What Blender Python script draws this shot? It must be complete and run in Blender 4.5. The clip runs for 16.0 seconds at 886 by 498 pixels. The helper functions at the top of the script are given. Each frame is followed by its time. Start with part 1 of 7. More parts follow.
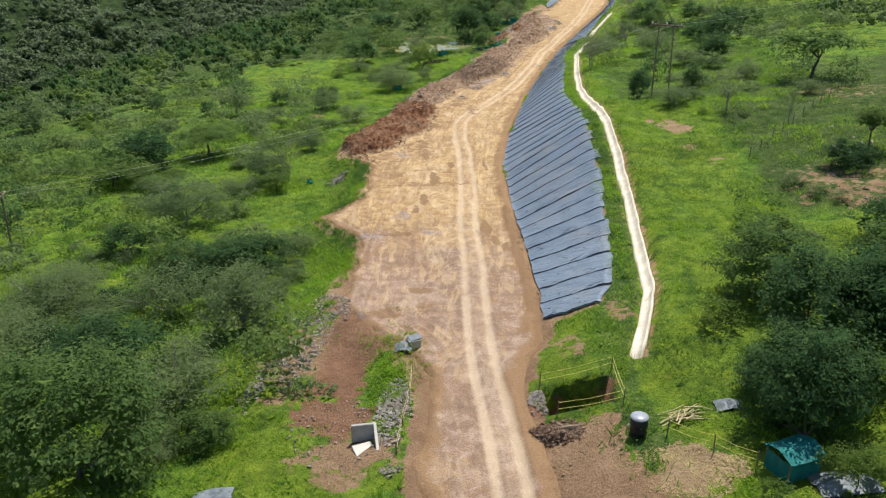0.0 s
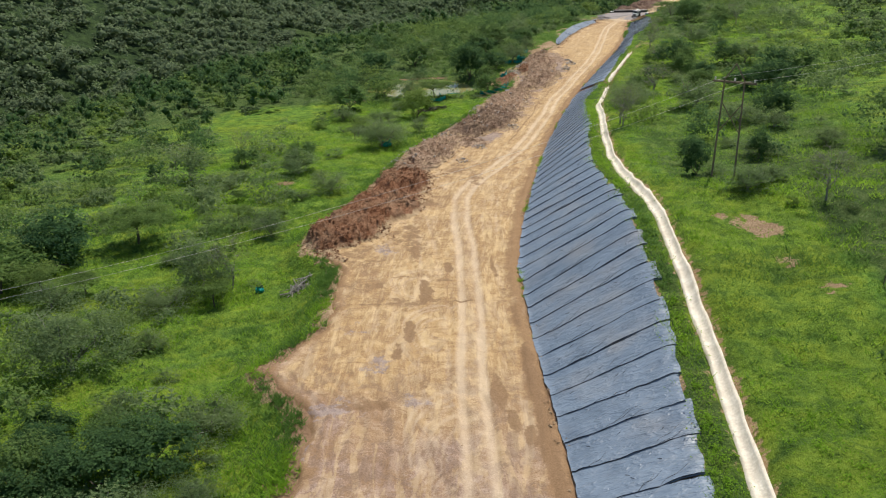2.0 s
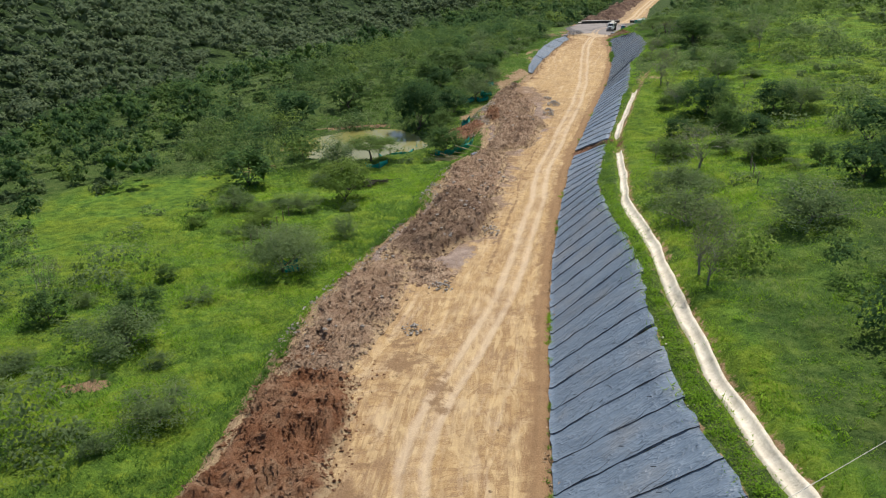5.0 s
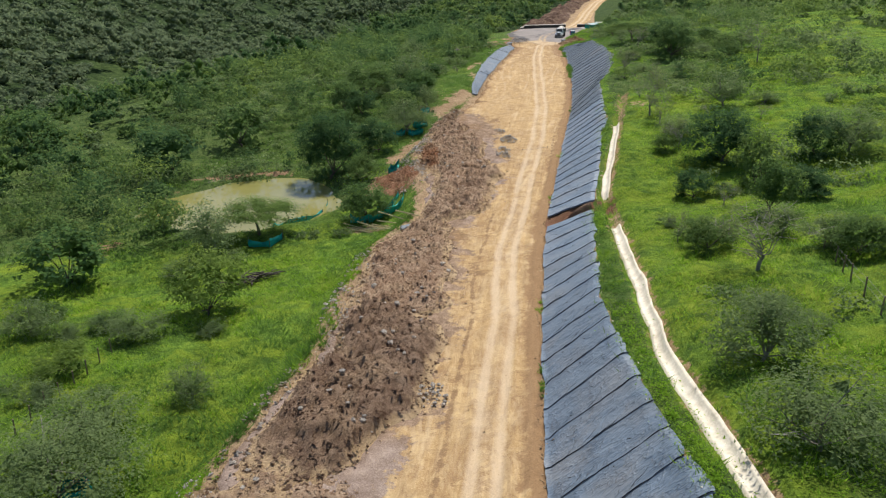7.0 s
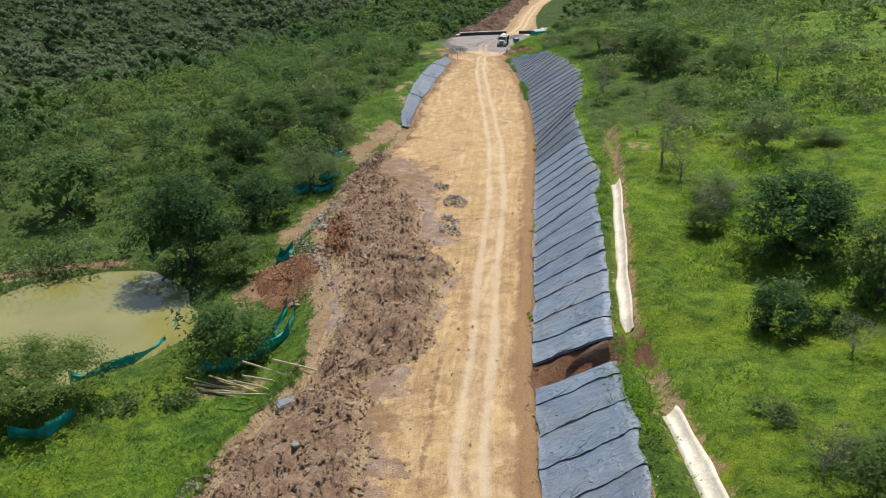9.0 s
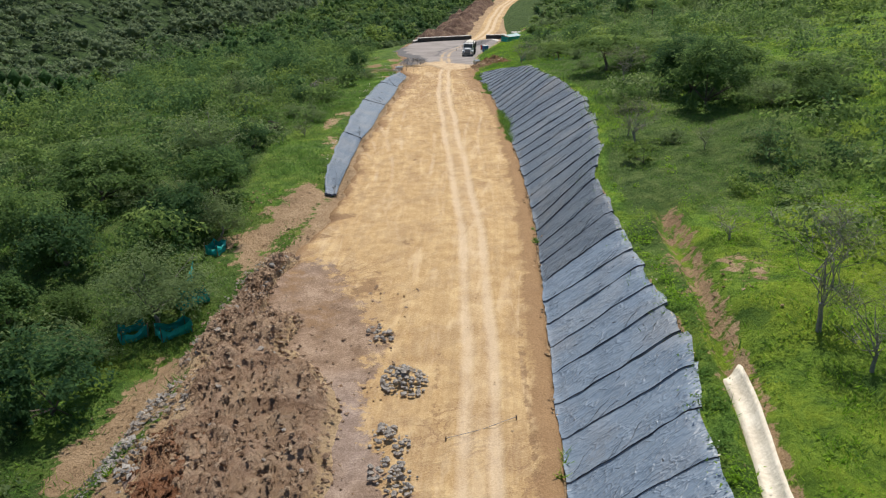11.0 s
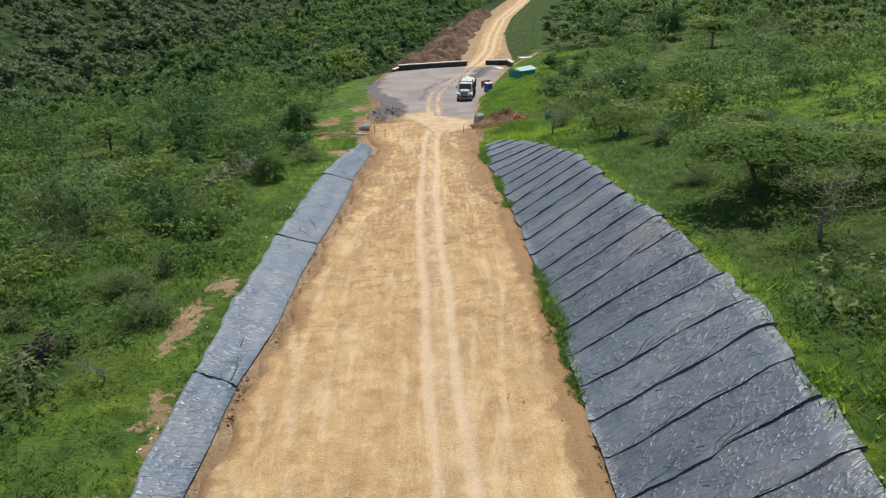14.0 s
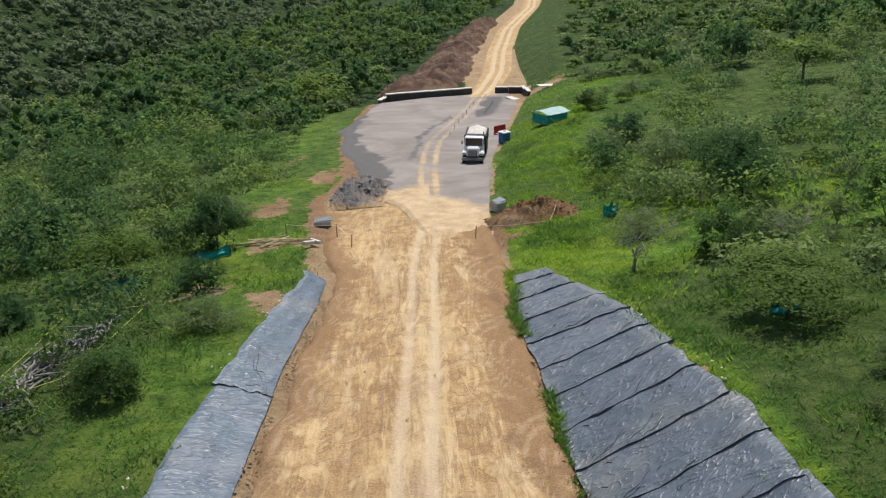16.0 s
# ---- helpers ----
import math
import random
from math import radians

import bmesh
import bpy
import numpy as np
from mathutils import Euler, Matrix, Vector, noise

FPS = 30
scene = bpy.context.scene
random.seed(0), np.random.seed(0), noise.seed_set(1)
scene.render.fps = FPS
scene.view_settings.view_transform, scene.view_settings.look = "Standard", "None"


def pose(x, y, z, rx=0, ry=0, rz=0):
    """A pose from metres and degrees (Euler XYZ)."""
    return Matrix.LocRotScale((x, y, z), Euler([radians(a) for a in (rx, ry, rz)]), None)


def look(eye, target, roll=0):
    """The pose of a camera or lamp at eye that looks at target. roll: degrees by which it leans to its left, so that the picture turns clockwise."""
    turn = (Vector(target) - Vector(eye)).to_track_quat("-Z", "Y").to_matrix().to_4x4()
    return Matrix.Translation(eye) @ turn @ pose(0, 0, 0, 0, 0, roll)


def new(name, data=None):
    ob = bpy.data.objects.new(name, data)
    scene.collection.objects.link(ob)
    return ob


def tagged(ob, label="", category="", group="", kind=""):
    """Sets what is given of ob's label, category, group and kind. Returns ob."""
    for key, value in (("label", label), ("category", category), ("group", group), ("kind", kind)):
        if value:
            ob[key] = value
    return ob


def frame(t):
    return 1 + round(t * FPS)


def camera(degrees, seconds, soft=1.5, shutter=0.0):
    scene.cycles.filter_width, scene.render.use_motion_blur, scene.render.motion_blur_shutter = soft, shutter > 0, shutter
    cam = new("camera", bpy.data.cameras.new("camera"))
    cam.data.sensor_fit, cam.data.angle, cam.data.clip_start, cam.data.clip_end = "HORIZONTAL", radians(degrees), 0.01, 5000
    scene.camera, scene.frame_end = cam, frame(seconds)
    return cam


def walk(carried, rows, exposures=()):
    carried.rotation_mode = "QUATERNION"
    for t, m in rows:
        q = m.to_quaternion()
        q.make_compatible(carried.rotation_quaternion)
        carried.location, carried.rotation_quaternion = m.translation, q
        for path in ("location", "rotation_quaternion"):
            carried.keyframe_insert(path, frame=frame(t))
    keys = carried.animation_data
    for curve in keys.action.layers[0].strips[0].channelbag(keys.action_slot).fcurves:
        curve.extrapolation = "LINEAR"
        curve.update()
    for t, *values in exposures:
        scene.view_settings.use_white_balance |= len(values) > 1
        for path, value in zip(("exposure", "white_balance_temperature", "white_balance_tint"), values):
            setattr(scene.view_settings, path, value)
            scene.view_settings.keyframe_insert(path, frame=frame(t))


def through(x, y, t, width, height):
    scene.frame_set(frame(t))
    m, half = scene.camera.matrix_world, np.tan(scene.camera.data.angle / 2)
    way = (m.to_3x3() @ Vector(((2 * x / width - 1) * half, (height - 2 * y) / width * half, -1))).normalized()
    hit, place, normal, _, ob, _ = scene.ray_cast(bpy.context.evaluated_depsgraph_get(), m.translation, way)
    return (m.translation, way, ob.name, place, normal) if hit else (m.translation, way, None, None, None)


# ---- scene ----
cam = camera(53.9, 16.0, 1.2)
METRES, EYE, TILT, LEAN, TURN = 271.6, 22.0, -3.5, -5.0, 0.0
ROWS = [
    (0.0, 0.0, 0.0, 0.0, -1.95, -20.62, 5.18),
    (0.5, 0.0012, 0.0208, 0.0009, -1.95, -19.92, 5.2),
    (1.0, 0.0025, 0.044, 0.0016, -1.93, -19.12, 5.2),
    (1.5, 0.0035, 0.0668, 0.0002, -1.91, -18.79, 5.2),
    (2.0, 0.0048, 0.0944, -0.0021, -1.91, -18.8, 5.19),
    (2.5, 0.0062, 0.1225, -0.0015, -1.9, -18.78, 5.17),
    (3.0, 0.0077, 0.1539, -0.0006, -1.88, -18.77, 5.2),
    (3.5, 0.009, 0.1835, 0.0001, -1.87, -18.75, 5.22),
    (4.0, 0.0109, 0.2161, 0.0005, -2.77, -18.8, 5.27),
    (6.5, 0.0288, 0.3758, -0.0056, -8.6, -19.26, 5.4),
    (7.0, 0.0345, 0.4099, -0.0072, -9.6, -19.29, 5.43),
    (7.5, 0.0401, 0.4406, -0.0083, -10.52, -19.1, 5.5),
    (8.0, 0.0465, 0.4736, -0.0104, -11.67, -19.17, 5.59),
    (10.5, 0.0876, 0.6326, -0.0256, -16.44, -19.52, 5.81),
    (11.0, 0.098, 0.6677, -0.0262, -16.67, -19.56, 5.89),
    (11.5, 0.1077, 0.6986, -0.0265, -16.96, -19.52, 5.82),
    (12.0, 0.1176, 0.7303, -0.0266, -16.99, -19.51, 5.83),
    (12.5, 0.1263, 0.7588, -0.0269, -17.05, -19.51, 5.85),
    (13.0, 0.136, 0.7903, -0.027, -17.15, -19.52, 5.91),
    (13.5, 0.1444, 0.8173, -0.0273, -17.23, -19.52, 5.9),
    (14.0, 0.153, 0.8458, -0.0279, -17.29, -19.54, 5.87),
    (14.5, 0.161, 0.8722, -0.0285, -17.33, -19.57, 5.85),
    (15.0, 0.1703, 0.9036, -0.0289, -17.38, -19.6, 5.8),
    (15.5, 0.1804, 0.9366, -0.0288, -17.42, -19.62, 5.76),
    (16.0, 0.1923, 0.975, -0.0286, -17.43, -19.66, 5.73),
]
EXPOSURES = [(0.0, 0.17), (1.0, 0.11), (2.5, -0.04), (4.0, -0.10), (7.0, 0.05), (16.0, 0.0)]
walk(cam, [(t, pose(0, 0, EYE, TILT, LEAN, TURN) @ pose(METRES * x, METRES * y, METRES * z, 90 + pitch, roll, yaw)) for t, x, y, z, yaw, pitch, roll in ROWS], EXPOSURES)

# ---- sky and sun ----
SUN_EL, SUN_AZ = 62.0, 28.0
world = bpy.data.worlds.new("sky")
scene.world = world
world.use_nodes = True
sky = world.node_tree.nodes.new("ShaderNodeTexSky")
sky.sky_type, sky.sun_disc = "NISHITA", False
sky.sun_elevation, sky.sun_rotation = radians(SUN_EL), radians(SUN_AZ)
world.node_tree.nodes["Background"].inputs[1].default_value = 0.105
world.node_tree.links.new(sky.outputs[0], world.node_tree.nodes["Background"].inputs[0])
sun = new("sun", bpy.data.lights.new("sun", "SUN"))
sun.data.energy, sun.data.angle, sun.data.color = 4.65, radians(0.55), (1.0, 0.95, 0.87)
sd = Vector((math.sin(radians(SUN_AZ)) * math.cos(radians(SUN_EL)), math.cos(radians(SUN_AZ)) * math.cos(radians(SUN_EL)), math.sin(radians(SUN_EL))))
sun.matrix_world = look(sd * 400, (0, 0, 0))
scene.view_settings.exposure = 0.0

# ---- the plan: lines as x over y, heights over y ----
def line(*pairs):
    ys, xs = [p[0] for p in pairs], [p[1] for p in pairs]
    return lambda y: np.interp(y, ys, xs)


ROAD_Z = line((-60, 3.0), (0, -1.2), (20, -2.6), (50, -5.0), (80, -7.9), (93, -8.8), (107, -9.5), (122, -10.4), (149, -12.4), (183, -13.5),
              (215, -14.0), (233, -14.3), (269, -15.2), (280, -15.7), (302, -17.4), (317, -18.8), (345, -21.0), (385, -24.6), (402, -26), (440, -27), (600, -28))
CUT_H = line((-60, 0.5), (25, 0.6), (40, 1.0), (59, 2.0), (76, 4.4), (88, 5.5), (100, 4.8), (113, 4.2), (132, 5.2), (144, 4.2), (162, 2.9), (182, 1.8),
             (195, 2.8), (208, 3.8), (220, 3.2), (236, 4.1), (265, 4.1), (287, 3.1), (300, 1.5), (308, 0.5), (322, 0.6), (340, 1.6), (365, 2.4), (400, 2.5), (600, 5))
EDGE_R = line((-60, 6.0), (31, 6.6), (39, 6.1), (43, 6.7), (46, 8.1), (54, 9.0), (80, 9.9), (92, 10.6), (105, 12.6), (126, 17.0), (142, 20.6), (160, 25.4),
              (175, 29.9), (184, 32.8), (210, 42.3), (220, 46), (234, 51.2), (250, 56.4), (265, 60.8), (275, 63.6), (291, 67.9), (302, 70.6), (308, 72.7),
              (324, 77), (343, 84.6), (378, 102), (398, 112), (420, 119), (450, 130), (485, 146), (540, 176), (600, 205))
TOP_R = line((-60, 12), (31, 10), (40, 10), (47, 11.0), (51, 13.0), (59, 14.7), (74, 16.8), (88, 18.4), (100, 19.5), (113, 20.2), (124, 22.2), (135, 24.5),
             (150, 26.8), (160, 29.0), (170, 32.2), (181, 35.8), (196, 41.8), (203, 44.2), (208, 46.9), (213, 48.2), (220, 50.5), (231, 53.9), (238, 57.8),
             (248, 62.0), (258, 65.5), (266, 67.0), (273, 68.3), (287, 72), (297, 73.8), (305, 74.3), (308, 74.6), (322, 80), (343, 90), (378, 109), (420, 126), (600, 214))
DITCH = line((41.5, 12.4), (49.5, 15.2), (59, 16.8), (68, 18), (80, 19.6), (94, 21.2), (106, 21.8), (115, 22.8), (124, 24), (130, 25.2), (142, 27.4),
             (150, 28.9), (160, 31.7), (175, 35.7), (185, 38.4), (201, 45.2), (205, 46.9), (209, 48.6), (216, 51.7), (221, 53.4), (226, 56))
TRACK = line((-60, 4.3), (31, 4.3), (32, 4.3), (42, 4.1), (46, 4.1), (56, 4.4), (57, 4.5), (66, 4.7), (73.5, 5.0), (75, 5.1), (86, 5.9), (98, 6.4), (101, 6.3), (106, 6.3), (109.5, 6.6), (113, 6.8), (117, 7.8), (121, 9.1), (125, 10.8), (134, 14.3), (138, 15.8), (145, 18.0), (152, 20.0), (158, 21.8), (164, 23.7), (170, 25.0), (178, 27.4), (179, 27.8), (192, 32.3), (193, 32.6), (217, 41.0), (220, 41.9), (224, 43.2), (233, 46.1), (242, 48.4), (251, 50.9), (252, 51.2), (264, 54.2), (266, 54.7), (283, 59.4), (290, 61.3), (304, 65.8), (310, 67.6), (322, 71.6), (328, 73.5), (341, 77.2), (350, 80.3), (355, 82.3), (376, 93.3), (381, 95.7), (390, 100.0), (417, 113.5), (446, 125.4), (481, 141.4), (531, 169.0), (600, 200.0))
EDGE_L = line((-60, -1), (31, -.4), (42, .2), (45, -0.8), (48, -2.6), (51, -4.6), (53, -5.6), (55, -5.2), (60, -4.7), (67, -4.9), (73, -8.2), (80, -5), (92, -4.8), (97, -7.8),
              (103, -7.5), (112, -4.3), (122, -2), (129, -.8), (137, 1), (147, 4.4), (155, 7.7), (161, 10.5), (170, 13), (180, 16), (187, 20.5), (195, 22.7),
              (210, 24), (219, 27.8), (229, 31.8), (238, 36.2), (243.8, 38.7), (250, 40.5), (263, 44.8), (269, 47.3), (277, 50), (289, 54.4), (300, 57.9),
              (308, 60.9), (312, 62.1), (318, 62.5), (325, 63.5), (332, 65), (340, 69), (366, 74.5), (391, 83.6), (398, 101), (420, 109), (450, 121), (485, 137), (540, 167), (600, 196))
BANK_L = line((243, 37.7), (251, 39.4), (263, 43.0), (270, 45.1), (276, 47.2), (284, 49.9), (296, 54), (307, 58.8), (311, 60.8))
DROP_L = line((-60, 0.3), (35, 0.5), (60, 1.2), (85, 1.6), (120, 1.7), (180, 1.9), (200, 2.0), (225, 1.6), (238, 0.5), (244, -0.7), (308, -0.7), (314, -0.1), (340, -0.3), (380, 0.5), (600, 0.5))
VALLEY = line((-60, -130), (100, -115), (203, -89), (255, -60), (300, -35), (362, -4), (413, 8), (441, 20), (472, 29), (514, 43), (578, 84), (720, 170))
RNG = np.random.RandomState(7)
LATTICE = RNG.rand(256, 256)


def vnoise(x, y, size, seed=0):
    """Smooth value noise in 0..1 with cells of that size."""
    u, v = np.asarray(x, float) / size + 37.7 * seed, np.asarray(y, float) / size + 91.3 * seed
    i, j = np.floor(u).astype(int), np.floor(v).astype(int)
    f, g = u - i, v - j
    f, g = f * f * (3 - 2 * f), g * g * (3 - 2 * g)
    a, b, c, d = LATTICE[i % 256, j % 256], LATTICE[(i + 1) % 256, j % 256], LATTICE[i % 256, (j + 1) % 256], LATTICE[(i + 1) % 256, (j + 1) % 256]
    return (a * (1 - f) + b * f) * (1 - g) + (c * (1 - f) + d * f) * g


def fbm(x, y, size, seed=0, octaves=4):
    total, amp = 0, 0.5
    for k in range(octaves):
        total, amp, size = total + amp * vnoise(x, y, size, seed + k), amp * 0.5, size * 0.5
    return total


def step(a, b, v):
    s = np.clip((v - a) / (b - a), 0, 1)
    return s * s * (3 - 2 * s)


def ground_z(x, y, rough=True):
    """Height of the open ground (the road bed without ruts)."""
    x, y = np.asarray(x, float), np.asarray(y, float)
    base, h, xr, xt, xl = ROAD_Z(y), CUT_H(y), EDGE_R(y), TOP_R(y), EDGE_L(y)
    w = np.maximum(xt - xr, 0.6)
    r = x - xr
    right = base + h * np.clip(r / w, 0, 1) + 0.11 * np.clip(r - w, 0, 60) + 0.04 * np.clip(r - w - 60, 0, 1500)
    n = xl - x
    # the ridge falls to a wooded valley; the far side rises behind it
    far = VALLEY(y) - x
    left = base - DROP_L(y) * step(0, 3.2, n) - 0.05 * np.clip(n - 3, 0, 110) - 7 * step(-45, 2, far) + 0.30 * np.clip(far, 0, 130) + 0.12 * np.clip(far - 130, 0, 1500)
    z = np.where(r > 0, right, np.where(n > 0, left, base))
    # pond basin beside the road
    q = np.hypot((x - 5.4) / 8.2, (y - 203.4) / 7.2) + 0.7 * (fbm(x, y, 6, 63) - 0.47)
    z = np.where((n > 1.5), z * step(0.9, 1.5, q) + (-17.8 + 0.0 * q) * (1 - step(0.9, 1.5, q)), z)
    # crown ditch and the small bank on its uphill side
    on = step(40.5, 42.5, y) * (1 - step(222, 227, y))
    d = x - DITCH(y)
    z = z - on * 0.55 * (1 - step(0.1, 0.62, np.abs(d))) + on * 0.35 * step(0.7, 1.1, d) * (1 - step(2.5, 6, d))
    # washed-out gully through the slope
    g = np.abs(y - 183.0 + 0.35 * (x - 32.8))
    z = z - 1.15 * (1 - step(0.35, 1.3, g)) * step(0.2, 1.0, r) * (1 - step(4.0, 6.5, r))
    # pit beside the road
    z = z - 3.0 * (1 - step(0.8, 1.02, np.maximum(np.abs(x - 8.6) / 1.75, np.abs(y - 38.3) / 1.3)))
    if rough:
        off = np.clip(np.maximum(r - w, n - 1), 0, 6) / 6
        z = z + off * (1.1 * (fbm(x, y, 14, 1) - 0.5) + 0.5 * (fbm(x, y, 3, 5, 3) - 0.45) + 0.4 * (np.clip(off * 3, 0, 1) / np.maximum(off, 0.34)) * (vnoise(x, y, 1.5, 19) * vnoise(x, y, 4, 20) - 0.25))
        far = np.clip((np.maximum(r, n) - 30) / 60, 0, 1)
        z = z + far * 6 * (fbm(x, y, 60, 9) - 0.5)
    return z

# ---- node materials ----
class Mat:
    """A small builder for procedural materials, in world metres."""

    def __init__(self, name, rough=0.85, metal=0.0, spec=0.3):
        self.m = bpy.data.materials.new(name)
        self.m.use_nodes = True
        self.t = self.m.node_tree
        self.b = self.t.nodes["Principled BSDF"]
        self.b.inputs["Roughness"].default_value = rough
        self.b.inputs["Metallic"].default_value = metal
        self.b.inputs["Specular IOR Level"].default_value = spec
        self.pos = self.node("ShaderNodeTexCoord").outputs["Object"]

    def node(self, kind):
        return self.t.nodes.new(kind)

    def put(self, socket, value):
        if isinstance(value, bpy.types.NodeSocket):
            self.t.links.new(value, socket)
        elif isinstance(value, tuple) and len(value) == 3 and socket.type == "RGBA":
            socket.default_value = (*value, 1)
        else:
            socket.default_value = value

    def noise(self, scale, detail=4.0, rough=0.55, stretch=None, distort=0.0, vec=None):
        n = self.node("ShaderNodeTexNoise")
        n.inputs["Scale"].default_value, n.inputs["Detail"].default_value, n.inputs["Roughness"].default_value, n.inputs["Distortion"].default_value = scale, detail, rough, distort
        vec = vec or self.pos
        if stretch:
            mp = self.node("ShaderNodeMapping")
            mp.inputs["Scale"].default_value = stretch[:3]
            if len(stretch) > 3:
                mp.inputs["Rotation"].default_value = (0, 0, radians(stretch[3]))
            self.put(mp.inputs["Vector"], vec)
            vec = mp.outputs[0]
        self.put(n.inputs["Vector"], vec)
        return n.outputs["Fac"]

    def ramp(self, fac, *stops):
        r = self.node("ShaderNodeValToRGB")
        while len(r.color_ramp.elements) < len(stops):
            r.color_ramp.elements.new(0.5)
        for e, (p, c) in zip(r.color_ramp.elements, stops):
            e.position, e.color = p, (*(c if isinstance(c, tuple) else (c, c, c)), 1)
        self.put(r.inputs[0], fac)
        return r.outputs[0]

    def mix(self, fac, a, b, how="MIX"):
        n = self.node("ShaderNodeMix")
        n.data_type, n.blend_type = "RGBA", how
        self.put(n.inputs["Factor"], fac)
        self.put([s for s in n.inputs if s.name == "A" and s.type == "RGBA"][0], a)
        self.put([s for s in n.inputs if s.name == "B" and s.type == "RGBA"][0], b)
        return [s for s in n.outputs if s.type == "RGBA"][0]

    def math(self, op, a, b=0.5):
        n = self.node("ShaderNodeMath")
        n.operation = op
        self.put(n.inputs[0], a)
        self.put(n.inputs[1], b)
        return n.outputs[0]

    def attr(self, name):
        n = self.node("ShaderNodeAttribute")
        n.attribute_name = name
        s = self.node("ShaderNodeSeparateColor")
        self.put(s.inputs[0], n.outputs["Color"])
        return s.outputs

    def vector(self, name):
        n = self.node("ShaderNodeAttribute")
        n.attribute_name = name
        return n.outputs["Vector"]

    def island(self):
        return self.node("ShaderNodeNewGeometry").outputs["Random Per Island"]

    def object_random(self):
        return self.node("ShaderNodeObjectInfo").outputs["Random"]

    def color(self, c):
        self.put(self.b.inputs["Base Color"], c)
        return self

    def rough(self, r):
        self.put(self.b.inputs["Roughness"], r)
        return self

    def bump(self, h, strength=0.5, distance=0.05):
        n = self.node("ShaderNodeBump")
        n.inputs["Strength"].default_value, n.inputs["Distance"].default_value = strength, distance
        self.put(n.inputs["Height"], h)
        self.put(self.b.inputs["Normal"], n.outputs[0])
        return self


def speckled(name, a, b, scale=3.0, rough=0.85, bump=0.3, dist=0.03, metal=0.0, spec=0.3):
    """A surface of two tones, mottled coarsely and finely, with fine relief."""
    m = Mat(name, rough, metal, spec)
    fine = m.noise(scale * 6, 3)
    f = m.math("ADD", m.math("MULTIPLY", m.noise(scale, 5), 0.65), m.math("MULTIPLY", fine, 0.35))
    return m.color(m.ramp(f, (0.3, a), (0.7, b))).bump(fine, bump, dist).m


def leafy(name, dark, light, warm, through=0.52):
    m = Mat(name, 0.7, 0, 0.06)
    dark, light, warm = [(1.78 * q[0], 1.72 * q[1], 1.65 * q[2] + 0.016) for q in (dark, light, warm)]
    c = m.mix(m.ramp(m.math("ADD", m.math("MULTIPLY", m.island(), 0.45), m.math("MULTIPLY", m.noise(8.0, 5, 0.75), 0.55)), (0.32, 0.0), (0.64, 1.0)), dark, light)
    c = m.mix(m.math("MULTIPLY", m.object_random(), 0.45), c, warm)
    c = m.mix(m.ramp(m.noise(1.7, 4, 0.7), (0.42, 0.0), (0.62, 0.5)), c, dark)
    m.color(c).bump(m.noise(3.6, 5, 0.75), 0.8, 0.24)
    tr = m.node("ShaderNodeBsdfTranslucent")
    m.put(tr.inputs[0], m.mix(0.5, c, warm))
    mx = m.node("ShaderNodeMixShader")
    mx.inputs[0].default_value = through
    out = m.t.nodes["Material Output"]
    m.t.links.new(m.b.outputs[0], mx.inputs[1])
    m.t.links.new(tr.outputs[0], mx.inputs[2])
    m.t.links.new(mx.outputs[0], out.inputs[0])
    return m.m


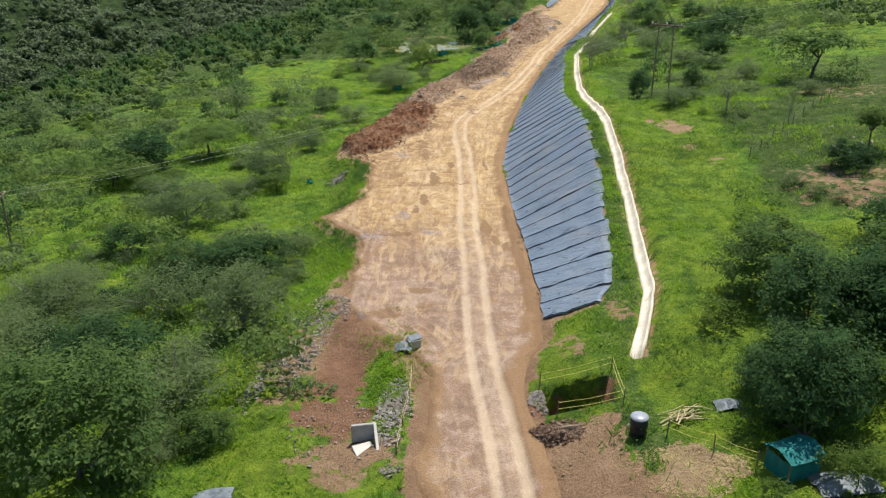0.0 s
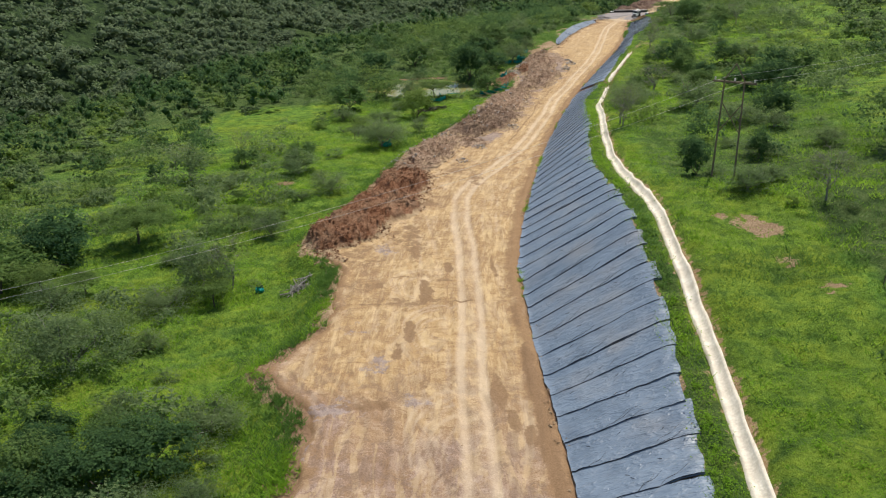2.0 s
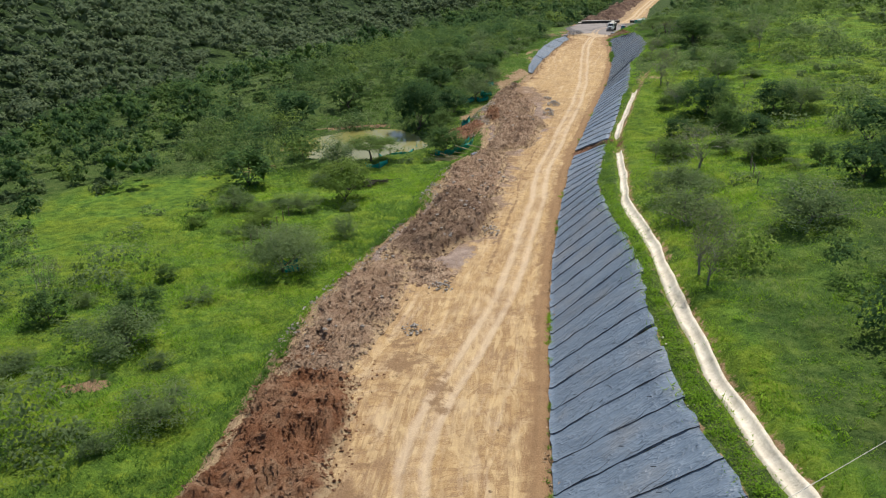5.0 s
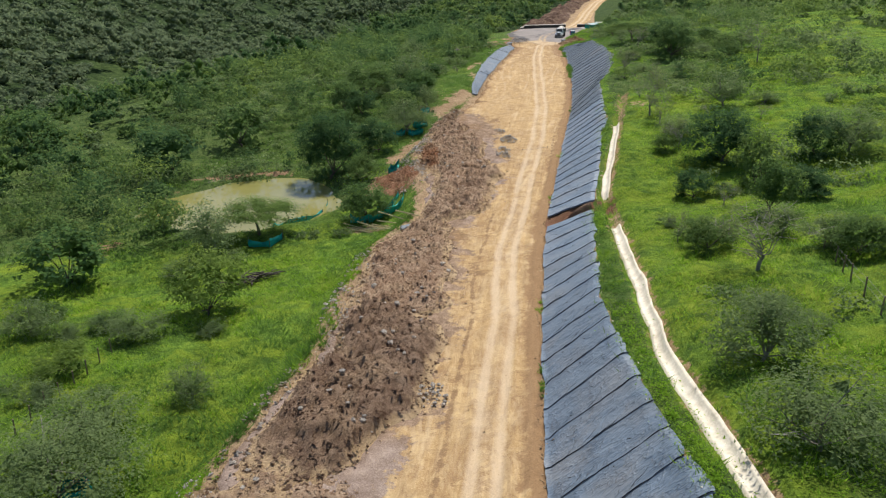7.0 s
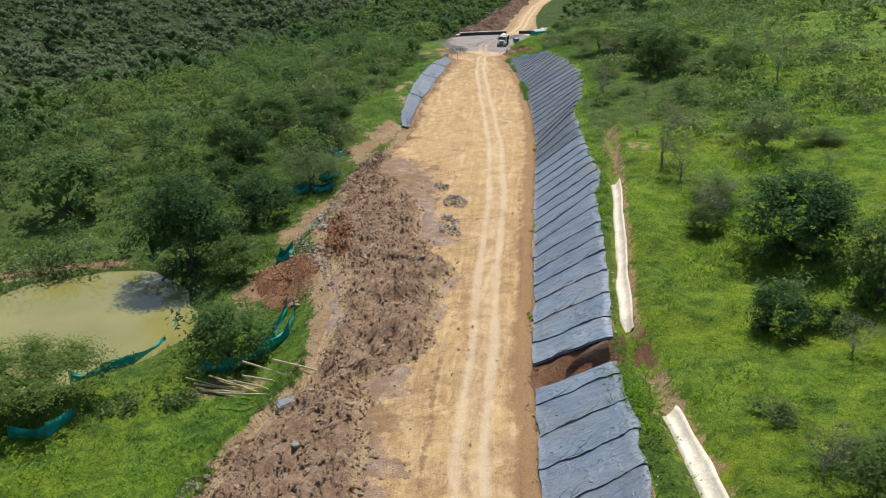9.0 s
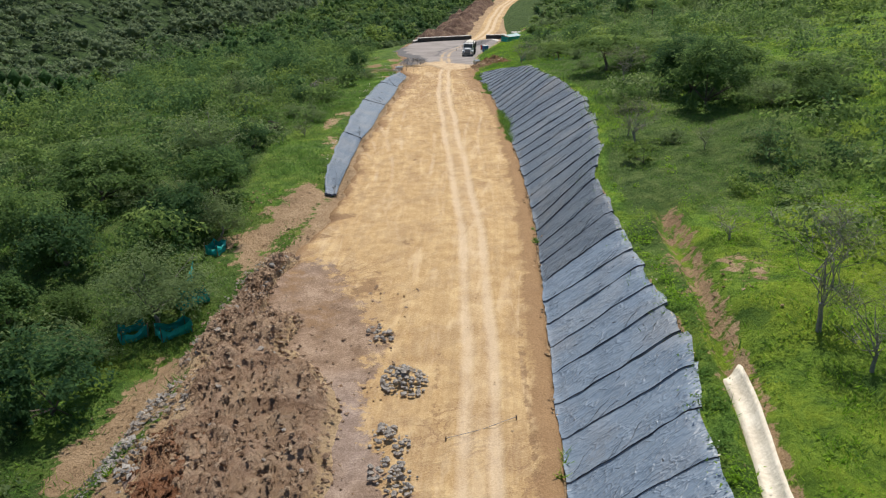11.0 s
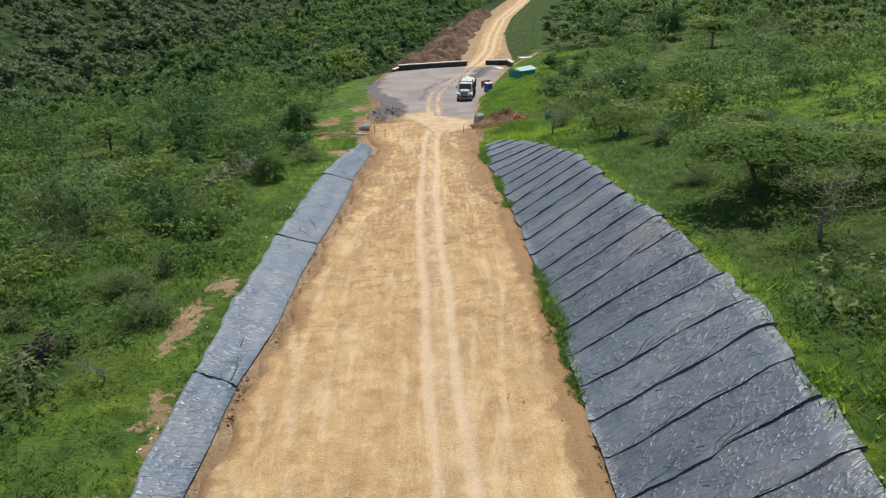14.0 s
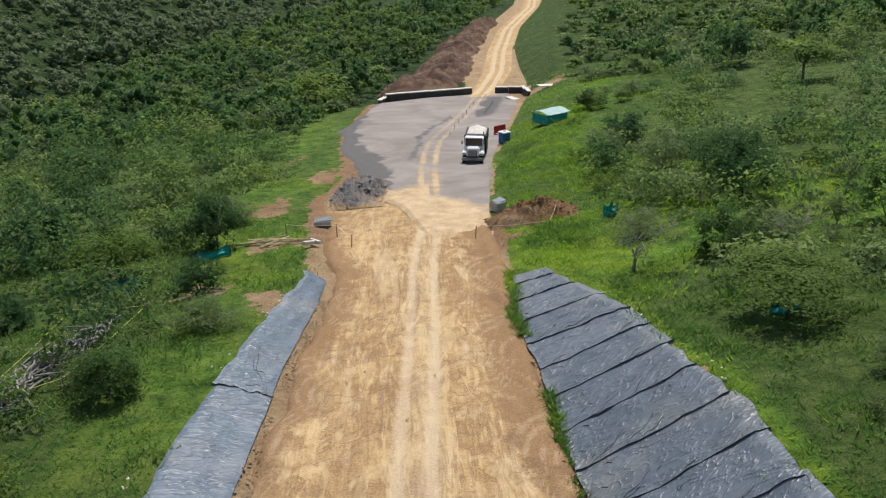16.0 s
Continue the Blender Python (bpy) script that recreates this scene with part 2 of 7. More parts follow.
# ---- materials ----
def ground_material():
    m = Mat("grass_ground", 0.95, 0, 0.1)
    soil = m.attr("soil")
    big, patch, clump, fine = m.noise(0.06, 4), m.noise(0.16, 4, 0.55), m.noise(0.9, 5, 0.65, None, 0.4), m.noise(5.0, 6, 0.8)
    f = m.math("ADD", m.math("MULTIPLY", clump, 0.55), m.math("MULTIPLY", fine, 0.45))
    lush = m.ramp(f, (0.37, (0.042, 0.095, 0.016)), (0.49, (0.104, 0.205, 0.028)), (0.62, (0.188, 0.310, 0.044)))
    lush = m.mix(m.ramp(patch, (0.44, 0.0), (0.62, 0.75)), lush, m.ramp(f, (0.37, (0.072, 0.118, 0.011)), (0.62, (0.22, 0.285, 0.028))))
    dull = m.ramp(f, (0.38, (0.030, 0.058, 0.014)), (0.5, (0.074, 0.118, 0.030)), (0.62, (0.135, 0.175, 0.055)))
    lush = m.mix(m.ramp(soil[2], (0.72, 0.0), (0.95, 0.42)), lush, m.ramp(f, (0.37, (0.075, 0.125, 0.011)), (0.62, (0.235, 0.300, 0.028))))
    g = m.mix(m.ramp(m.math("ADD", soil[2], m.math("MULTIPLY", m.math("SUBTRACT", big, 0.5), 1.2)), (0.3, 0.0), (0.7, 1.0)), dull, lush)
    # clumps of deeper weeds and of yellower young grass
    tuft = m.noise(0.42, 6, 0.68, None, 0.8)
    g = m.mix(m.math("MULTIPLY", m.ramp(tuft, (0.38, 0.75), (0.48, 0.0)), m.ramp(soil[2], (0.1, 0.3), (0.5, 1.0))), g, m.ramp(f, (0.37, (0.022, 0.060, 0.012)), (0.62, (0.080, 0.150, 0.026))))
    g = m.mix(m.math("MULTIPLY", m.ramp(tuft, (0.52, 0.0), (0.62, 0.7)), m.ramp(soil[2], (0.3, 0.0), (0.7, 1.0))), g, m.ramp(f, (0.37, (0.110, 0.175, 0.014)), (0.62, (0.270, 0.350, 0.034))))
    # leaf litter and thicket under the far woods, coloured dark for the canopy's shade
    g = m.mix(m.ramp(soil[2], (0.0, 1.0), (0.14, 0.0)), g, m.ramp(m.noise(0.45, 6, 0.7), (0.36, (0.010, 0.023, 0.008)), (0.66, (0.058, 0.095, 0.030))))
    e = m.math("ADD", m.math("MULTIPLY", m.noise(0.55, 6, 0.65), 0.5), m.math("MULTIPLY", fine, 0.5))
    earth = m.ramp(e, (0.32, (0.22, 0.145, 0.085)), (0.5, (0.38, 0.265, 0.155)), (0.68, (0.54, 0.40, 0.25)))
    red = m.ramp(e, (0.32, (0.13, 0.065, 0.038)), (0.68, (0.33, 0.18, 0.11)))
    e = m.mix(soil[1], earth, red)
    edge = m.ramp(m.math("ADD", soil[0], m.math("MULTIPLY", m.math("SUBTRACT", m.noise(1.3, 7, 0.72), 0.5), 1.7)), (0.46, 0.0), (0.56, 1.0))
    return m.color(m.mix(edge, g, e)).bump(m.math("ADD", clump, m.math("MULTIPLY", fine, 0.6)), 0.9, 0.42).m


def road_material():
    m = Mat("earth_road", 0.95, 0, 0.12)
    zone, edge, way = m.attr("zone"), m.attr("way")[2], m.vector("way")
    big, mid, fine = m.noise(0.12, 5, 0.6), m.noise(0.9, 6, 0.65), m.noise(11.0, 5, 0.7)
    f = m.math("ADD", m.math("MULTIPLY", mid, 0.5), m.math("MULTIPLY", fine, 0.5))
    tan = m.ramp(f, (0.38, (0.36, 0.228, 0.106)), (0.5, (0.49, 0.335, 0.165)), (0.62, (0.61, 0.45, 0.245)))
    red = m.ramp(f, (0.38, (0.19, 0.122, 0.088)), (0.5, (0.34, 0.238, 0.180)), (0.62, (0.50, 0.38, 0.30)))
    brown = m.ramp(fine, (0.3, (0.20, 0.115, 0.057)), (0.7, (0.34, 0.215, 0.115)))
    c = m.mix(m.ramp(m.math("ADD", zone[1], m.math("MULTIPLY", m.math("SUBTRACT", big, 0.5), 0.9)), (0.35, 0.0), (0.75, 1.0)), tan, red)
    work = m.attr("work")[0]
    # scraped patches with lines along the way
    scraped = m.ramp(m.noise(0.24, 6, 0.62, (1.0, 0.4, 1), 1.4, way), (0.49, 0.0), (0.56, 1.0))
    lines = m.ramp(m.noise(1.0, 3, 0.6, (2.4, 0.14, 1), 1.2, way), (0.4, 0.15), (0.62, 1.0))
    c = m.mix(m.math("MULTIPLY", m.math("MULTIPLY", scraped, lines), m.math("ADD", m.math("MULTIPLY", work, 0.36), 0.12)), c, brown)
    ruts = m.ramp(m.noise(1.0, 4, 0.6, (1.2, 0.035, 1), 0.7, way), (0.482, 0.0), (0.5, 1.0), (0.518, 0.0))
    c = m.mix(m.math("MULTIPLY", ruts, 0.13), c, brown)
    # cross ripples and scraped crescents left by the blade, where the ground was worked
    ripple = m.ramp(m.noise(0.62, 4, 0.6, (0.6, 1.0, 1), 2.2, way), (0.54, 0.0), (0.56, 1.0), (0.62, 0.4))
    ripple = m.math("MULTIPLY", ripple, m.ramp(m.math("ADD", m.noise(0.11, 3), m.math("MULTIPLY", work, 0.3)), (0.56, 0.0), (0.68, 1.0)))
    c = m.mix(m.math("MULTIPLY", ripple, 0.78), c, brown)
    cream = m.ramp(m.noise(0.6, 4, 0.55, (1.5, 0.3, 1), 1.4, way), (0.52, 0.0), (0.56, 1.0))
    c = m.mix(m.math("MULTIPLY", m.math("MULTIPLY", cream, work), 0.55), c, (0.62, 0.46, 0.25))
    for turn, size in ((12, 1.0), (-17, 1.2), (33, 0.9), (-48, 1.1), (4, 1.6)):
        scuff = m.ramp(m.math("ABSOLUTE", m.math("SUBTRACT", m.noise(size, 3, 0.55, (1.3, 0.13, 1, turn), 0.5, way), 0.5)), (0.0, 1.0), (0.045, 0.0))
        where = m.ramp(m.noise(0.21 * size, 3, 0.6, (1, 0.8, 1, turn)), (0.5, 0.0), (0.6, 1.0))
        c = m.mix(m.math("MULTIPLY", m.math("MULTIPLY", scuff, where), m.math("MULTIPLY", work, 0.62)), c, brown)
    graded = m.ramp(m.noise(1.0, 4, 0.65, (3.2, 0.05, 1), 0.25, way), (0.38, 0.0), (0.62, 1.0))
    c = m.mix(m.math("MULTIPLY", graded, 0.2), c, brown)
    mud = m.ramp(m.noise(0.55, 7, 0.72, (1.0, 0.55, 1), 1.0, way), (0.5, 0.0), (0.57, 1.0))
    c = m.mix(m.math("MULTIPLY", mud, m.ramp(zone[1], (0.05, 0.2), (0.7, 0.6))), c, m.ramp(fine, (0.3, (0.15, 0.095, 0.065)), (0.7, (0.29, 0.205, 0.15))))
    pale = m.ramp(m.noise(0.7, 6, 0.65, (1.0, 0.2, 1), 0.9, way), (0.54, 0.0), (0.66, 1.0))
    c = m.mix(m.math("MULTIPLY", pale, 0.42), c, m.mix(zone[1], (0.64, 0.49, 0.31), (0.44, 0.34, 0.255)))
    churned = m.ramp(m.math("ADD", edge, m.math("MULTIPLY", m.math("SUBTRACT", m.noise(0.5, 6, 0.7), 0.5), 1.5)), (0.4, 0.0), (0.62, 1.0))
    c = m.mix(m.math("MULTIPLY", churned, 0.88), c, brown)
    lay = m.attr("spoil")
    loose = m.ramp(f, (0.36, (0.12, 0.076, 0.050)), (0.5, (0.24, 0.165, 0.118)), (0.64, (0.42, 0.31, 0.23)))
    loose = m.mix(m.math("MULTIPLY", lay[1], 0.75), loose, m.ramp(f, (0.36, (0.17, 0.128, 0.112)), (0.5, (0.28, 0.222, 0.198)), (0.64, (0.42, 0.345, 0.31))))
    strewn = m.ramp(m.math("ADD", lay[0], m.math("MULTIPLY", m.math("SUBTRACT", m.noise(0.7, 7, 0.75), 0.5), 2.2)), (0.44, 0.0), (0.58, 1.0))
    c = m.mix(m.math("MULTIPLY", strewn, 0.88), c, loose)
    worn = m.ramp(m.math("ADD", zone[0], m.math("MULTIPLY", m.math("SUBTRACT", f, 0.5), 0.6)), (0.3, 0.0), (0.8, 1.0))
    c = m.mix(m.math("MULTIPLY", worn, 0.6), c, m.ramp(fine, (0.3, (0.55, 0.425, 0.285)), (0.7, (0.67, 0.54, 0.39))))
    damp = m.ramp(m.math("ADD", zone[2], m.math("MULTIPLY", m.math("SUBTRACT", m.noise(1.1, 6, 0.7), 0.5), 1.3)), (0.45, 0.0), (0.62, 1.0))
    c = m.mix(m.math("MULTIPLY", damp, 0.85), c, m.ramp(fine, (0.3, (0.165, 0.098, 0.052)), (0.7, (0.30, 0.19, 0.105))))
    low = m.math("ADD", scraped, ripple)
    return m.color(c).bump(m.math("SUBTRACT", m.math("ADD", mid, m.math("MULTIPLY", fine, 0.6)), m.math("MULTIPLY", low, 0.1)), 0.9, 0.11).m


def sheet_material(name, a, b):
    m = Mat(name, 0.42, 0, 0.5)
    f, dust = m.noise(0.8, 5), m.noise(0.25, 4)
    c = m.mix(m.math("MULTIPLY", m.object_random(), 0.3), m.ramp(f, (0.3, a), (0.7, b)), (b[0] * 1.35, b[1] * 1.33, b[2] * 1.3))
    c = m.mix(m.ramp(dust, (0.5, 0.0), (0.8, 0.45)), c, (0.30, 0.27, 0.23))
    crease = m.math("ADD", m.noise(1.3, 2.5, 0.5, (0.35, 1.6, 1, -20), 0.8), m.math("MULTIPLY", m.ramp(m.math("ABSOLUTE", m.math("SUBTRACT", m.noise(1.0, 2, 0.5, (0.35, 1.3, 1, 38), 0.25), 0.5)), (0.0, 1.0), (0.035, 0.0)), 0.22))
    for turn, scale, amount in ((-32, 1.7, 0.26), (-10, 2.3, 0.2), (20, 2.8, 0.14), (55, 3.4, 0.12), (-60, 4.5, 0.08)):
        thin = m.ramp(m.math("ABSOLUTE", m.math("SUBTRACT", m.noise(scale, 2, 0.5, (0.28, 1.2, 1, turn), 0.3), 0.5)), (0.0, 1.0), (0.06, 0.0))
        patchy = m.ramp(m.noise(0.45 * scale, 2), (0.42, 0.0), (0.6, 1.0))
        crease = m.math("ADD", crease, m.math("MULTIPLY", m.math("MULTIPLY", thin, patchy), amount))
    return m.color(c).rough(m.ramp(f, (0.3, 0.36), (0.7, 0.52))).bump(crease, 0.72, 0.15).m


def spoil_material(name, dark, mid, light, spread=False):
    m = Mat(name, 0.95, 0, 0.15)
    a, b = m.noise(0.7, 6, 0.65), m.noise(6, 7, 0.8)
    f = m.math("ADD", m.math("MULTIPLY", a, 0.55), m.math("MULTIPLY", b, 0.45))
    f = m.math("ADD", f, m.math("MULTIPLY", m.math("SUBTRACT", m.island(), 0.32), 0.22))
    c = m.ramp(f, (0.3, dark), (0.5, mid), (0.72, light))
    c = m.mix(m.ramp(m.noise(0.28, 5, 0.65), (0.47, 0.0), (0.6, 0.62)), c, m.ramp(f, (0.3, mid), (0.7, (0.46, 0.33, 0.21))))
    if spread:
        # the toe runs out thinly over the tan road earth
        toe = m.math("ADD", m.attr("toe")[0], m.math("MULTIPLY", m.math("SUBTRACT", m.noise(1.1, 7, 0.75), 0.5), 1.5))
        c = m.mix(m.ramp(toe, (0.22, 1.0), (0.5, 0.0)), c, m.ramp(f, (0.3, (0.30, 0.195, 0.105)), (0.5, (0.46, 0.32, 0.18)), (0.7, (0.58, 0.43, 0.265))))
    return m.color(c).bump(m.math("ADD", a, m.math("MULTIPLY", b, 1.2)), 0.85, 0.26).m


def water_material():
    m = Mat("muddy_water", 0.06, 0, 0.5)
    m.color(m.ramp(m.noise(0.15, 3), (0.35, (0.20, 0.19, 0.055)), (0.7, (0.27, 0.25, 0.085))))
    return m.bump(m.noise(2.0, 2), 0.04, 0.02).m


def pave_material():
    """Compacted grey gravel with earth trodden onto its near end and its edges."""
    m = Mat("grey_pavement", 0.92, 0, 0.2)
    big, fine = m.noise(0.16, 6, 0.65, None, 0.8), m.noise(9.0, 4, 0.7)
    c = m.ramp(m.math("ADD", m.math("MULTIPLY", big, 0.7), m.math("MULTIPLY", fine, 0.3)), (0.36, (0.19, 0.165, 0.150)), (0.5, (0.255, 0.225, 0.205)), (0.64, (0.33, 0.295, 0.27)))
    lay = m.attr("dust")
    ragged = m.math("MULTIPLY", m.math("SUBTRACT", m.noise(0.8, 6, 0.7), 0.5), 0.9)
    c = m.mix(m.ramp(m.math("ADD", lay[1], ragged), (0.3, 0.0), (0.62, 0.9)), c, m.ramp(fine, (0.3, (0.062, 0.060, 0.062)), (0.7, (0.15, 0.142, 0.138))))
    c = m.mix(m.ramp(m.math("ADD", lay[0], ragged), (0.2, 0.0), (0.75, 0.92)), c, m.ramp(m.math("ADD", m.math("MULTIPLY", fine, 0.5), m.math("MULTIPLY", m.noise(0.9, 6, 0.65), 0.5)), (0.38, (0.38, 0.255, 0.14)), (0.5, (0.50, 0.36, 0.21)), (0.62, (0.61, 0.47, 0.30))))
    return m.color(c).bump(fine, 0.5, 0.03).m


M_GROUND, M_ROAD, M_WATER = ground_material(), road_material(), water_material()
# one plastic in two tones: nearer strips have sky reflection painted in, paler and bluer
M_SHEET = sheet_material("sky_lit_black_plastic_sheet", (0.105, 0.142, 0.190), (0.160, 0.208, 0.268))
M_SHEET_FAR = sheet_material("far_black_plastic_sheet", (0.066, 0.084, 0.106), (0.104, 0.128, 0.158))
M_SHEET_L = sheet_material("grey_plastic_sheet", (0.088, 0.116, 0.152), (0.130, 0.165, 0.208))
# concrete for the pad walls, darkened to paint in their faces' shadow
M_CONC_DARK = speckled("shaded_concrete", (0.035, 0.034, 0.033), (0.10, 0.096, 0.09), 1.2, 0.9, 0.3, 0.02)
M_SPOIL_RED = spoil_material("red_spoil", (0.11, 0.045, 0.022), (0.23, 0.104, 0.053), (0.42, 0.25, 0.15))
M_HEAP_RED = spoil_material("red_heap", (0.105, 0.042, 0.020), (0.225, 0.098, 0.048), (0.40, 0.22, 0.125), True)
M_HEAP = spoil_material("brown_heap", (0.125, 0.072, 0.045), (0.29, 0.184, 0.118), (0.56, 0.41, 0.285), True)
M_SPOIL = spoil_material("brown_spoil", (0.088, 0.050, 0.033), (0.185, 0.115, 0.076), (0.36, 0.255, 0.18))
M_EARTH = spoil_material("tan_earth_lumps", (0.19, 0.115, 0.06), (0.36, 0.245, 0.14), (0.55, 0.41, 0.26))
M_DUG = spoil_material("dug_orange_soil", (0.10, 0.050, 0.022), (0.20, 0.110, 0.052), (0.35, 0.22, 0.12))
M_SPOIL_FAR = spoil_material("dark_brown_spoil", (0.075, 0.044, 0.032), (0.15, 0.092, 0.066), (0.28, 0.195, 0.145))
M_HEAP_DARK = spoil_material("dark_brown_heap", (0.085, 0.050, 0.032), (0.190, 0.120, 0.079), (0.40, 0.285, 0.20), True)
M_HEAP_GRAVEL = spoil_material("grey_gravel_heap", (0.085, 0.083, 0.086), (0.17, 0.165, 0.165), (0.29, 0.28, 0.275), True)
M_GRAVEL = spoil_material("grey_gravel", (0.09, 0.088, 0.09), (0.20, 0.195, 0.19), (0.36, 0.345, 0.335))
M_STONE = spoil_material("grey_stone", (0.20, 0.180, 0.158), (0.39, 0.355, 0.315), (0.62, 0.57, 0.51))
M_CLOD = spoil_material("brown_clods", (0.18, 0.106, 0.066), (0.37, 0.245, 0.158), (0.62, 0.47, 0.33))
M_LINING = speckled("cream_ditch_lining", (0.50, 0.43, 0.32), (0.84, 0.77, 0.64), 0.9, 0.9, 0.6, 0.06)
M_PAVE = pave_material()
M_CONC = speckled("concrete", (0.30, 0.285, 0.265), (0.52, 0.50, 0.46), 1.5, 0.85, 0.3, 0.02)
M_CONC_PALE = speckled("pale_concrete", (0.52, 0.49, 0.43), (0.74, 0.70, 0.62), 1.5, 0.85, 0.3, 0.02)
M_WOOD = speckled("weathered_wood", (0.12, 0.085, 0.055), (0.30, 0.235, 0.17), 3.0, 0.9, 0.4, 0.02)
M_BAMBOO = speckled("dry_bamboo", (0.40, 0.33, 0.17), (0.66, 0.56, 0.33), 3.0, 0.7, 0.2, 0.01)
M_BARK = speckled("bark", (0.05, 0.04, 0.032), (0.17, 0.145, 0.115), 4.0, 0.95, 0.6, 0.03)
M_BARK_GREY = speckled("grey_bark", (0.14, 0.125, 0.11), (0.36, 0.335, 0.30), 4.0, 0.95, 0.6, 0.03)
M_NET = speckled("teal_netting", (0.005, 0.22, 0.20), (0.02, 0.42, 0.37), 2.5, 0.6, 0.3, 0.03)
# darker copy of the teal netting, tree shade put into its colour
M_NET_SHADED = speckled("shaded_teal_netting", (0.004, 0.10, 0.10), (0.012, 0.22, 0.20), 2.5, 0.7, 0.3, 0.03)
M_STRAW = speckled("straw", (0.34, 0.27, 0.11), (0.60, 0.50, 0.24), 4.0, 0.8, 0.2, 0.01)
M_TAPE = speckled("yellow_tape", (0.48, 0.45, 0.10), (0.66, 0.62, 0.18), 2.0, 0.5, 0.1, 0.01)
M_STEEL = speckled("weathered_steel", (0.12, 0.12, 0.12), (0.28, 0.28, 0.275), 3.0, 0.55, 0.2, 0.01, 0.5)
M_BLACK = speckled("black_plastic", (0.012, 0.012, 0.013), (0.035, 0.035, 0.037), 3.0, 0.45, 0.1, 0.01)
M_LID = speckled("grey_plastic_lid", (0.24, 0.26, 0.30), (0.42, 0.45, 0.50), 3.0, 0.35, 0.1, 0.01)
M_WHITE = speckled("white_paint", (0.70, 0.70, 0.69), (0.83, 0.83, 0.82), 1.5, 0.35, 0.05, 0.01, 0, 0.5)
M_RUBBER = speckled("rubber", (0.015, 0.015, 0.015), (0.05, 0.047, 0.043), 5.0, 0.8, 0.2, 0.01)
M_GLASS = speckled("dark_glazing", (0.015, 0.018, 0.02), (0.03, 0.035, 0.04), 1.0, 0.08, 0.0, 0.01, 0, 0.6)
M_BLUE = speckled("blue_plastic", (0.02, 0.09, 0.24), (0.03, 0.15, 0.36), 2.0, 0.45, 0.1, 0.01)
M_RED = speckled("red_plastic", (0.34, 0.02, 0.02), (0.5, 0.04, 0.035), 2.0, 0.5, 0.1, 0.01)
M_TARP = speckled("dark_tarpaulin", (0.10, 0.12, 0.14), (0.24, 0.27, 0.29), 1.5, 0.45, 0.4, 0.05)
M_ROOF = speckled("pale_green_roofing", (0.22, 0.36, 0.34), (0.42, 0.55, 0.53), 1.5, 0.5, 0.2, 0.02)
LEAF = {
    "r": leafy("leaf_green", (0.022, 0.055, 0.014), (0.090, 0.160, 0.038), (0.130, 0.185, 0.045)),
    "d": leafy("leaf_dark_green", (0.013, 0.040, 0.012), (0.058, 0.116, 0.032), (0.078, 0.135, 0.036)),
    "g": leafy("leaf_grey_green", (0.046, 0.080, 0.028), (0.145, 0.202, 0.078), (0.160, 0.208, 0.078)),
    "y": leafy("leaf_yellow_green", (0.042, 0.085, 0.014), (0.12, 0.195, 0.036), (0.18, 0.235, 0.048)),
    "f": leafy("leaf_umbrella", (0.038, 0.080, 0.016), (0.115, 0.185, 0.042), (0.155, 0.21, 0.05)),
    "b": leafy("leaf_sparse", (0.06, 0.095, 0.03), (0.15, 0.20, 0.065), (0.18, 0.21, 0.07)),
    "v": leafy("leaf_valley", (0.052, 0.084, 0.041), (0.135, 0.178, 0.088), (0.130, 0.168, 0.080)),
    "grass": leafy("grass_blade", (0.088, 0.20, 0.010), (0.150, 0.275, 0.018), (0.20, 0.30, 0.022), 0.6),
    "weed": leafy("weed_leaf", (0.042, 0.102, 0.016), (0.082, 0.165, 0.026), (0.110, 0.18, 0.028), 0.55),
}


# ---- mesh tools ----
def np_mesh(name, verts, faces, material=None, smooth=False):
    """A mesh from arrays; faces all have the same number of corners."""
    verts, faces = np.asarray(verts, np.float32).reshape(-1, 3), np.asarray(faces, np.int32)
    n, k = faces.shape
    me = bpy.data.meshes.new(name)
    me.vertices.add(len(verts))
    me.vertices.foreach_set("co", verts.ravel())
    me.loops.add(n * k)
    me.loops.foreach_set("vertex_index", faces.ravel())
    me.polygons.add(n)
    me.polygons.foreach_set("loop_start", np.arange(0, n * k, k, dtype=np.int32))
    me.polygons.foreach_set("use_smooth", np.full(n, smooth, dtype=bool))
    me.update(calc_edges=True)
    if material:
        me.materials.append(material)
    return me


def grid_faces(rows, cols):
    i = np.arange(rows - 1)[:, None] * cols + np.arange(cols - 1)[None, :]
    i = i.ravel()
    return np.stack([i, i + 1, i + cols + 1, i + cols], 1)


def put_attr(me, name, rgb):
    a = me.attributes.new(name, "FLOAT_COLOR", "POINT")
    a.data.foreach_set("color", np.concatenate([rgb, np.ones((len(rgb), 1))], 1).astype(np.float32).ravel())


def thing(name, label, category, at=(0, 0, 0), turn=0, group="", kind=""):
    ob = new(name)
    ob.matrix_basis = pose(*at, 0, 0, turn)
    return tagged(ob, label, category, group, kind)


def link(name, me, parent=None, label=""):
    ob = new(name, me)
    if parent:
        ob.parent = parent
    if label:
        ob["label"] = label
    return ob


def part(name, bm, material, parent=None, label="", smooth=False):
    me = bpy.data.meshes.new(name)
    bm.to_mesh(me)
    bm.free()
    me.materials.append(material)
    for p in me.polygons:
        p.use_smooth = smooth
    return link(name, me, parent, label)


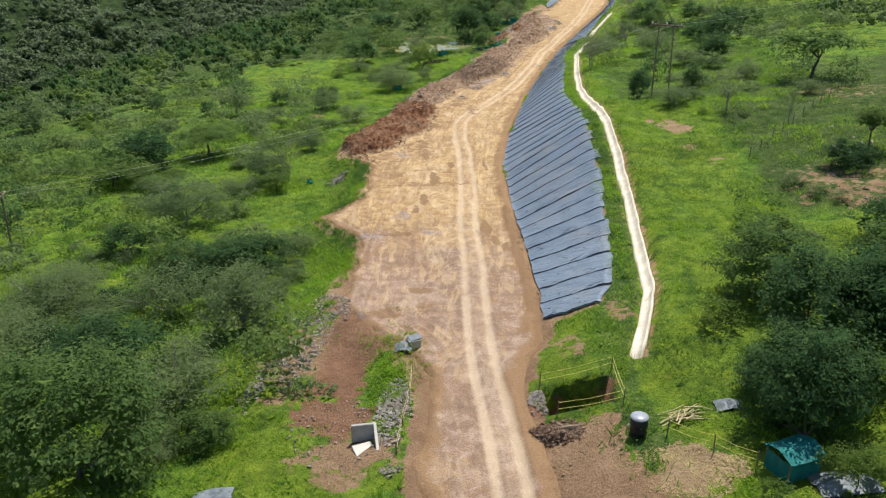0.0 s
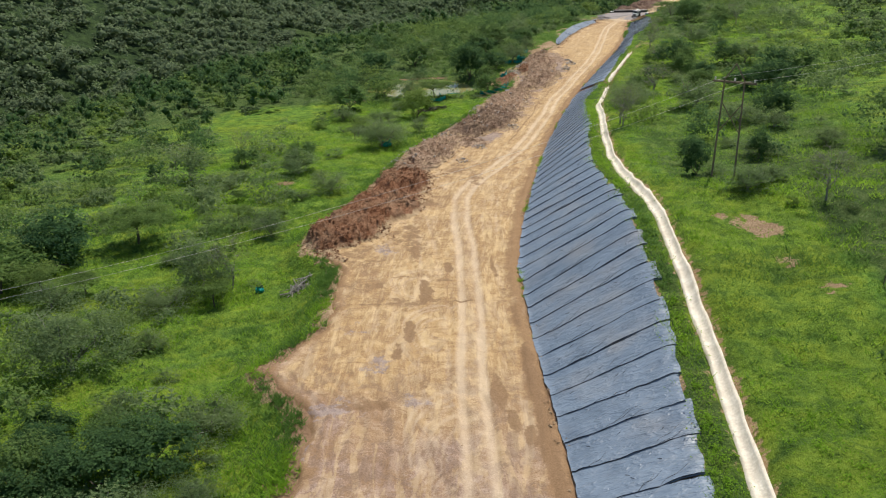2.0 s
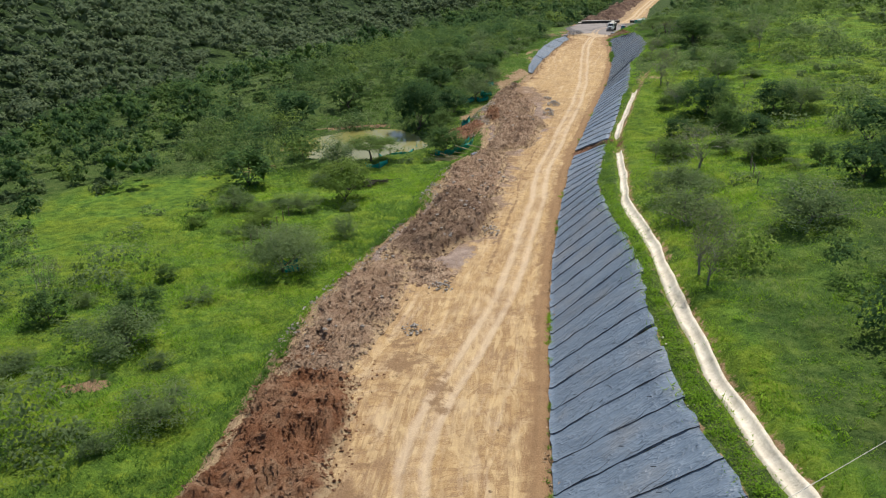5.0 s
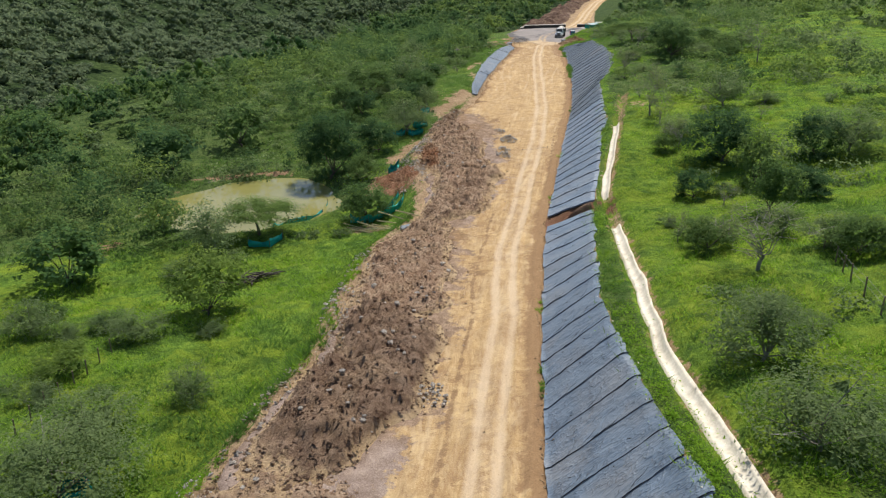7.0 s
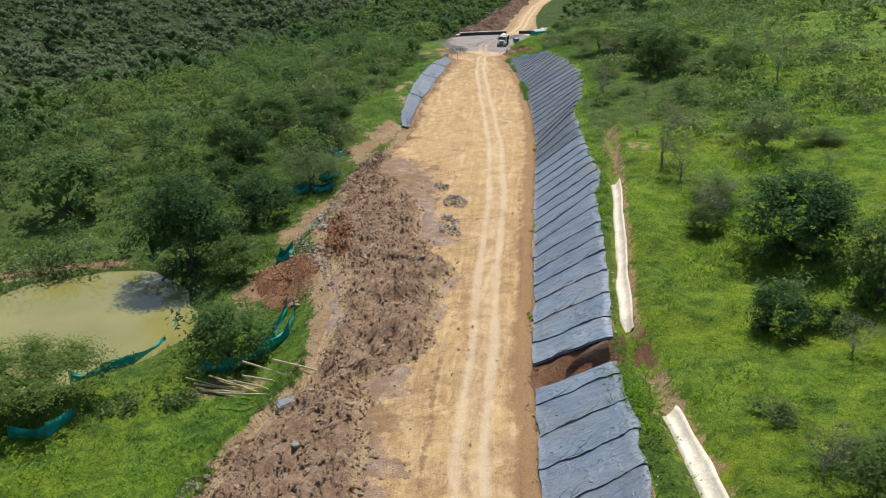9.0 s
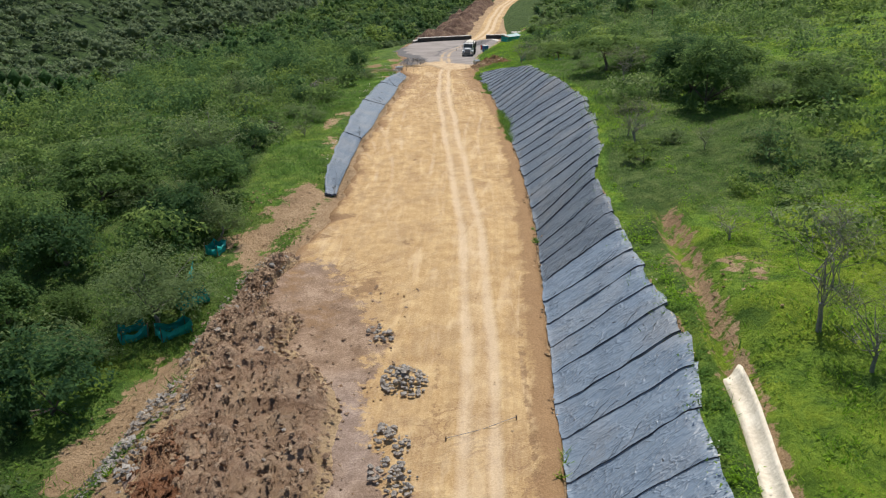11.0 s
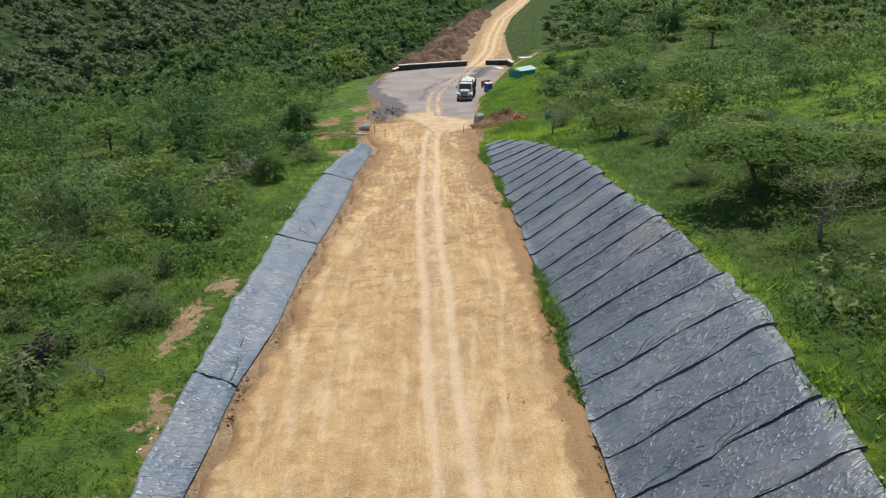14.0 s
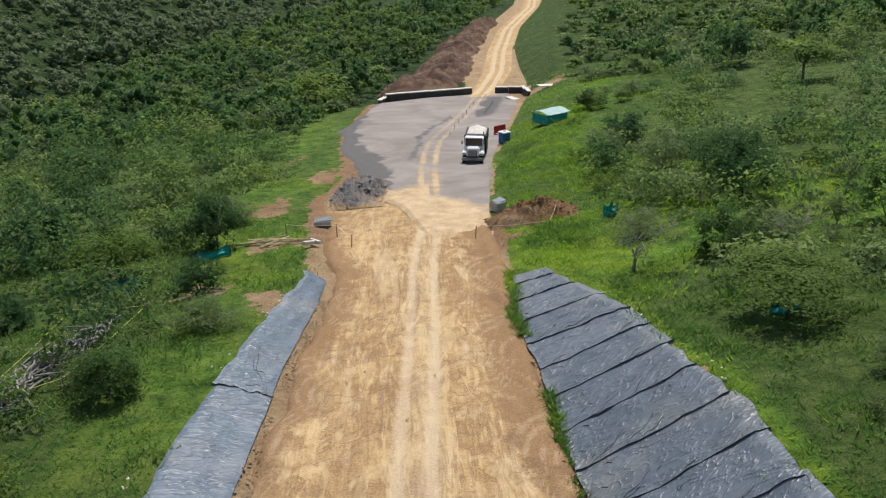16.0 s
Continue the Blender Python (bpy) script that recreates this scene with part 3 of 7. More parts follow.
def box(size, at=(0, 0, 0), rot=(0, 0, 0), bevel=0.02, bm=None, taper=1.0):
    """A bevelled box; taper narrows its top."""
    own = bmesh.new()
    bmesh.ops.create_cube(own, size=1)
    for v in own.verts:
        k = taper if v.co.z > 0 else 1.0
        v.co = Vector((v.co.x * size[0] * k, v.co.y * size[1] * k, v.co.z * size[2]))
    if bevel:
        bmesh.ops.bevel(own, geom=own.edges[:], offset=min(bevel, min(size) * 0.4), segments=1, affect="EDGES")
    own.transform(pose(*at, *rot))
    return join(bm, own)


def join(bm, own):
    if bm is None:
        return own
    tmp = bpy.data.meshes.new("tmp")
    own.to_mesh(tmp)
    own.free()
    bm.from_mesh(tmp)
    bpy.data.meshes.remove(tmp)
    return bm


def tube(points, radii, sides=6, bm=None):
    """A bent, tapered tube through the points."""
    own = bm or bmesh.new()
    rings = []
    pts = [Vector(p) for p in points]
    if not hasattr(radii, "__len__"):
        radii = [radii] * len(pts)
    for i, p in enumerate(pts):
        d = (pts[min(i + 1, len(pts) - 1)] - pts[max(i - 1, 0)]).normalized()
        a = d.orthogonal().normalized()
        b = d.cross(a)
        rings.append([own.verts.new(p + radii[i] * (math.cos(2 * math.pi * k / sides) * a + math.sin(2 * math.pi * k / sides) * b)) for k in range(sides)])
    for r0, r1 in zip(rings, rings[1:]):
        for k in range(sides):
            own.faces.new((r0[k], r0[(k + 1) % sides], r1[(k + 1) % sides], r1[k]))
    own.faces.new(rings[0][::-1])
    own.faces.new(rings[-1])
    return own


def lathe(profile, sides=20, bm=None):
    """A round body from (radius, height) pairs, closed at both ends."""
    own = bm or bmesh.new()
    rings = [[own.verts.new((r * math.cos(2 * math.pi * k / sides), r * math.sin(2 * math.pi * k / sides), z)) for k in range(sides)] for r, z in profile]
    for r0, r1 in zip(rings, rings[1:]):
        for k in range(sides):
            own.faces.new((r0[k], r0[(k + 1) % sides], r1[(k + 1) % sides], r1[k]))
    own.faces.new(rings[0][::-1])
    own.faces.new(rings[-1])
    return own


ICO = bmesh.new()
bmesh.ops.create_icosphere(ICO, subdivisions=1, radius=1)
ICO_V = np.array([v.co[:] for v in ICO.verts])
ICO_F = np.array([[v.index for v in f.verts] for f in ICO.faces])
ICO.free()


OCT_V = np.array([(1, 0, 0), (-1, 0, 0), (0, 1, 0), (0, -1, 0), (0, 0, 1), (0, 0, -1)], float)
OCT_F = np.array([(0, 2, 4), (2, 1, 4), (1, 3, 4), (3, 0, 4), (2, 0, 5), (1, 2, 5), (3, 1, 5), (0, 3, 5)])


def pebbles(centres, sizes, seed=0):
    """Small angular lumps of eight faces, joined."""
    g = np.random.RandomState(seed)
    n = len(centres)
    v = OCT_V[None] * (0.6 + 0.7 * g.rand(n, 6, 1)) + 0.25 * g.normal(size=(n, 6, 3))
    a = g.rand(n) * 6.283
    c, s = np.cos(a)[:, None], np.sin(a)[:, None]
    v = np.stack([v[..., 0] * c - v[..., 1] * s, v[..., 0] * s + v[..., 1] * c, v[..., 2] * 0.6], -1)
    v = v * np.asarray(sizes)[:, None, None] + np.asarray(centres)[:, None, :]
    return v.reshape(-1, 3), (OCT_F[None] + 6 * np.arange(n)[:, None, None]).reshape(-1, 3)


def stones(centres, sizes, seed=0, flat=0.7):
    """Angular stones joined into arrays of vertices and triangles."""
    g = np.random.RandomState(seed)
    n = len(centres)
    v = ICO_V[None] * (0.72 + 0.5 * g.rand(n, 12, 1)) * np.array([1, 1, flat]) * (0.75 + 0.5 * g.rand(n, 1, 3))
    a = g.rand(n) * 6.283
    c, s = np.cos(a)[:, None], np.sin(a)[:, None]
    v = np.stack([v[..., 0] * c - v[..., 1] * s, v[..., 0] * s + v[..., 1] * c, v[..., 2]], -1)
    v = v * np.asarray(sizes)[:, None, None] + np.asarray(centres)[:, None, :]
    f = ICO_F[None] + 12 * np.arange(n)[:, None, None]
    return v.reshape(-1, 3), f.reshape(-1, 3)


def leaf_sprays(centres, size, g, up=0.35, out=None, slim=0.55):
    """Small pointed leaf sprays, one triangle each, turned at random."""
    n = len(centres)
    nrm = g.normal(size=(n, 3))
    nrm[:, 2] = np.abs(nrm[:, 2]) + up
    if out is not None:
        nrm = nrm * 0.55 + out
    nrm /= np.linalg.norm(nrm, axis=1)[:, None]
    a = np.cross(nrm, g.normal(size=(n, 3)))
    a /= np.linalg.norm(a, axis=1)[:, None] + 1e-9
    b = np.cross(nrm, a)
    s = (size * (0.55 + 0.9 * g.rand(n)))[:, None]
    q = np.stack([centres - a * s, centres + a * s * 0.7 - b * s * slim, centres + a * s * 0.5 + b * s * slim], 1)
    return q.reshape(-1, 3), np.arange(3 * n).reshape(-1, 3)

# ---- ground ----
AXIS_Y = np.arange(-60, 601, 2.0)
AXIS_X = np.convolve(np.pad(EDGE_R(AXIS_Y), 6, "edge"), np.ones(13) / 13, "valid")


def axis(y):
    return np.interp(y, AXIS_Y, AXIS_X)


def spread(inner, growth, limit):
    out, s = [inner], 1.2
    while out[-1] < limit:
        s *= growth
        out.append(out[-1] + s)
    return np.array(out)


# patches of bare soil: x, y, half widths, amount, red share
BARE = [(-4.3, 43.5, 2.4, 8.5, 1.0, 0.9), (-2.8, 48, 3.0, 4, 1.0, 0.8), (-7.0, 46, 3.0, 7, 0.7, 0.3), (-3, 34, 4.0, 3.0, 0.75, 0.4), (-3.9, 39.5, 2.0, 4.5, 1.0, 0.9), (8.0, 34, 2.6, 3.0, 1.0, 0.35), (8.0, 30.5, 4.0, 4.0, 1.0, 0.45), (8.6, 38.3, 2.3, 1.7, 1.0, 1.0), (12.2, 30.6, 2.6, 2.6, 0.95, 0.0), (14, 38.5, 2.0, 1.5, 0.3, 0.4),
        (26.5, 84, 1.6, 3.6, 0.8, 0.2), (26.3, 77, 1.5, 2.2, 0.7, 0.2), (27, 73, 1.6, 2.0, 0.6, 0.2), (24.7, 86, 1.0, 1.5, 0.7, 0.2), (36, 64, 7, 8, 0.55, 0.3), (46, 91, 9, 8, 0.45, 0.2),
        (53.3, 219.5, 1.2, 5, 0.55, 0.4), (50.6, 214, 1.6, 5, 0.55, 0.25), (52, 212, 2.0, 3, 0.5, 0.1), (24.3, 217, 2.6, 7, 1.0, 0.1), (31.5, 236, 3.0, 5, 0.9, 0.15), (35.4, 242, 2.6, 7, 0.9, 0.1),
        (42.5, 268, 1.0, 5, 0.75, 0.05), (45, 273, 0.9, 3, 0.7, 0.05), (41, 259, 1.2, 5, 0.65, 0.05), (54.5, 313, 3.2, 2.2, 0.6, 0.1), (58, 309, 1.3, 3.0, 0.75, 0.1), (61, 331, 2.4, 4, 0.7, 0.5),
        (60, 320.5, 3.0, 2.2, 0.75, 0.1), (67.5, 341, 1.8, 5, 0.75, 0.25), (66.5, 352, 1.4, 7, 0.5, 0.7), (34.5, 182.6, 3.4, 2.0, 1.0, 1.0), (78.5, 319.5, 4.0, 3.0, 0.8, 0.7), (74.5, 318, 2.0, 4.0, 0.9, 0.7), (20, 206, 2.0, 8, 0.8, 0.4),
        (110, 390, 7, 6, 0.9, 0.3), (16, 190, 4, 2, 0.7, 0.1), (-4, 205, 1.6, 7, 0.85, 0.5), (5, 214.5, 8, 1.6, 0.8, 0.4), (-9, 193, 5, 3, 0.5, 0.6), (-14.4, 128.7, 2, 1.2, 0.8, 0.4), (9.0, 44, 1.4, 4.0, 0.5, 0.3), (12.6, 47, 1.2, 2.5, 0.55, 0.3)]


def soil_map(x, y):
    bare, red = np.zeros_like(x), np.zeros_like(x)
    for cx, cy, rx, ry, amount, share in BARE:
        k = axis(y) - axis(cy) if ry > 4 and abs(cx - axis(cy)) < 30 else 0
        q = np.hypot((x - k - cx) / rx, (y - cy) / ry) + 1.3 * (fbm(x, y, 2.6, 88) - 0.47) + 0.5 * (vnoise(x, y, 0.9, 89) - 0.5)
        f = amount * (1 - step(0.15, 1.4, q))
        red = np.where(f > bare, share, red)
        bare = np.maximum(bare, f)
    xr, xt, xl = EDGE_R(y), TOP_R(y), EDGE_L(y)
    n, r = xl - x, x - xr
    road = (n < 0.2) & (r < 0.2)
    bare = np.where(road, 1.0, bare)
    # soil showing along the edges of the earthworks and under the sheeting
    bare = np.maximum(bare, 0.72 * (1 - step(0.0, 2.2, n)) * (n > 0) * (0.4 + 0.9 * vnoise(x, y, 4, 71)))
    slope = (r >= 0) & (x < xt) & (y > 48) & (y < 307)
    bare = np.where(slope, 0.95, bare)
    # bank soil beside the ditch; the extra brown on its right paints a shaded edge
    dd = np.abs(x - DITCH(y))
    bare = np.maximum(bare, np.where(x > DITCH(y), 0.58, 0.4) * (1 - step(0.6, 1.25, dd)) * (y > 41) * (y < 224))
    cut = (1 - step(0, 3.0, np.abs(x - xl))) * ((y > 320) & (y < 395))
    bare = np.maximum(bare, cut * 0.35)
    red = np.where(cut > 0.3, 0.6, red)
    red = np.maximum(red, 0.5 * ((y < 80) & road))
    far_n, far_r = n + 46 * (fbm(x, y, 34, 23) - 0.47), x - xt + 40 * (fbm(x, y, 30, 24) - 0.47)
    lush = np.where(r > 0, 0.95 - 0.25 * step(14, 26, far_r), 0.25 + 0.6 * (1 - step(22, 70, far_n)))
    lush = np.where((r > 0) & (x - xt > 14) & (y > 120) & (y < 300), 0.8, lush)
    lush = np.where(n > 0, lush + (np.where(n > 8, 0.2, 0.42) - lush) * step(184, 204, y + 14 * (fbm(x, y, 12, 26) - 0.47)), lush)
    lush = np.where((r > 0) & (x > xt) & (x < DITCH(y) - 0.5) & (y < 222), 0.42, lush)
    deep = step(0, 1.5, x - xt) * (1 - step(15, 22, x - xt + 8 * (fbm(x, y, 7, 28) - 0.47))) * step(216, 228, y) * (1 - step(292, 312, y))
    deep = np.maximum(deep, 0.7 * step(1.5, 4, x - DITCH(y)) * (1 - step(22, 36, x - xt + 14 * (fbm(x, y, 9, 31) - 0.47))) * step(90, 100, y) * (1 - step(136, 146, y + 12 * (fbm(x, y, 7, 29) - 0.47))))
    lush = lush + (0.2 - lush) * deep
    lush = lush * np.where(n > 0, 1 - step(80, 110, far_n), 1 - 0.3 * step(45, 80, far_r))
    wave = 26 * (fbm(x, y, 16, 30) - 0.47)
    dry = step(11.5, 14.0, x - xt + 3 * (fbm(x, y, 5, 27) - 0.47)) * step(54, 66, y + wave) * (1 - step(100, 114, y + wave)) * (1 - step(38, 64, x - xt + 2 * wave))
    lush = lush + (0.12 - lush) * dry
    lush = np.where((r > 0) & (y > 318), np.where(y > 388, 0.07, 0.45 - 0.3 * step(4, 16, r - (xt - xr))), lush)
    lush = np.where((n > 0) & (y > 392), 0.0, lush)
    return np.stack([bare, red, lush], 1)


def build_ground():
    near = np.concatenate([np.arange(-62, -32, 2.0), np.arange(-32, -12, 0.8), np.arange(-12, 2, 0.6), np.arange(2, 14, 0.34), np.arange(14, 26, 0.8), np.arange(26, 62, 1.6)])
    u = np.concatenate([-spread(63, 1.14, 1900)[::-1], near, spread(62, 1.14, 1900)])
    v = np.concatenate([-spread(10, 1.2, 500)[::-1], np.arange(-9, 24, 1.5), np.arange(24, 34, 0.72), np.arange(34, 42, 0.25), np.arange(42, 330, 0.72), np.arange(330, 430, 1.0), spread(431, 1.06, 2600)])
    y, off = np.meshgrid(v, u, indexing="ij")
    x = axis(y) + off
    z = ground_z(x, y)
    # the road bed lies a little lower than the surface laid on it
    inside = step(0, 1.2, np.minimum(EDGE_R(y) - x, x - EDGE_L(y))) * (y > -5) * (1 - step(330, 336, y))
    z = z - 0.35 * inside
    me = np_mesh("ground", np.stack([x, y, z], -1), grid_faces(len(v), len(u)), M_GROUND, True)
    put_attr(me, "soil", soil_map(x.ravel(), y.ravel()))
    tagged(link("ground", me), "grassy hillside with bare soil patches", "ground", kind="structure")


build_ground()

# ---- earth road ----
RUTS = []
g = np.random.RandomState(11)
for k in range(46):
    y0 = g.uniform(35, 300)
    RUTS.append((y0, y0 + g.uniform(12, 45), g.uniform(0.06, 0.94), g.uniform(-0.12, 0.12), g.uniform(0.15, 0.45), g.uniform(0, 6.28), g.uniform(0.3, 1.0)))
# tracks that fan out over the wide part of the road
FAN = [(y0, y0 + g.uniform(18, 40), g.uniform(-8.5, 3.0), g.uniform(-3.2, 2.2), g.uniform(0.2, 0.5), g.uniform(0, 6.28)) for y0 in g.uniform(48, 118, 18)]
FAN += [(y0, y0 + g.uniform(15, 35), g.uniform(-8, 6.0), g.uniform(-2.2, 2.2), g.uniform(0.3, 0.55), g.uniform(0, 6.28)) for y0 in g.uniform(225, 300, 14)]
LOOPS = [(3.9, 63.5, 2.9, 6.4, 0.6), (4.2, 62.0, 2.4, 7.5, 0.5), (4.4, 56.5, 4.2, 4.2, 0.45), (1.5, 64.5, 3.2, 4.5, 0.35), (3.4, 79, 2.6, 4.8, 0.6), (2.0, 88, 2.2, 4.0, 0.6), (1.0, 100, 4.0, 6.0, 0.5), (46, 268, 4.5, 5, 0.5), (63, 284, 4.0, 6, 0.5), (5.5, 120, 3.0, 5.0, 0.5), (60.5, 296, 3.6, 5.0, 0.5), (69.5, 297, 3.0, 5.5, 0.5), (64, 306, 3.2, 4.5, 0.45), (72.5, 308, 2.6, 5.0, 0.5), (58.5, 288, 3.4, 4.0, 0.45), (67.5, 287, 2.6, 5.0, 0.5)]


def road_relief(x, y):
    """Height over the bed, worn share of the wheel tracks, and churned share."""
    d = x - TRACK(y)
    wob = 0.25 * (vnoise(y, 0 * y, 9, 3) - 0.5)
    worn = np.zeros_like(x)
    h = 0.10 * (fbm(x, y, 4, 21, 4) - 0.5) + 0.05 * (fbm(x, y, 0.9, 25, 2) - 0.5)
    for side in (-0.66, 0.66):
        e = np.abs(d + wob - side)
        w = (1 - step(0.06, 0.60, e)) * (0.55 + 0.7 * fbm(x, y, 2.6, 77, 3))
        worn = np.maximum(worn, w)
        h = h - 0.07 * (1 - step(0.12, 0.4, e)) + 0.04 * np.exp(-((e - 0.5) / 0.14) ** 2)
    worn = np.maximum(worn, 0.42 * (1 - step(0.5, 1.9, np.abs(d))))
    second = d + 2.6 + 0.9 * np.sin(y / 23.0)
    near = (y < 150) * 0.2 + 0.12
    for side in (-0.66, 0.66):
        worn = np.maximum(worn, near * (1 - step(0.15, 0.5, np.abs(second - side))))
    xl, xr = EDGE_L(y), EDGE_R(y)
    f = (x - xl) / np.maximum(xr - xl, 1)
    churn = np.zeros_like(x)
    for y0, y1, at, lean, amp, ph, depth in RUTS:
        s = (y - y0) / (y1 - y0)
        live = step(0, 0.12, s) * (1 - step(0.88, 1, s))
        w = np.maximum(xr - xl, 1)
        for gap in (-0.7, 0.7):
            e = np.abs((f - at - lean * s) * w - gap - amp * np.sin(y / 5 + ph))
            live = live * (1 - 0.5 * step(225, 240, y))
            k = live * (1 - step(0.12, 0.36, e)) * depth
            h = h - 0.07 * k + 0.045 * live * depth * np.exp(-((e - 0.42) / 0.12) ** 2)
            churn = np.maximum(churn, 0.5 * k)
    for y0, y1, at, drift, amt, ph in FAN:
        q = (y - y0) / (y1 - y0)
        live = step(0, 0.15, q) * (1 - step(0.8, 1, q))
        for gap in (-0.68, 0.68):
            e = np.abs(d - at - drift * q * q - 0.5 * np.sin(y / 9 + ph) - gap)
            k = live * (1 - step(0.1, 0.34, e)) * (0.4 + 0.9 * vnoise(x, y, 2.2, 79))
            worn = np.maximum(worn, amt * k)
            h = h - 0.05 * k * amt + 0.04 * live * amt * np.exp(-((e - 0.42) / 0.12) ** 2)
            churn = np.maximum(churn, 0.75 * live * amt * np.exp(-((e - 0.45) / 0.14) ** 2) * (vnoise(x, y, 1.6, 80) > 0.45))
    for cx, cy, rx, ry, amt in LOOPS:
        q = np.hypot((x - cx) / rx, (y - cy) / ry)
        ang = np.arctan2(y - cy, x - cx)
        for ring, at in ((1.0, 2.6), (0.86, 2.9), (0.66, 3.3), (0.5, 2.2)):
            e = np.abs(q - ring - 0.05 * np.sin(3 * ang)) * min(rx, ry) + 2 * (1 - step(-0.2, 0.3, np.cos(ang - at)))
            h = h - 0.05 * (1 - step(0.1, 0.32, e)) + 0.03 * np.exp(-((e - 0.4) / 0.12) ** 2)
            worn = np.maximum(worn, amt * (1 - step(0.03, 0.26, e)))
            churn = np.maximum(churn, 1.0 * amt * np.exp(-((e - 0.38) / 0.13) ** 2) * (vnoise(x, y, 1.1, 82) > 0.35))
    # graded windrows of loose earth along both edges
    for side, tall in ((xr - x, 0.16), (x - xl, np.where(y < 235, 0.04, 0.13))):
        h = h + tall * np.exp(-((side - 0.9) / 0.45) ** 2) * (0.3 + 1.1 * vnoise(x, y, 1.7, 31))
    return h, worn, churn


def build_road():
    v = np.arange(8, 336, 0.4)
    s = np.linspace(0, 1, 92)
    y, f = np.meshgrid(v, s, indexing="ij")
    wl = 0.9 * (fbm(v, v * 0, 2.5, 41) - 0.5)[:, None]
    wr = 0.5 * (fbm(v, v * 0, 2.0, 45) - 0.5)[:, None]
    xl = EDGE_L(y) - 0.5 + wl * 2
    xr = EDGE_R(y) + 0.35 + wr
    x = xl + (xr - xl) * f
    h, worn, churn = road_relief(x, y)
    rim = np.minimum(step(0, 0.7, xr - x), step(0.1, 1.7, x - xl + 1.1 * (fbm(x, y, 1.3, 47, 3) - 0.45)))
    near = np.maximum(1 - step(0.3, 2.8, xr - x), 1 - step(0.3, 3.0, x - xl))
    h = h + near * (0.22 * (fbm(x, y, 0.9, 33, 3) - 0.47) + 0.12 * (fbm(x, y, 2.4, 36, 2) - 0.4))
    z = ROAD_Z(y) + h * rim + 0.04 - 0.75 * (1 - rim) - DROP_L(y).clip(0, 3) * (1 - step(-0.9, 0.1, x - EDGE_L(y)))
    redness = 0.85 * (1 - step(52, 88, y + 10 * (fbm(x, y, 6, 37) - 0.47))) + 0.35 * (1 - step(1.0, 4, x - xl)) + 0.25 * (1 - step(0.4, 1.5, xr - x))
    damp = 0.55 * churn + 0.62 * (1 - step(0.3, 2.0, xr - x)) * (0.3 + 1.1 * fbm(x, y, 5, 97)) + 1.1 * np.exp(-(((x - 37.5) / 2.2) ** 2 + ((y - 239) / 0.9) ** 2)) + 0.35 * (1 - step(48, 56, y)) * step(2.0, 3.5, np.abs(x - TRACK(y)))
    d = x - TRACK(y)
    for at, a, b, amt in ((-2.3, 138, 192, 0.62), (2.5, 128, 182, 0.4), (-2.0, 205, 222, 0.5), (2.3, 196, 222, 0.6)):
        damp = np.maximum(damp, amt * np.exp(-((d - at + 0.5 * (fbm(x, y, 6, 98, 3) - 0.47)) / 0.32) ** 2) * step(a, a + 5, y) * (1 - step(b - 6, b, y)))
    loose = 1.7 * (fbm(x, y, 2.6, 91, 5) - 0.47)
    for cx, cy, rx, ry in ((47.5, 253, .45, .9), (49.3, 252.5, .4, 1.1), (8.5, 86, .8, 3), (39.2, 209, .8, 3), (1, 84, 3, 2), (-3, 95, 4, 4), (1.5, 101, 3.5, 6), (3.4, 113, 3, 7), (7, 128, 2, 8), (33.5, 230, 2.2, 5), (37, 226, 2.5, 3.5), (36, 235, 3, 1.5), (34, 222, 2, 4), (23, 181, 2.5, 4), (24, 172, 1.5, 4), (9, 122, 1.5, 5), (56, 286, 2.5, 4), (65.5, 288, 1.5, 6), (72.3, 313, 1.3, 7), (70.3, 304, 0.8, 5), (41.5, 232.5, 0.9, 1.3), (-2, 88, 3, 2.0), (-1, 68, 3, 2)):
        damp = np.maximum(damp, 0.6 * (1 - step(0.0, 1.6, np.hypot((x - cx) / rx, (y - cy) / ry) + loose)))
    # dark damp earth along the foot of the sheeting and churned brown patches near the start
    damp = np.maximum(damp, 0.95 * np.exp(-((xr - x - 1.25 - 0.9 * (fbm(y, 0 * y, 5, 99, 3) - 0.47)) / 0.5) ** 2) * step(47, 52, y) * (1 - step(72, 82, y)))
    for cx, cy, rx, ry, amt in ((6.4, 69, .55, 2.6, .95), (6.9, 65.6, .5, 1.8, .9), (7.6, 64, .6, 1.5, .8), (0.4, 54.6, 1.0, .7, .9), (-1.6, 50.6, 1.8, 1.6, .7), (0.9, 51.5, 1.0, 2, .6), (1.2, 79, .5, 3, .85), (0.4, 75.5, .45, 2, .8),
                            (4.5, 92, .5, 2.2, .9), (2.4, 86, .6, 4, .8), (3.0, 84.6, 1.0, .35, .9), (5.2, 84.4, .9, .3, .9), (4.0, 89, 1.3, .35, .8), (-1.0, 84, 2.6, .5, .7), (0.2, 90, 2.2, .5, .7), (1.8, 96, .8, 3.5, .7), (-3.8, 60.4, 1.6, .8, .9), (8.2, 92, .4, 4, .7), (8.8, 80, .35, 5, .6), (2.0, 70.5, .4, 2.5, .6)):
        damp = np.maximum(damp, amt * (1 - step(0.2, 1.5, np.hypot((x - cx) / rx, (y - cy) / ry) + 0.8 * loose)))
    z = z - 0.2 * step(318, 325, y)
    me = np_mesh("road", np.stack([x, y, z], -1), grid_faces(len(v), len(s)), M_ROAD, True)
    put_attr(me, "zone", np.stack([worn.ravel(), redness.ravel(), damp.ravel()], 1))
    broad = 1 + 0.6 * step(282, 296, y)
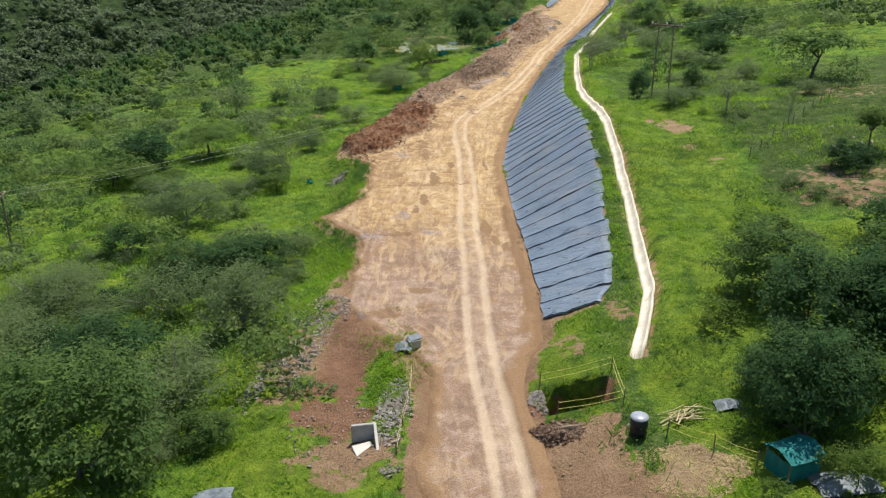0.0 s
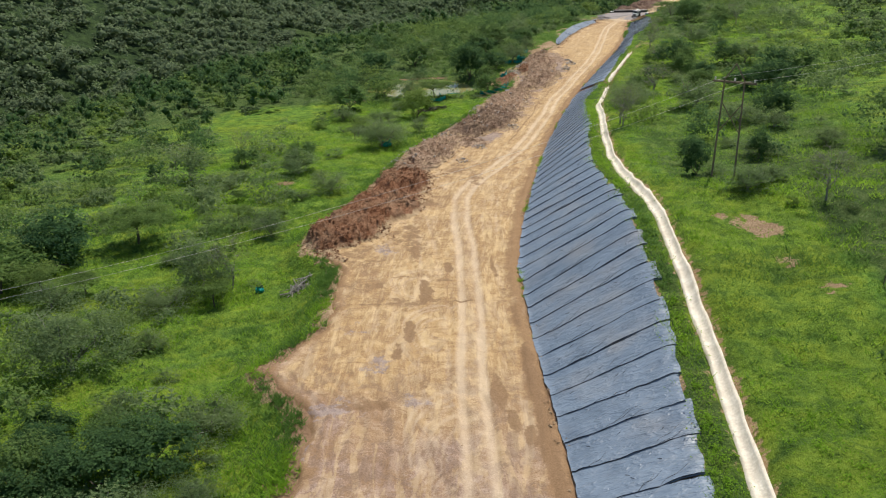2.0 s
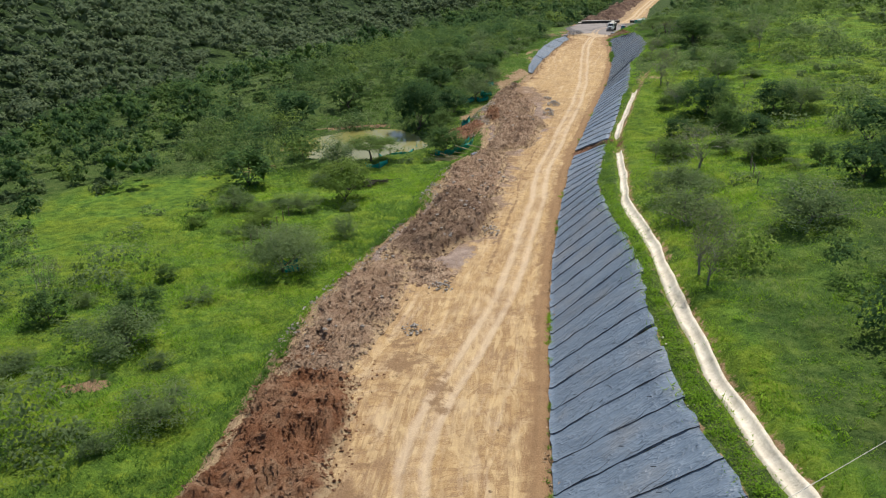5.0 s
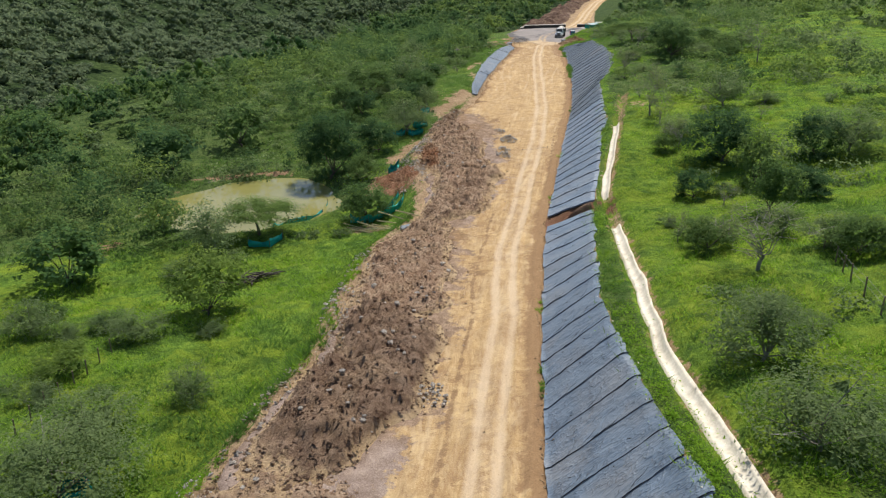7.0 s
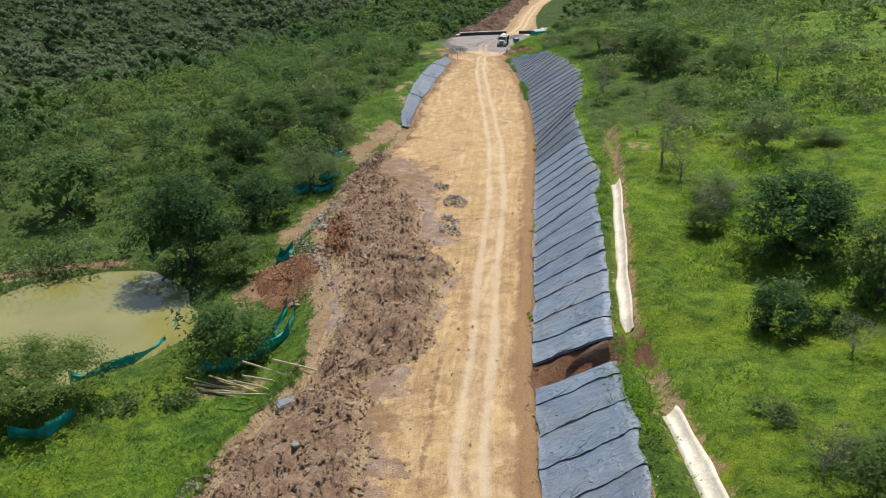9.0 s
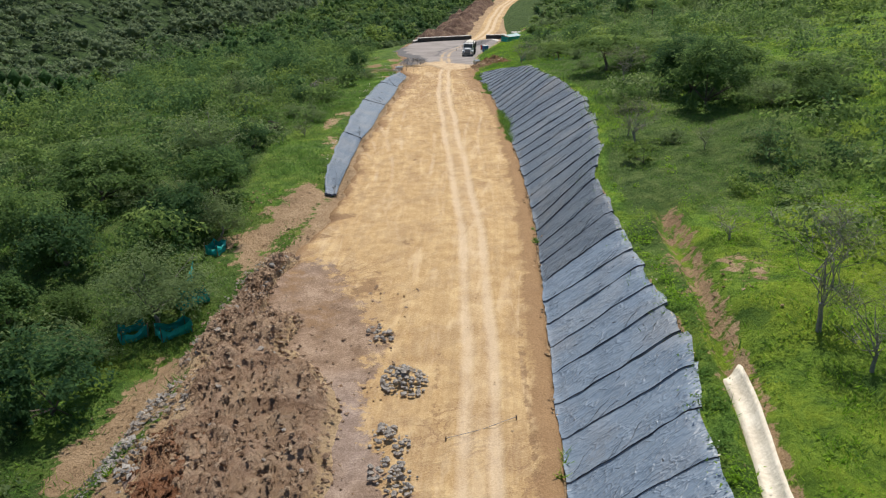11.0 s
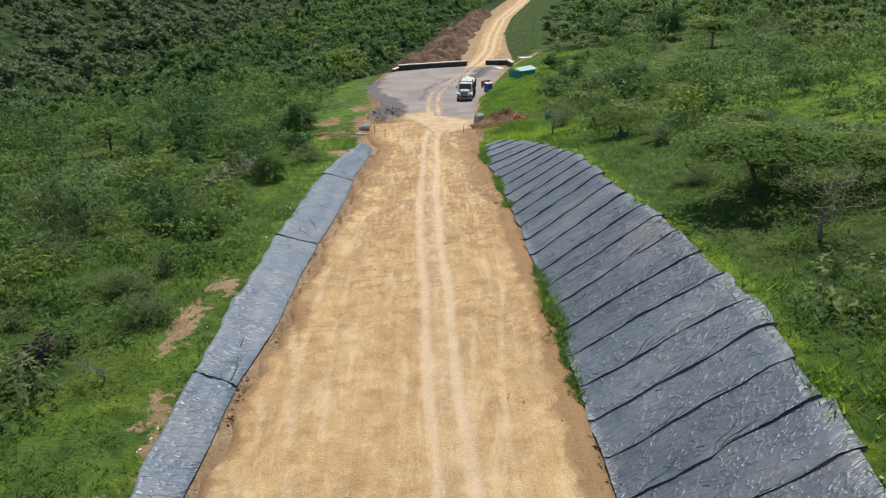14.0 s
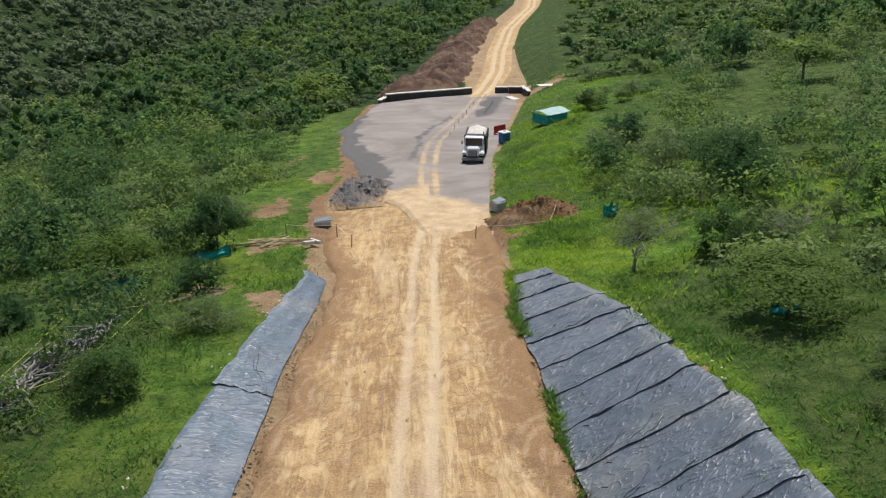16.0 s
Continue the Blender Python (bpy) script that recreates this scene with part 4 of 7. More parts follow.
    brink = np.maximum(1 - step(0.3, 3.2 * broad, xr - x), 0.9 * (1 - step(0.3, 3.5 * broad, x - xl)))
    put_attr(me, "way", np.stack([(x - EDGE_R(y)).ravel(), 1.06 * y.ravel(), brink.ravel()], 1))
    off = x - EDGE_L(y)
    reach = np.interp(y, [126, 136, 150, 165, 180, 190, 205, 222, 234], [3.5, 7.0, 9.6, 9.6, 8.8, 7.4, 10.2, 9.0, 3.0])
    spoil = (1 - step(-3.0, 1.8, off - reach + 6 * (fbm(x, y, 5, 92, 5) - 0.47))) * step(124, 132, y) * (1 - step(226, 236, y))
    mauve = step(0.42, 0.6, fbm(x, y, 6, 95, 3)) * step(134, 142, y)
    for cx, cy, rx, ry in ((-0.7, 73.6, 1.1, 1.4), (-2.7, 67.5, 1.5, 1.4), (-4.2, 62.7, 1.0, 1.8), (-4.6, 57, 1.2, 3), (-2.2, 80, 1.6, 2.0), (-4.4, 49.5, 1.6, 2.2), (1.2, 68, 1.0, 1.2), (-1.0, 96, 1.4, 2.0)):
        q = 0.62 * (1 - step(0.0, 1.7, np.hypot((x - cx) / rx, (y - cy) / ry) + 1.1 * loose))
        spoil, mauve = np.maximum(spoil, q), np.where(q > 0.1, 1.15, mauve)
    put_attr(me, "spoil", np.stack([spoil.ravel(), mauve.ravel(), 0 * mauve.ravel()], 1))
    work = np.interp(y, [0, 40, 60, 85, 130, 150, 195, 225, 272, 286, 312, 325], [0.3, 0.45, 0.7, 1.0, 1.0, 0.6, 0.6, 0.15, 0.15, 1.1, 1.25, 0.7])
    put_attr(me, "work", np.stack([work.ravel()] * 3, 1))
    tagged(link("road", me), "unpaved tan earth road under construction with wheel tracks", "road", kind="structure")
    # narrow dirt track going on beyond the paved pad
    v = np.arange(391, 590, 0.8)
    s = np.linspace(-1, 1, 16)
    y, f = np.meshgrid(v, s, indexing="ij")
    half = np.interp(v, [326, 370, 396, 420, 600], [1.25, 1.3, 2.4, 3.2, 3.2])[:, None]
    x = TRACK(y) + f * half
    z = np.where(y < 397, np.maximum(ROAD_Z(y), ground_z(x, y)), ground_z(x, y)) + 0.12 + 0.05 * (fbm(x, y, 2, 61) - 0.5) - 0.06 * (np.abs(np.abs(f * half) - 0.95) < 0.3)
    z = z - 0.18 * step(0.75, 1, np.abs(f))
    worn = 1 - step(0.3, 0.8, np.abs(np.abs(f * half) - 0.95))
    me = np_mesh("dirt_track", np.stack([x, y, z], -1), grid_faces(len(v), len(s)), M_ROAD, True)
    put_attr(me, "zone", np.stack([worn.ravel(), 0 * worn.ravel() + 0.1, 0 * worn.ravel()], 1))
    put_attr(me, "way", np.stack([f.ravel() * 2, 1.06 * y.ravel(), 0 * y.ravel()], 1))
    put_attr(me, "work", np.stack([0 * y.ravel() + 0.1] * 3, 1))
    put_attr(me, "spoil", np.stack([0 * y.ravel()] * 3, 1))
    tagged(link("dirt_track", me), "narrow pale dirt track with two wheel ruts", "dirt track", kind="structure")


build_road()


# ---- paved pad ----
def build_pad():
    n = 150
    t = np.linspace(0, 1, n)
    y0 = 317 + 80 * t
    s = np.linspace(0, 1, 100)
    left = np.interp(y0, [317, 328, 334, 339, 352, 366, 391, 397], [70.5, 71.0, 69.6, 69.8, 70.6, 73.0, 83.4, 101.0]) + 1.4 * (fbm(y0, 0 * y0, 4, 3) - 0.5)
    right = np.interp(y0, [317, 324, 343, 378, 385, 397], [75.0, 77.2, 84.8, 101.8, 105.0, 107.5])
    y = y0[:, None] + 0 * s[None]
    x = left[:, None] + (right - left)[:, None] * s[None]
    rim = np.minimum(np.minimum(s * 20, (1 - s) * 40)[None], np.minimum(t, 1 - t)[:, None] * 26)
    d = x - TRACK(y)
    rough = fbm(x, y, 3.2, 72) - 0.47
    z = ROAD_Z(y) + 0.08 + 0.03 * (fbm(x, y, 6, 71) - 0.5) - 0.22 * (1 - np.clip(rim, 0, 1))
    me = np_mesh("pavement", np.stack([x, y, z], -1), grid_faces(n, len(s)), M_PAVE, True)
    brink = np.where(d < 0, 334.5, np.interp(d, [0, 2, 5, 8], [331.0, 328.0, 322.5, 321.0]))
    dust = 1 - step(-3.5, 4.5, y - brink + 9 * rough)
    wheels = sum((1 - step(0.12, 0.55, np.abs(d - side + 0.3 * rough))) * np.interp(y, [335, 350, 380], [0.7, 0.45, 0.5]) for side in (-0.66, 0.66))
    dust = np.maximum(dust, np.clip(wheels, 0, 0.75) * (0.6 + 0.7 * vnoise(x, y, 3, 74)))
    dust = np.maximum(dust, np.interp(y, [335, 350], [0.4, 0.16]) * (1 - step(0.4, 2.6, np.abs(d))) + 0.5 * step(388, 395, y) * (np.abs(d) < 3))
    # dark loose gravel along the valley side and in the corner by the short wall
    inner = np.interp(y, [320, 334, 345, 360, 375, 391], [3.0, 3.4, 3.4, 2.6, 1.8, 0.8])
    dark = (1 - step(-1.2, 1.0, x - left[:, None] - inner + 5 * rough)) * step(326, 332, y + 6 * rough)
    dark = np.maximum(dark, 0.8 * step(0.8, 2.2, d + 4 * rough) * (1 - step(3.0, 6.0, d)) * step(366, 374, y) * (1 - step(388, 393, y)))
    dark = np.maximum(dark, 0.55 * np.exp(-((d + 1.9 + 3 * rough) / 0.7) ** 2) * step(340, 348, y) * (1 - step(372, 380, y)))
    put_attr(me, "dust", np.stack([dust.ravel(), dark.ravel(), 0 * dark.ravel()], 1))
    tagged(link("pavement", me), "grey compacted gravel pavement pad", "pavement", kind="structure")


build_pad()


# ---- pond ----
def build_pond():
    k = 72
    a = np.linspace(0, 2 * math.pi, k, endpoint=False)
    verts = [(5.4, 203.3, -17.1)] + [(5.4 + 12.5 * math.cos(a[i]), 203.3 + 11.2 * math.sin(a[i]), -17.1) for i in range(k)]
    faces = [(0, 1 + i, 1 + (i + 1) % k) for i in range(k)]
    tagged(link("pond_water", np_mesh("pond_water", verts, faces, M_WATER)), "muddy yellow-green pond water", "pond", kind="structure")


build_pond()


# ---- crown ditch ----
def build_ditch(y0, y1, label):
    v = np.arange(y0, y1, 0.35)
    off = np.array([-0.95, -0.80, -0.5, -0.25, 0.0, 0.25, 0.5, 0.80, 0.95])
    dep = np.array([-0.55, -0.05, -0.14, -0.22, -0.24, -0.22, -0.13, -0.03, -0.55])
    y = v[:, None] + 0 * off[None]
    wob = 0.3 * (fbm(v, 0 * v, 4.0, 51) - 0.5)[:, None]
    wide = 0.42 + 0.30 * (fbm(v[:, None] + 9 * np.sign(off), v[:, None] * 0, 2.6, 57, 4) - 0.45)
    lo, hi = ground_z(DITCH(v) - 1.0, v)[:, None], ground_z(DITCH(v) + 1.1, v)[:, None]
    base = lo + (hi - lo) * (0.5 + off[None] / 2.1)
    x = DITCH(y) + off[None] * wide + wob
    z = base + dep[None] + 0.06 * (fbm(x, y, 1.3, 53, 2) - 0.5) - 0.45 * (1 - step(0, 0.9, np.minimum(y - y0, y1 - y)))
    me = np_mesh("ditch_lining", np.stack([x, y, z], -1), grid_faces(len(v), len(off)), M_LINING, True)
    tagged(link("ditch_lining", me), label, "drainage ditch", "lined ditches", "structure")


build_ditch(41.2, 175.5, "long cream-white lined drainage ditch in grass")
build_ditch(184.3, 205.5, "short cream-white lined drainage ditch in grass")

# ---- plastic sheeting on the cut slopes ----
def lean_at(y):
    return float((EDGE_R(y + 6) - EDGE_R(y - 6)) / 12)


def slope_strip(parent, foot, head, base_z, material, y0, y1, seed, lift, folds):
    """One strip laid up the slope between two stations; its near edge is folded over the strip before."""
    g = np.random.RandomState(seed)
    ns, nv = (19, 34) if y1 - y0 < 8 else (60, 14)
    s, v = np.linspace(0, 1, ns), np.linspace(-0.03, 1.02 + g.uniform(-0.03, 0.05), nv)
    S, V = np.meshgrid(s, v, indexing="ij")
    yb = y0 + (y1 - y0) * S
    k = lean_at(0.5 * (y0 + y1)) + g.uniform(-0.04, 0.04)
    xb = foot(yb) + 0.45 * (fbm(yb, 0 * yb, 1.6, 84, 3) - 0.55) * (1 if lift > 0.15 else 0.4)
    yt = yb.copy()
    for _ in range(12):
        yt = yb - k * (head(yt) - xb)
    xt = head(yt) + 0.25 * (vnoise(yt, 0 * yt, 1.1, 83) - 0.5)
    seam = 0.46 * (fbm(V * 5, V * 0 + seed, 1.0, seed % 50, 4) - 0.47) * (1 - np.abs(2 * S - 1)) ** 0 * 1.0
    edge = np.exp(-S * ns / 2.1) + np.exp(-(1 - S) * ns / 2.1)
    x = xb + (xt - xb) * V
    y = yb + (yt - yb) * V + seam * edge
    z = base_z(x, y) + lift
    # folded hem at the near edge, tension creases and slack
    fold = 0.045 * np.exp(-(S / 0.045) ** 2) * (0.1 + 1.3 * vnoise(V * 11, V * 0, 1.0, seed % 90)) + 0.10 * np.exp(-((S - 0.12 - 0.08 * V) / 0.03) ** 2) * np.clip(vnoise(V * 5, V * 0, 1.0, seed % 70 + 3) - 0.45, 0, 1)
    crease = 0.10 * (fbm(S * 2.6 + V * 1.3, V * 1.0 - S * 0.9, 0.28, seed % 61, 4) - 0.45)
    slack = 0.10 * (vnoise(S * 1.2, V * 2.2, 0.6, seed % 43) - 0.5)
    z = z + fold + crease + slack * np.sin(np.pi * S)
    z = z - 0.10 * step(0.93, 1.0, V) - 0.06 * (1 - step(-0.03, 0.03, V))
    verts, faces = np.stack([x, y, z], -1).reshape(-1, 3), grid_faces(ns, nv)
    lip = verts[:nv] + np.array([0, -0.02, -0.08])
    j = np.arange(nv - 1)
    n0 = len(verts)
    faces = np.concatenate([faces, np.stack([j, n0 + j, n0 + j + 1, j + 1], 1)])
    me = np_mesh("sheet_strip", np.concatenate([verts, lip]), faces[:, ::-1], material, True)
    link("sheet_strip", me, parent)
    # the gathered hem along the seam, with slack folds and pegs running off it; their black also paints in the seam's
    # shadow
    top = verts[:nv] + np.array([0, 0.01, 0.03])
    ridges = [(top, 0.008 + 0.036 * vnoise(v * 17, 0 * v, 1.0, seed % 37) ** 2.2)]
    for _ in range(g.randint(2, 5)):
        a = g.randint(1, nv - 12)
        m = g.randint(6, 11)
        f = np.linspace(0, 1, m)
        drift = g.uniform(0.08, 0.4) * f ** g.uniform(0.6, 1.6) + 0.03 * np.sin(f * 9 + seed)
        i0 = np.clip(np.interp(drift, s, np.arange(ns)), 0, ns - 1.001)
        rows, cols = i0.astype(int), a + np.arange(m)
        w = (i0 - rows)[:, None]
        grid = verts.reshape(ns, nv, 3)
        ridges.append((grid[rows, cols] * (1 - w) + grid[rows + 1, cols] * w + np.array([0, 0, 0.012]), (0.008 + 0.014 * g.rand()) * np.sin(np.pi * np.clip(f, 0.04, 0.96))))
    for _ in range(g.randint(1, 5)):
        i, j, m = g.randint(2, ns - 3), g.randint(4, nv - 6), 3
        at, to = verts[i * nv + j], verts[(i + 1) * nv + j + g.randint(-1, 2)]
        ridges.append((np.linspace(at, at + (to - at) * min(1.0, 0.35 / max(np.linalg.norm(to - at), 0.1)), m) + np.array([0, 0, 0.02]), np.full(m, 0.014)))
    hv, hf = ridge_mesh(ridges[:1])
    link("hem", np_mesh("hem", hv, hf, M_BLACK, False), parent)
    folds.extend(ridges[1:])


def ridge_mesh(ridges):
    """Low three-sided ridges along lines of points."""
    hv, hf, base = [], [], 0
    for pts, wide in ridges:
        m = len(pts)
        tan = np.gradient(pts, axis=0)
        across = np.stack([-tan[:, 1], tan[:, 0], 0 * tan[:, 0]], 1)
        across = across / (np.linalg.norm(across, axis=1)[:, None] + 1e-6) * np.asarray(wide)[:, None]
        hv.append(np.concatenate([pts - across - [0, 0, 0.03], pts + np.asarray(wide)[:, None] * [0, 0, 0.6], pts + across - [0, 0, 0.03]]))
        k = np.arange(m - 1) + base
        hf += [np.stack([k, k + m, k + m + 1, k + 1], 1), np.stack([k + m, k + 2 * m, k + 2 * m + 1, k + m + 1], 1)]
        base += 3 * m
    return np.concatenate(hv), np.concatenate(hf)


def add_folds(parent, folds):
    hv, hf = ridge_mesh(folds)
    # folds of the same sheet, black so that crease shade is in the colour
    tagged(link("slack_folds", np_mesh("slack_folds", hv, hf, M_BLACK, False), parent, "thin slack folds in plastic with shade painted black"), kind="stuff")


def flat_ground(x, y):
    return ground_z(x, y, False)


def bank_z(x, y):
    """The low bank on the valley side, rising from the road edge."""
    a, b = EDGE_L(y), BANK_L(y)
    return ROAD_Z(y) + 0.75 * step(242.5, 248, y) * np.clip((a - x) / np.maximum(a - b, 0.3), 0, 1.05)


def stations(y0, y1, width, seed, jitter=0.25):
    g, out, y = np.random.RandomState(seed), [y0], y0
    while y < y1 - 1.0:
        k = lean_at(y)
        y = min(y + (width + g.uniform(-jitter, jitter)) / math.sqrt(1 + k * k), y1)
        out.append(y)
    return out


for first, last, label in ((49.0, 181.9, "long black plastic sheeting in strips on cut slope"), (184.6, 308.0, "black plastic sheeting in overlapping strips on cut slope")):
    cover = thing("slope_sheeting", label, "plastic sheeting", group="slope sheeting")
    st, folds = stations(first, last, 2.75, int(first)), []
    for i, (a, b) in enumerate(zip(st, st[1:])):
        slope_strip(cover, EDGE_R, TOP_R, flat_ground, M_SHEET_FAR if a > 222 else M_SHEET, a, b + 0.12, 100 + int(first) * 3 + i, 0.16, folds)
    add_folds(cover, folds)
cover = thing("slope_sheeting", "grey plastic sheeting on low roadside bank", "plastic sheeting", group="slope sheeting")
folds = []
for i, (a, b) in enumerate(zip([244, 262.5, 280, 297], [262.5, 280, 297, 311.5])):
    slope_strip(cover, EDGE_L, BANK_L, bank_z, M_SHEET_L, a, b + 0.15, 700 + i, 0.14, folds)
add_folds(cover, folds)


# ---- spoil heaps ----
LUMPS = {"red_heap": M_SPOIL_RED, "dark_brown_heap": M_SPOIL, "brown_heap": M_CLOD, "grey_gravel_heap": M_GRAVEL}

def heap(label, y0, y1, inner, outer, height, material, seed, stone_share=1.0, group="spoil heaps", stone_mat=None, thin=1.0):
    """A dumped mound between two offset lines from the road's left edge."""
    ob = thing("spoil_heap", label, "spoil heap", group=group)
    v = np.arange(y0, y1, 0.26)
    f = np.linspace(0, 1, 56)
    y, F = np.meshgrid(v, f, indexing="ij")
    x0, x1 = EDGE_L(y) + np.interp(y, *inner), EDGE_L(y) + np.interp(y, *outer)
    wob = 3.4 * (fbm(y, F * 2, 3.6, seed) - 0.5)
    x = x0 + (x1 - x0) * F + wob * (F * (1 - F) * 1.2 + 0.75 * F + 0.15)
    t = (y - y0) / (y1 - y0)
    q = (np.abs(2 * F - 1) ** 2.4 + np.abs(2 * t - 1) ** 4.0) ** 0.5
    prof = np.clip((1.05 - q) * 1.7 + 1.9 * (fbm(x, y, 3.2, seed + 1, 5) - 0.5), 0, 1) * step(0, 0.22, np.minimum(F, 1 - F)) * step(0, 0.03, np.minimum(t, 1 - t))
    toe = prof * thin
    prof = step(0.0, 1.0, prof)
    lump = 0.15 + 1.5 * np.clip(fbm(x, y, 3.6, seed + 3, 4) - 0.12, 0, 1)
    ridge = 1 - np.abs(2 * fbm(x + 0.4 * vnoise(x, y, 0.7, 3), y, 1.5, seed + 7, 3) / 0.875 - 1)
    z = np.minimum(ground_z(x, y, False), ROAD_Z(y) + 0.1) - 0.12 + 0.16 * step(0.0, 0.06, toe) + prof * height * lump + prof * (0.75 * height * (ridge - 0.6) + 0.36 * (fbm(x, y, 0.8, seed + 9, 2) - 0.38) + 0.30 * (vnoise(x, y, 0.5, seed + 12) - 0.5) + 0.3 * np.abs(vnoise(x, y, 1.1, seed + 15) - 0.5))
    # broken clods
    crumb = np.random.RandomState(seed + 40)
    z = z + prof * 0.11 * crumb.normal(size=z.shape) * (0.3 + 1.2 * vnoise(x, y, 1.3, seed + 17))
    x, y = x + 0.05 * prof * crumb.normal(size=z.shape), y + 0.06 * prof * crumb.normal(size=z.shape)
    me = np_mesh("mound", np.stack([x, y, z], -1), grid_faces(len(v), len(f)), material, True)
    put_attr(me, "toe", np.stack([toe.ravel()] * 3, 1))
    link("mound", me, ob)
    g = np.random.RandomState(seed)
    n = int(v.size * f.size * 0.65 * stone_share)
    i, j = g.randint(2, len(v) - 2, n), g.randint(1, len(f) - 1, n)
    keep = (prof[i, j] + 0.25 * g.rand(n) > 0.12) & (vnoise(x[i, j], y[i, j], 1.6, seed + 2) + 0.5 * g.rand(n) > 0.5)
    i, j = i[keep], j[keep]
    n = len(i)
    size = 0.035 + (0.13 if material is not M_HEAP_GRAVEL else 0.05) * g.rand(n) ** 2.6
    c = np.stack([x[i, j] + g.uniform(-.3, .3, n), y[i, j] + g.uniform(-.3, .3, n), z[i, j] + size * 0.3], 1)
    vs, fs = pebbles(c, size, seed)
    clod = link("rubble", np_mesh("rubble", vs, fs, LUMPS.get(material.name, material)), ob, "loose lumps and rubble")
    tagged(clod, kind="stuff")
    m = int(24 * stone_share)
    i, j = g.randint(2, len(v) - 2, m), g.randint(2, len(f) - 2, m)
    for a, b in zip(i, j):
        if prof[a, b] < 0.3:
            continue
        r = g.uniform(0.10, 0.24)
        vs, fs = stones(np.array([[0, 0, 0]]), [r], g.randint(9999))
        o = link("boulder", np_mesh("boulder", vs, fs, stone_mat or LUMPS.get(material.name, material)), ob)
        o.location = (x[a, b], y[a, b], z[a, b] + r * 0.25)
    return ob


heap("long mound of dark red dumped earth beside road", 93.5, 129, ([96, 100, 112, 127], [0, -1.2, -0.6, -0.3]), ([96, 101, 106, 116, 127], [3.5, 7.0, 8.8, 7.4, 6.4]), 1.15, M_HEAP_RED, 21, 1.8)
heap("low grey-brown spread of dumped earth and stones", 123, 149, ([125, 147], [-0.4, -0.2]), ([125, 136, 147], [5.6, 6.4, 7.0]), 0.6, M_HEAP, 31, 1.5, stone_mat=M_STONE, thin=0.9)
heap("tall dark brown mound of dumped earth", 146, 168, ([146, 166], [0.2, 0.6]), ([146, 154, 162, 168], [7.6, 9.6, 9.4, 7.6]), 1.25, M_HEAP_DARK, 41, 1.6, stone_mat=M_STONE, thin=1.0)
heap("flattened grey-brown spread of dumped earth and rubble", 165, 186, ([166, 182], [-0.1, 0.2]), ([165, 172, 180, 186], [9.2, 8.8, 7.6, 4.6]), 0.5, M_HEAP, 43, 1.6, stone_mat=M_STONE, thin=0.8)
heap("brown mound of dumped earth beside pond track", 184, 208, ([185, 203], [0.4, 0.8]), ([185, 193, 203], [5.5, 8.6, 9.2]), 0.9, M_HEAP, 51, 1.2, stone_mat=M_STONE, thin=0.8)
heap("red-brown mound of dumped earth and grey stones", 198, 224, ([200, 207, 219], [1.0, 1.6, -0.6]), ([200, 212, 217, 219.5], [8.8, 9.2, 7.0, 4.0]), 0.9, M_HEAP, 61, 1.5, stone_mat=M_STONE, thin=0.75)
heap("dark line of dumped earth along road edge", 219, 233, ([219, 233], [-1.6, -0.6]), ([219, 226, 233], [3.0, 1.6, 2.2]), 0.55, M_HEAP, 71, 1.6, stone_mat=M_STONE, thin=0.8)
heap("pile of dark grey gravel beside road", 329, 339, ([329, 339], [0.8, 0.2]), ([329, 334, 339], [5.2, 5.8, 3.6]), 0.35, M_HEAP_GRAVEL, 81, 1.0)


heap("low red earth patch dumped beside brown mound", 203, 214, ([203, 214], [0.4, 0.2]), ([203, 208, 214], [3.2, 4.0, 2.6]), 0.7, M_HEAP_RED, 91, 0.8)


def far_spoil():
    """The red-brown spoil bank beyond the wall at the far end of the pad."""
    ob = thing("spoil_heap", "high red-brown spoil bank beyond wall", "spoil heap", group="spoil heaps")
    v, f = np.linspace(0, 1, 190), np.linspace(0, 1, 60)
    T, F = np.meshgrid(v, f, indexing="ij")
    y = 396.5 + 4 * F * 0 + 105 * T
    x0 = np.interp(y, [396, 405, 430, 470, 502], [83, 86, 100, 121, 140])
    x1 = TRACK(y) - np.interp(y, [396, 410, 502], [3.0, 4.0, 4.0])
    x = x0 + (x1 - x0) * F + 1.5 * (fbm(y, F * 4, 6, 5) - 0.5)
    prof = np.clip(np.minimum(F, 1 - F) * 2.8 + 1.3 * (fbm(x, y, 8, 44) - 0.5), 0, 1) * step(0, 0.12, np.minimum(F, 1 - F)) * np.clip(np.minimum(T, 1 - T) * 10, 0, 1)
    z = ground_z(x, y, False) - 0.5 + prof * (0.5 + 3.2 * (0.4 + 0.9 * fbm(x, y, 9, 14)) + 3.0 * (fbm(x, y, 4, 17) - 0.5) + 1.5 * (fbm(x, y, 1.6, 18, 3) - 0.45))
    link("mound", np_mesh("mound", np.stack([x, y, z], -1), grid_faces(190, 60), M_SPOIL_FAR, False), ob)


far_spoil()


def stone_pile(at, radius, height, count, seed, label, mat=None):
    g = np.random.RandomState(seed)
    ob = thing("stone_pile", label, "stone pile", group="stone piles")
    z0 = float(ground_z(at[0], at[1], False))
    for _ in range(int(1.45 * count)):
        a, q = g.rand() * 6.283, g.rand() ** 0.7
        r = 0.055 + 0.11 * g.rand() ** 1.6
        vs, fs = stones(np.zeros((1, 3)), [r], g.randint(99999), 0.7)
        o = link("stone", np_mesh("stone", vs, fs, mat or M_STONE), ob)
        o.location = (at[0] + radius * q * math.cos(a), at[1] + radius * 1.3 * q * math.sin(a), z0 + 0.1 + height * (1 - q) * g.uniform(0.3, 1) + r * 0.3)


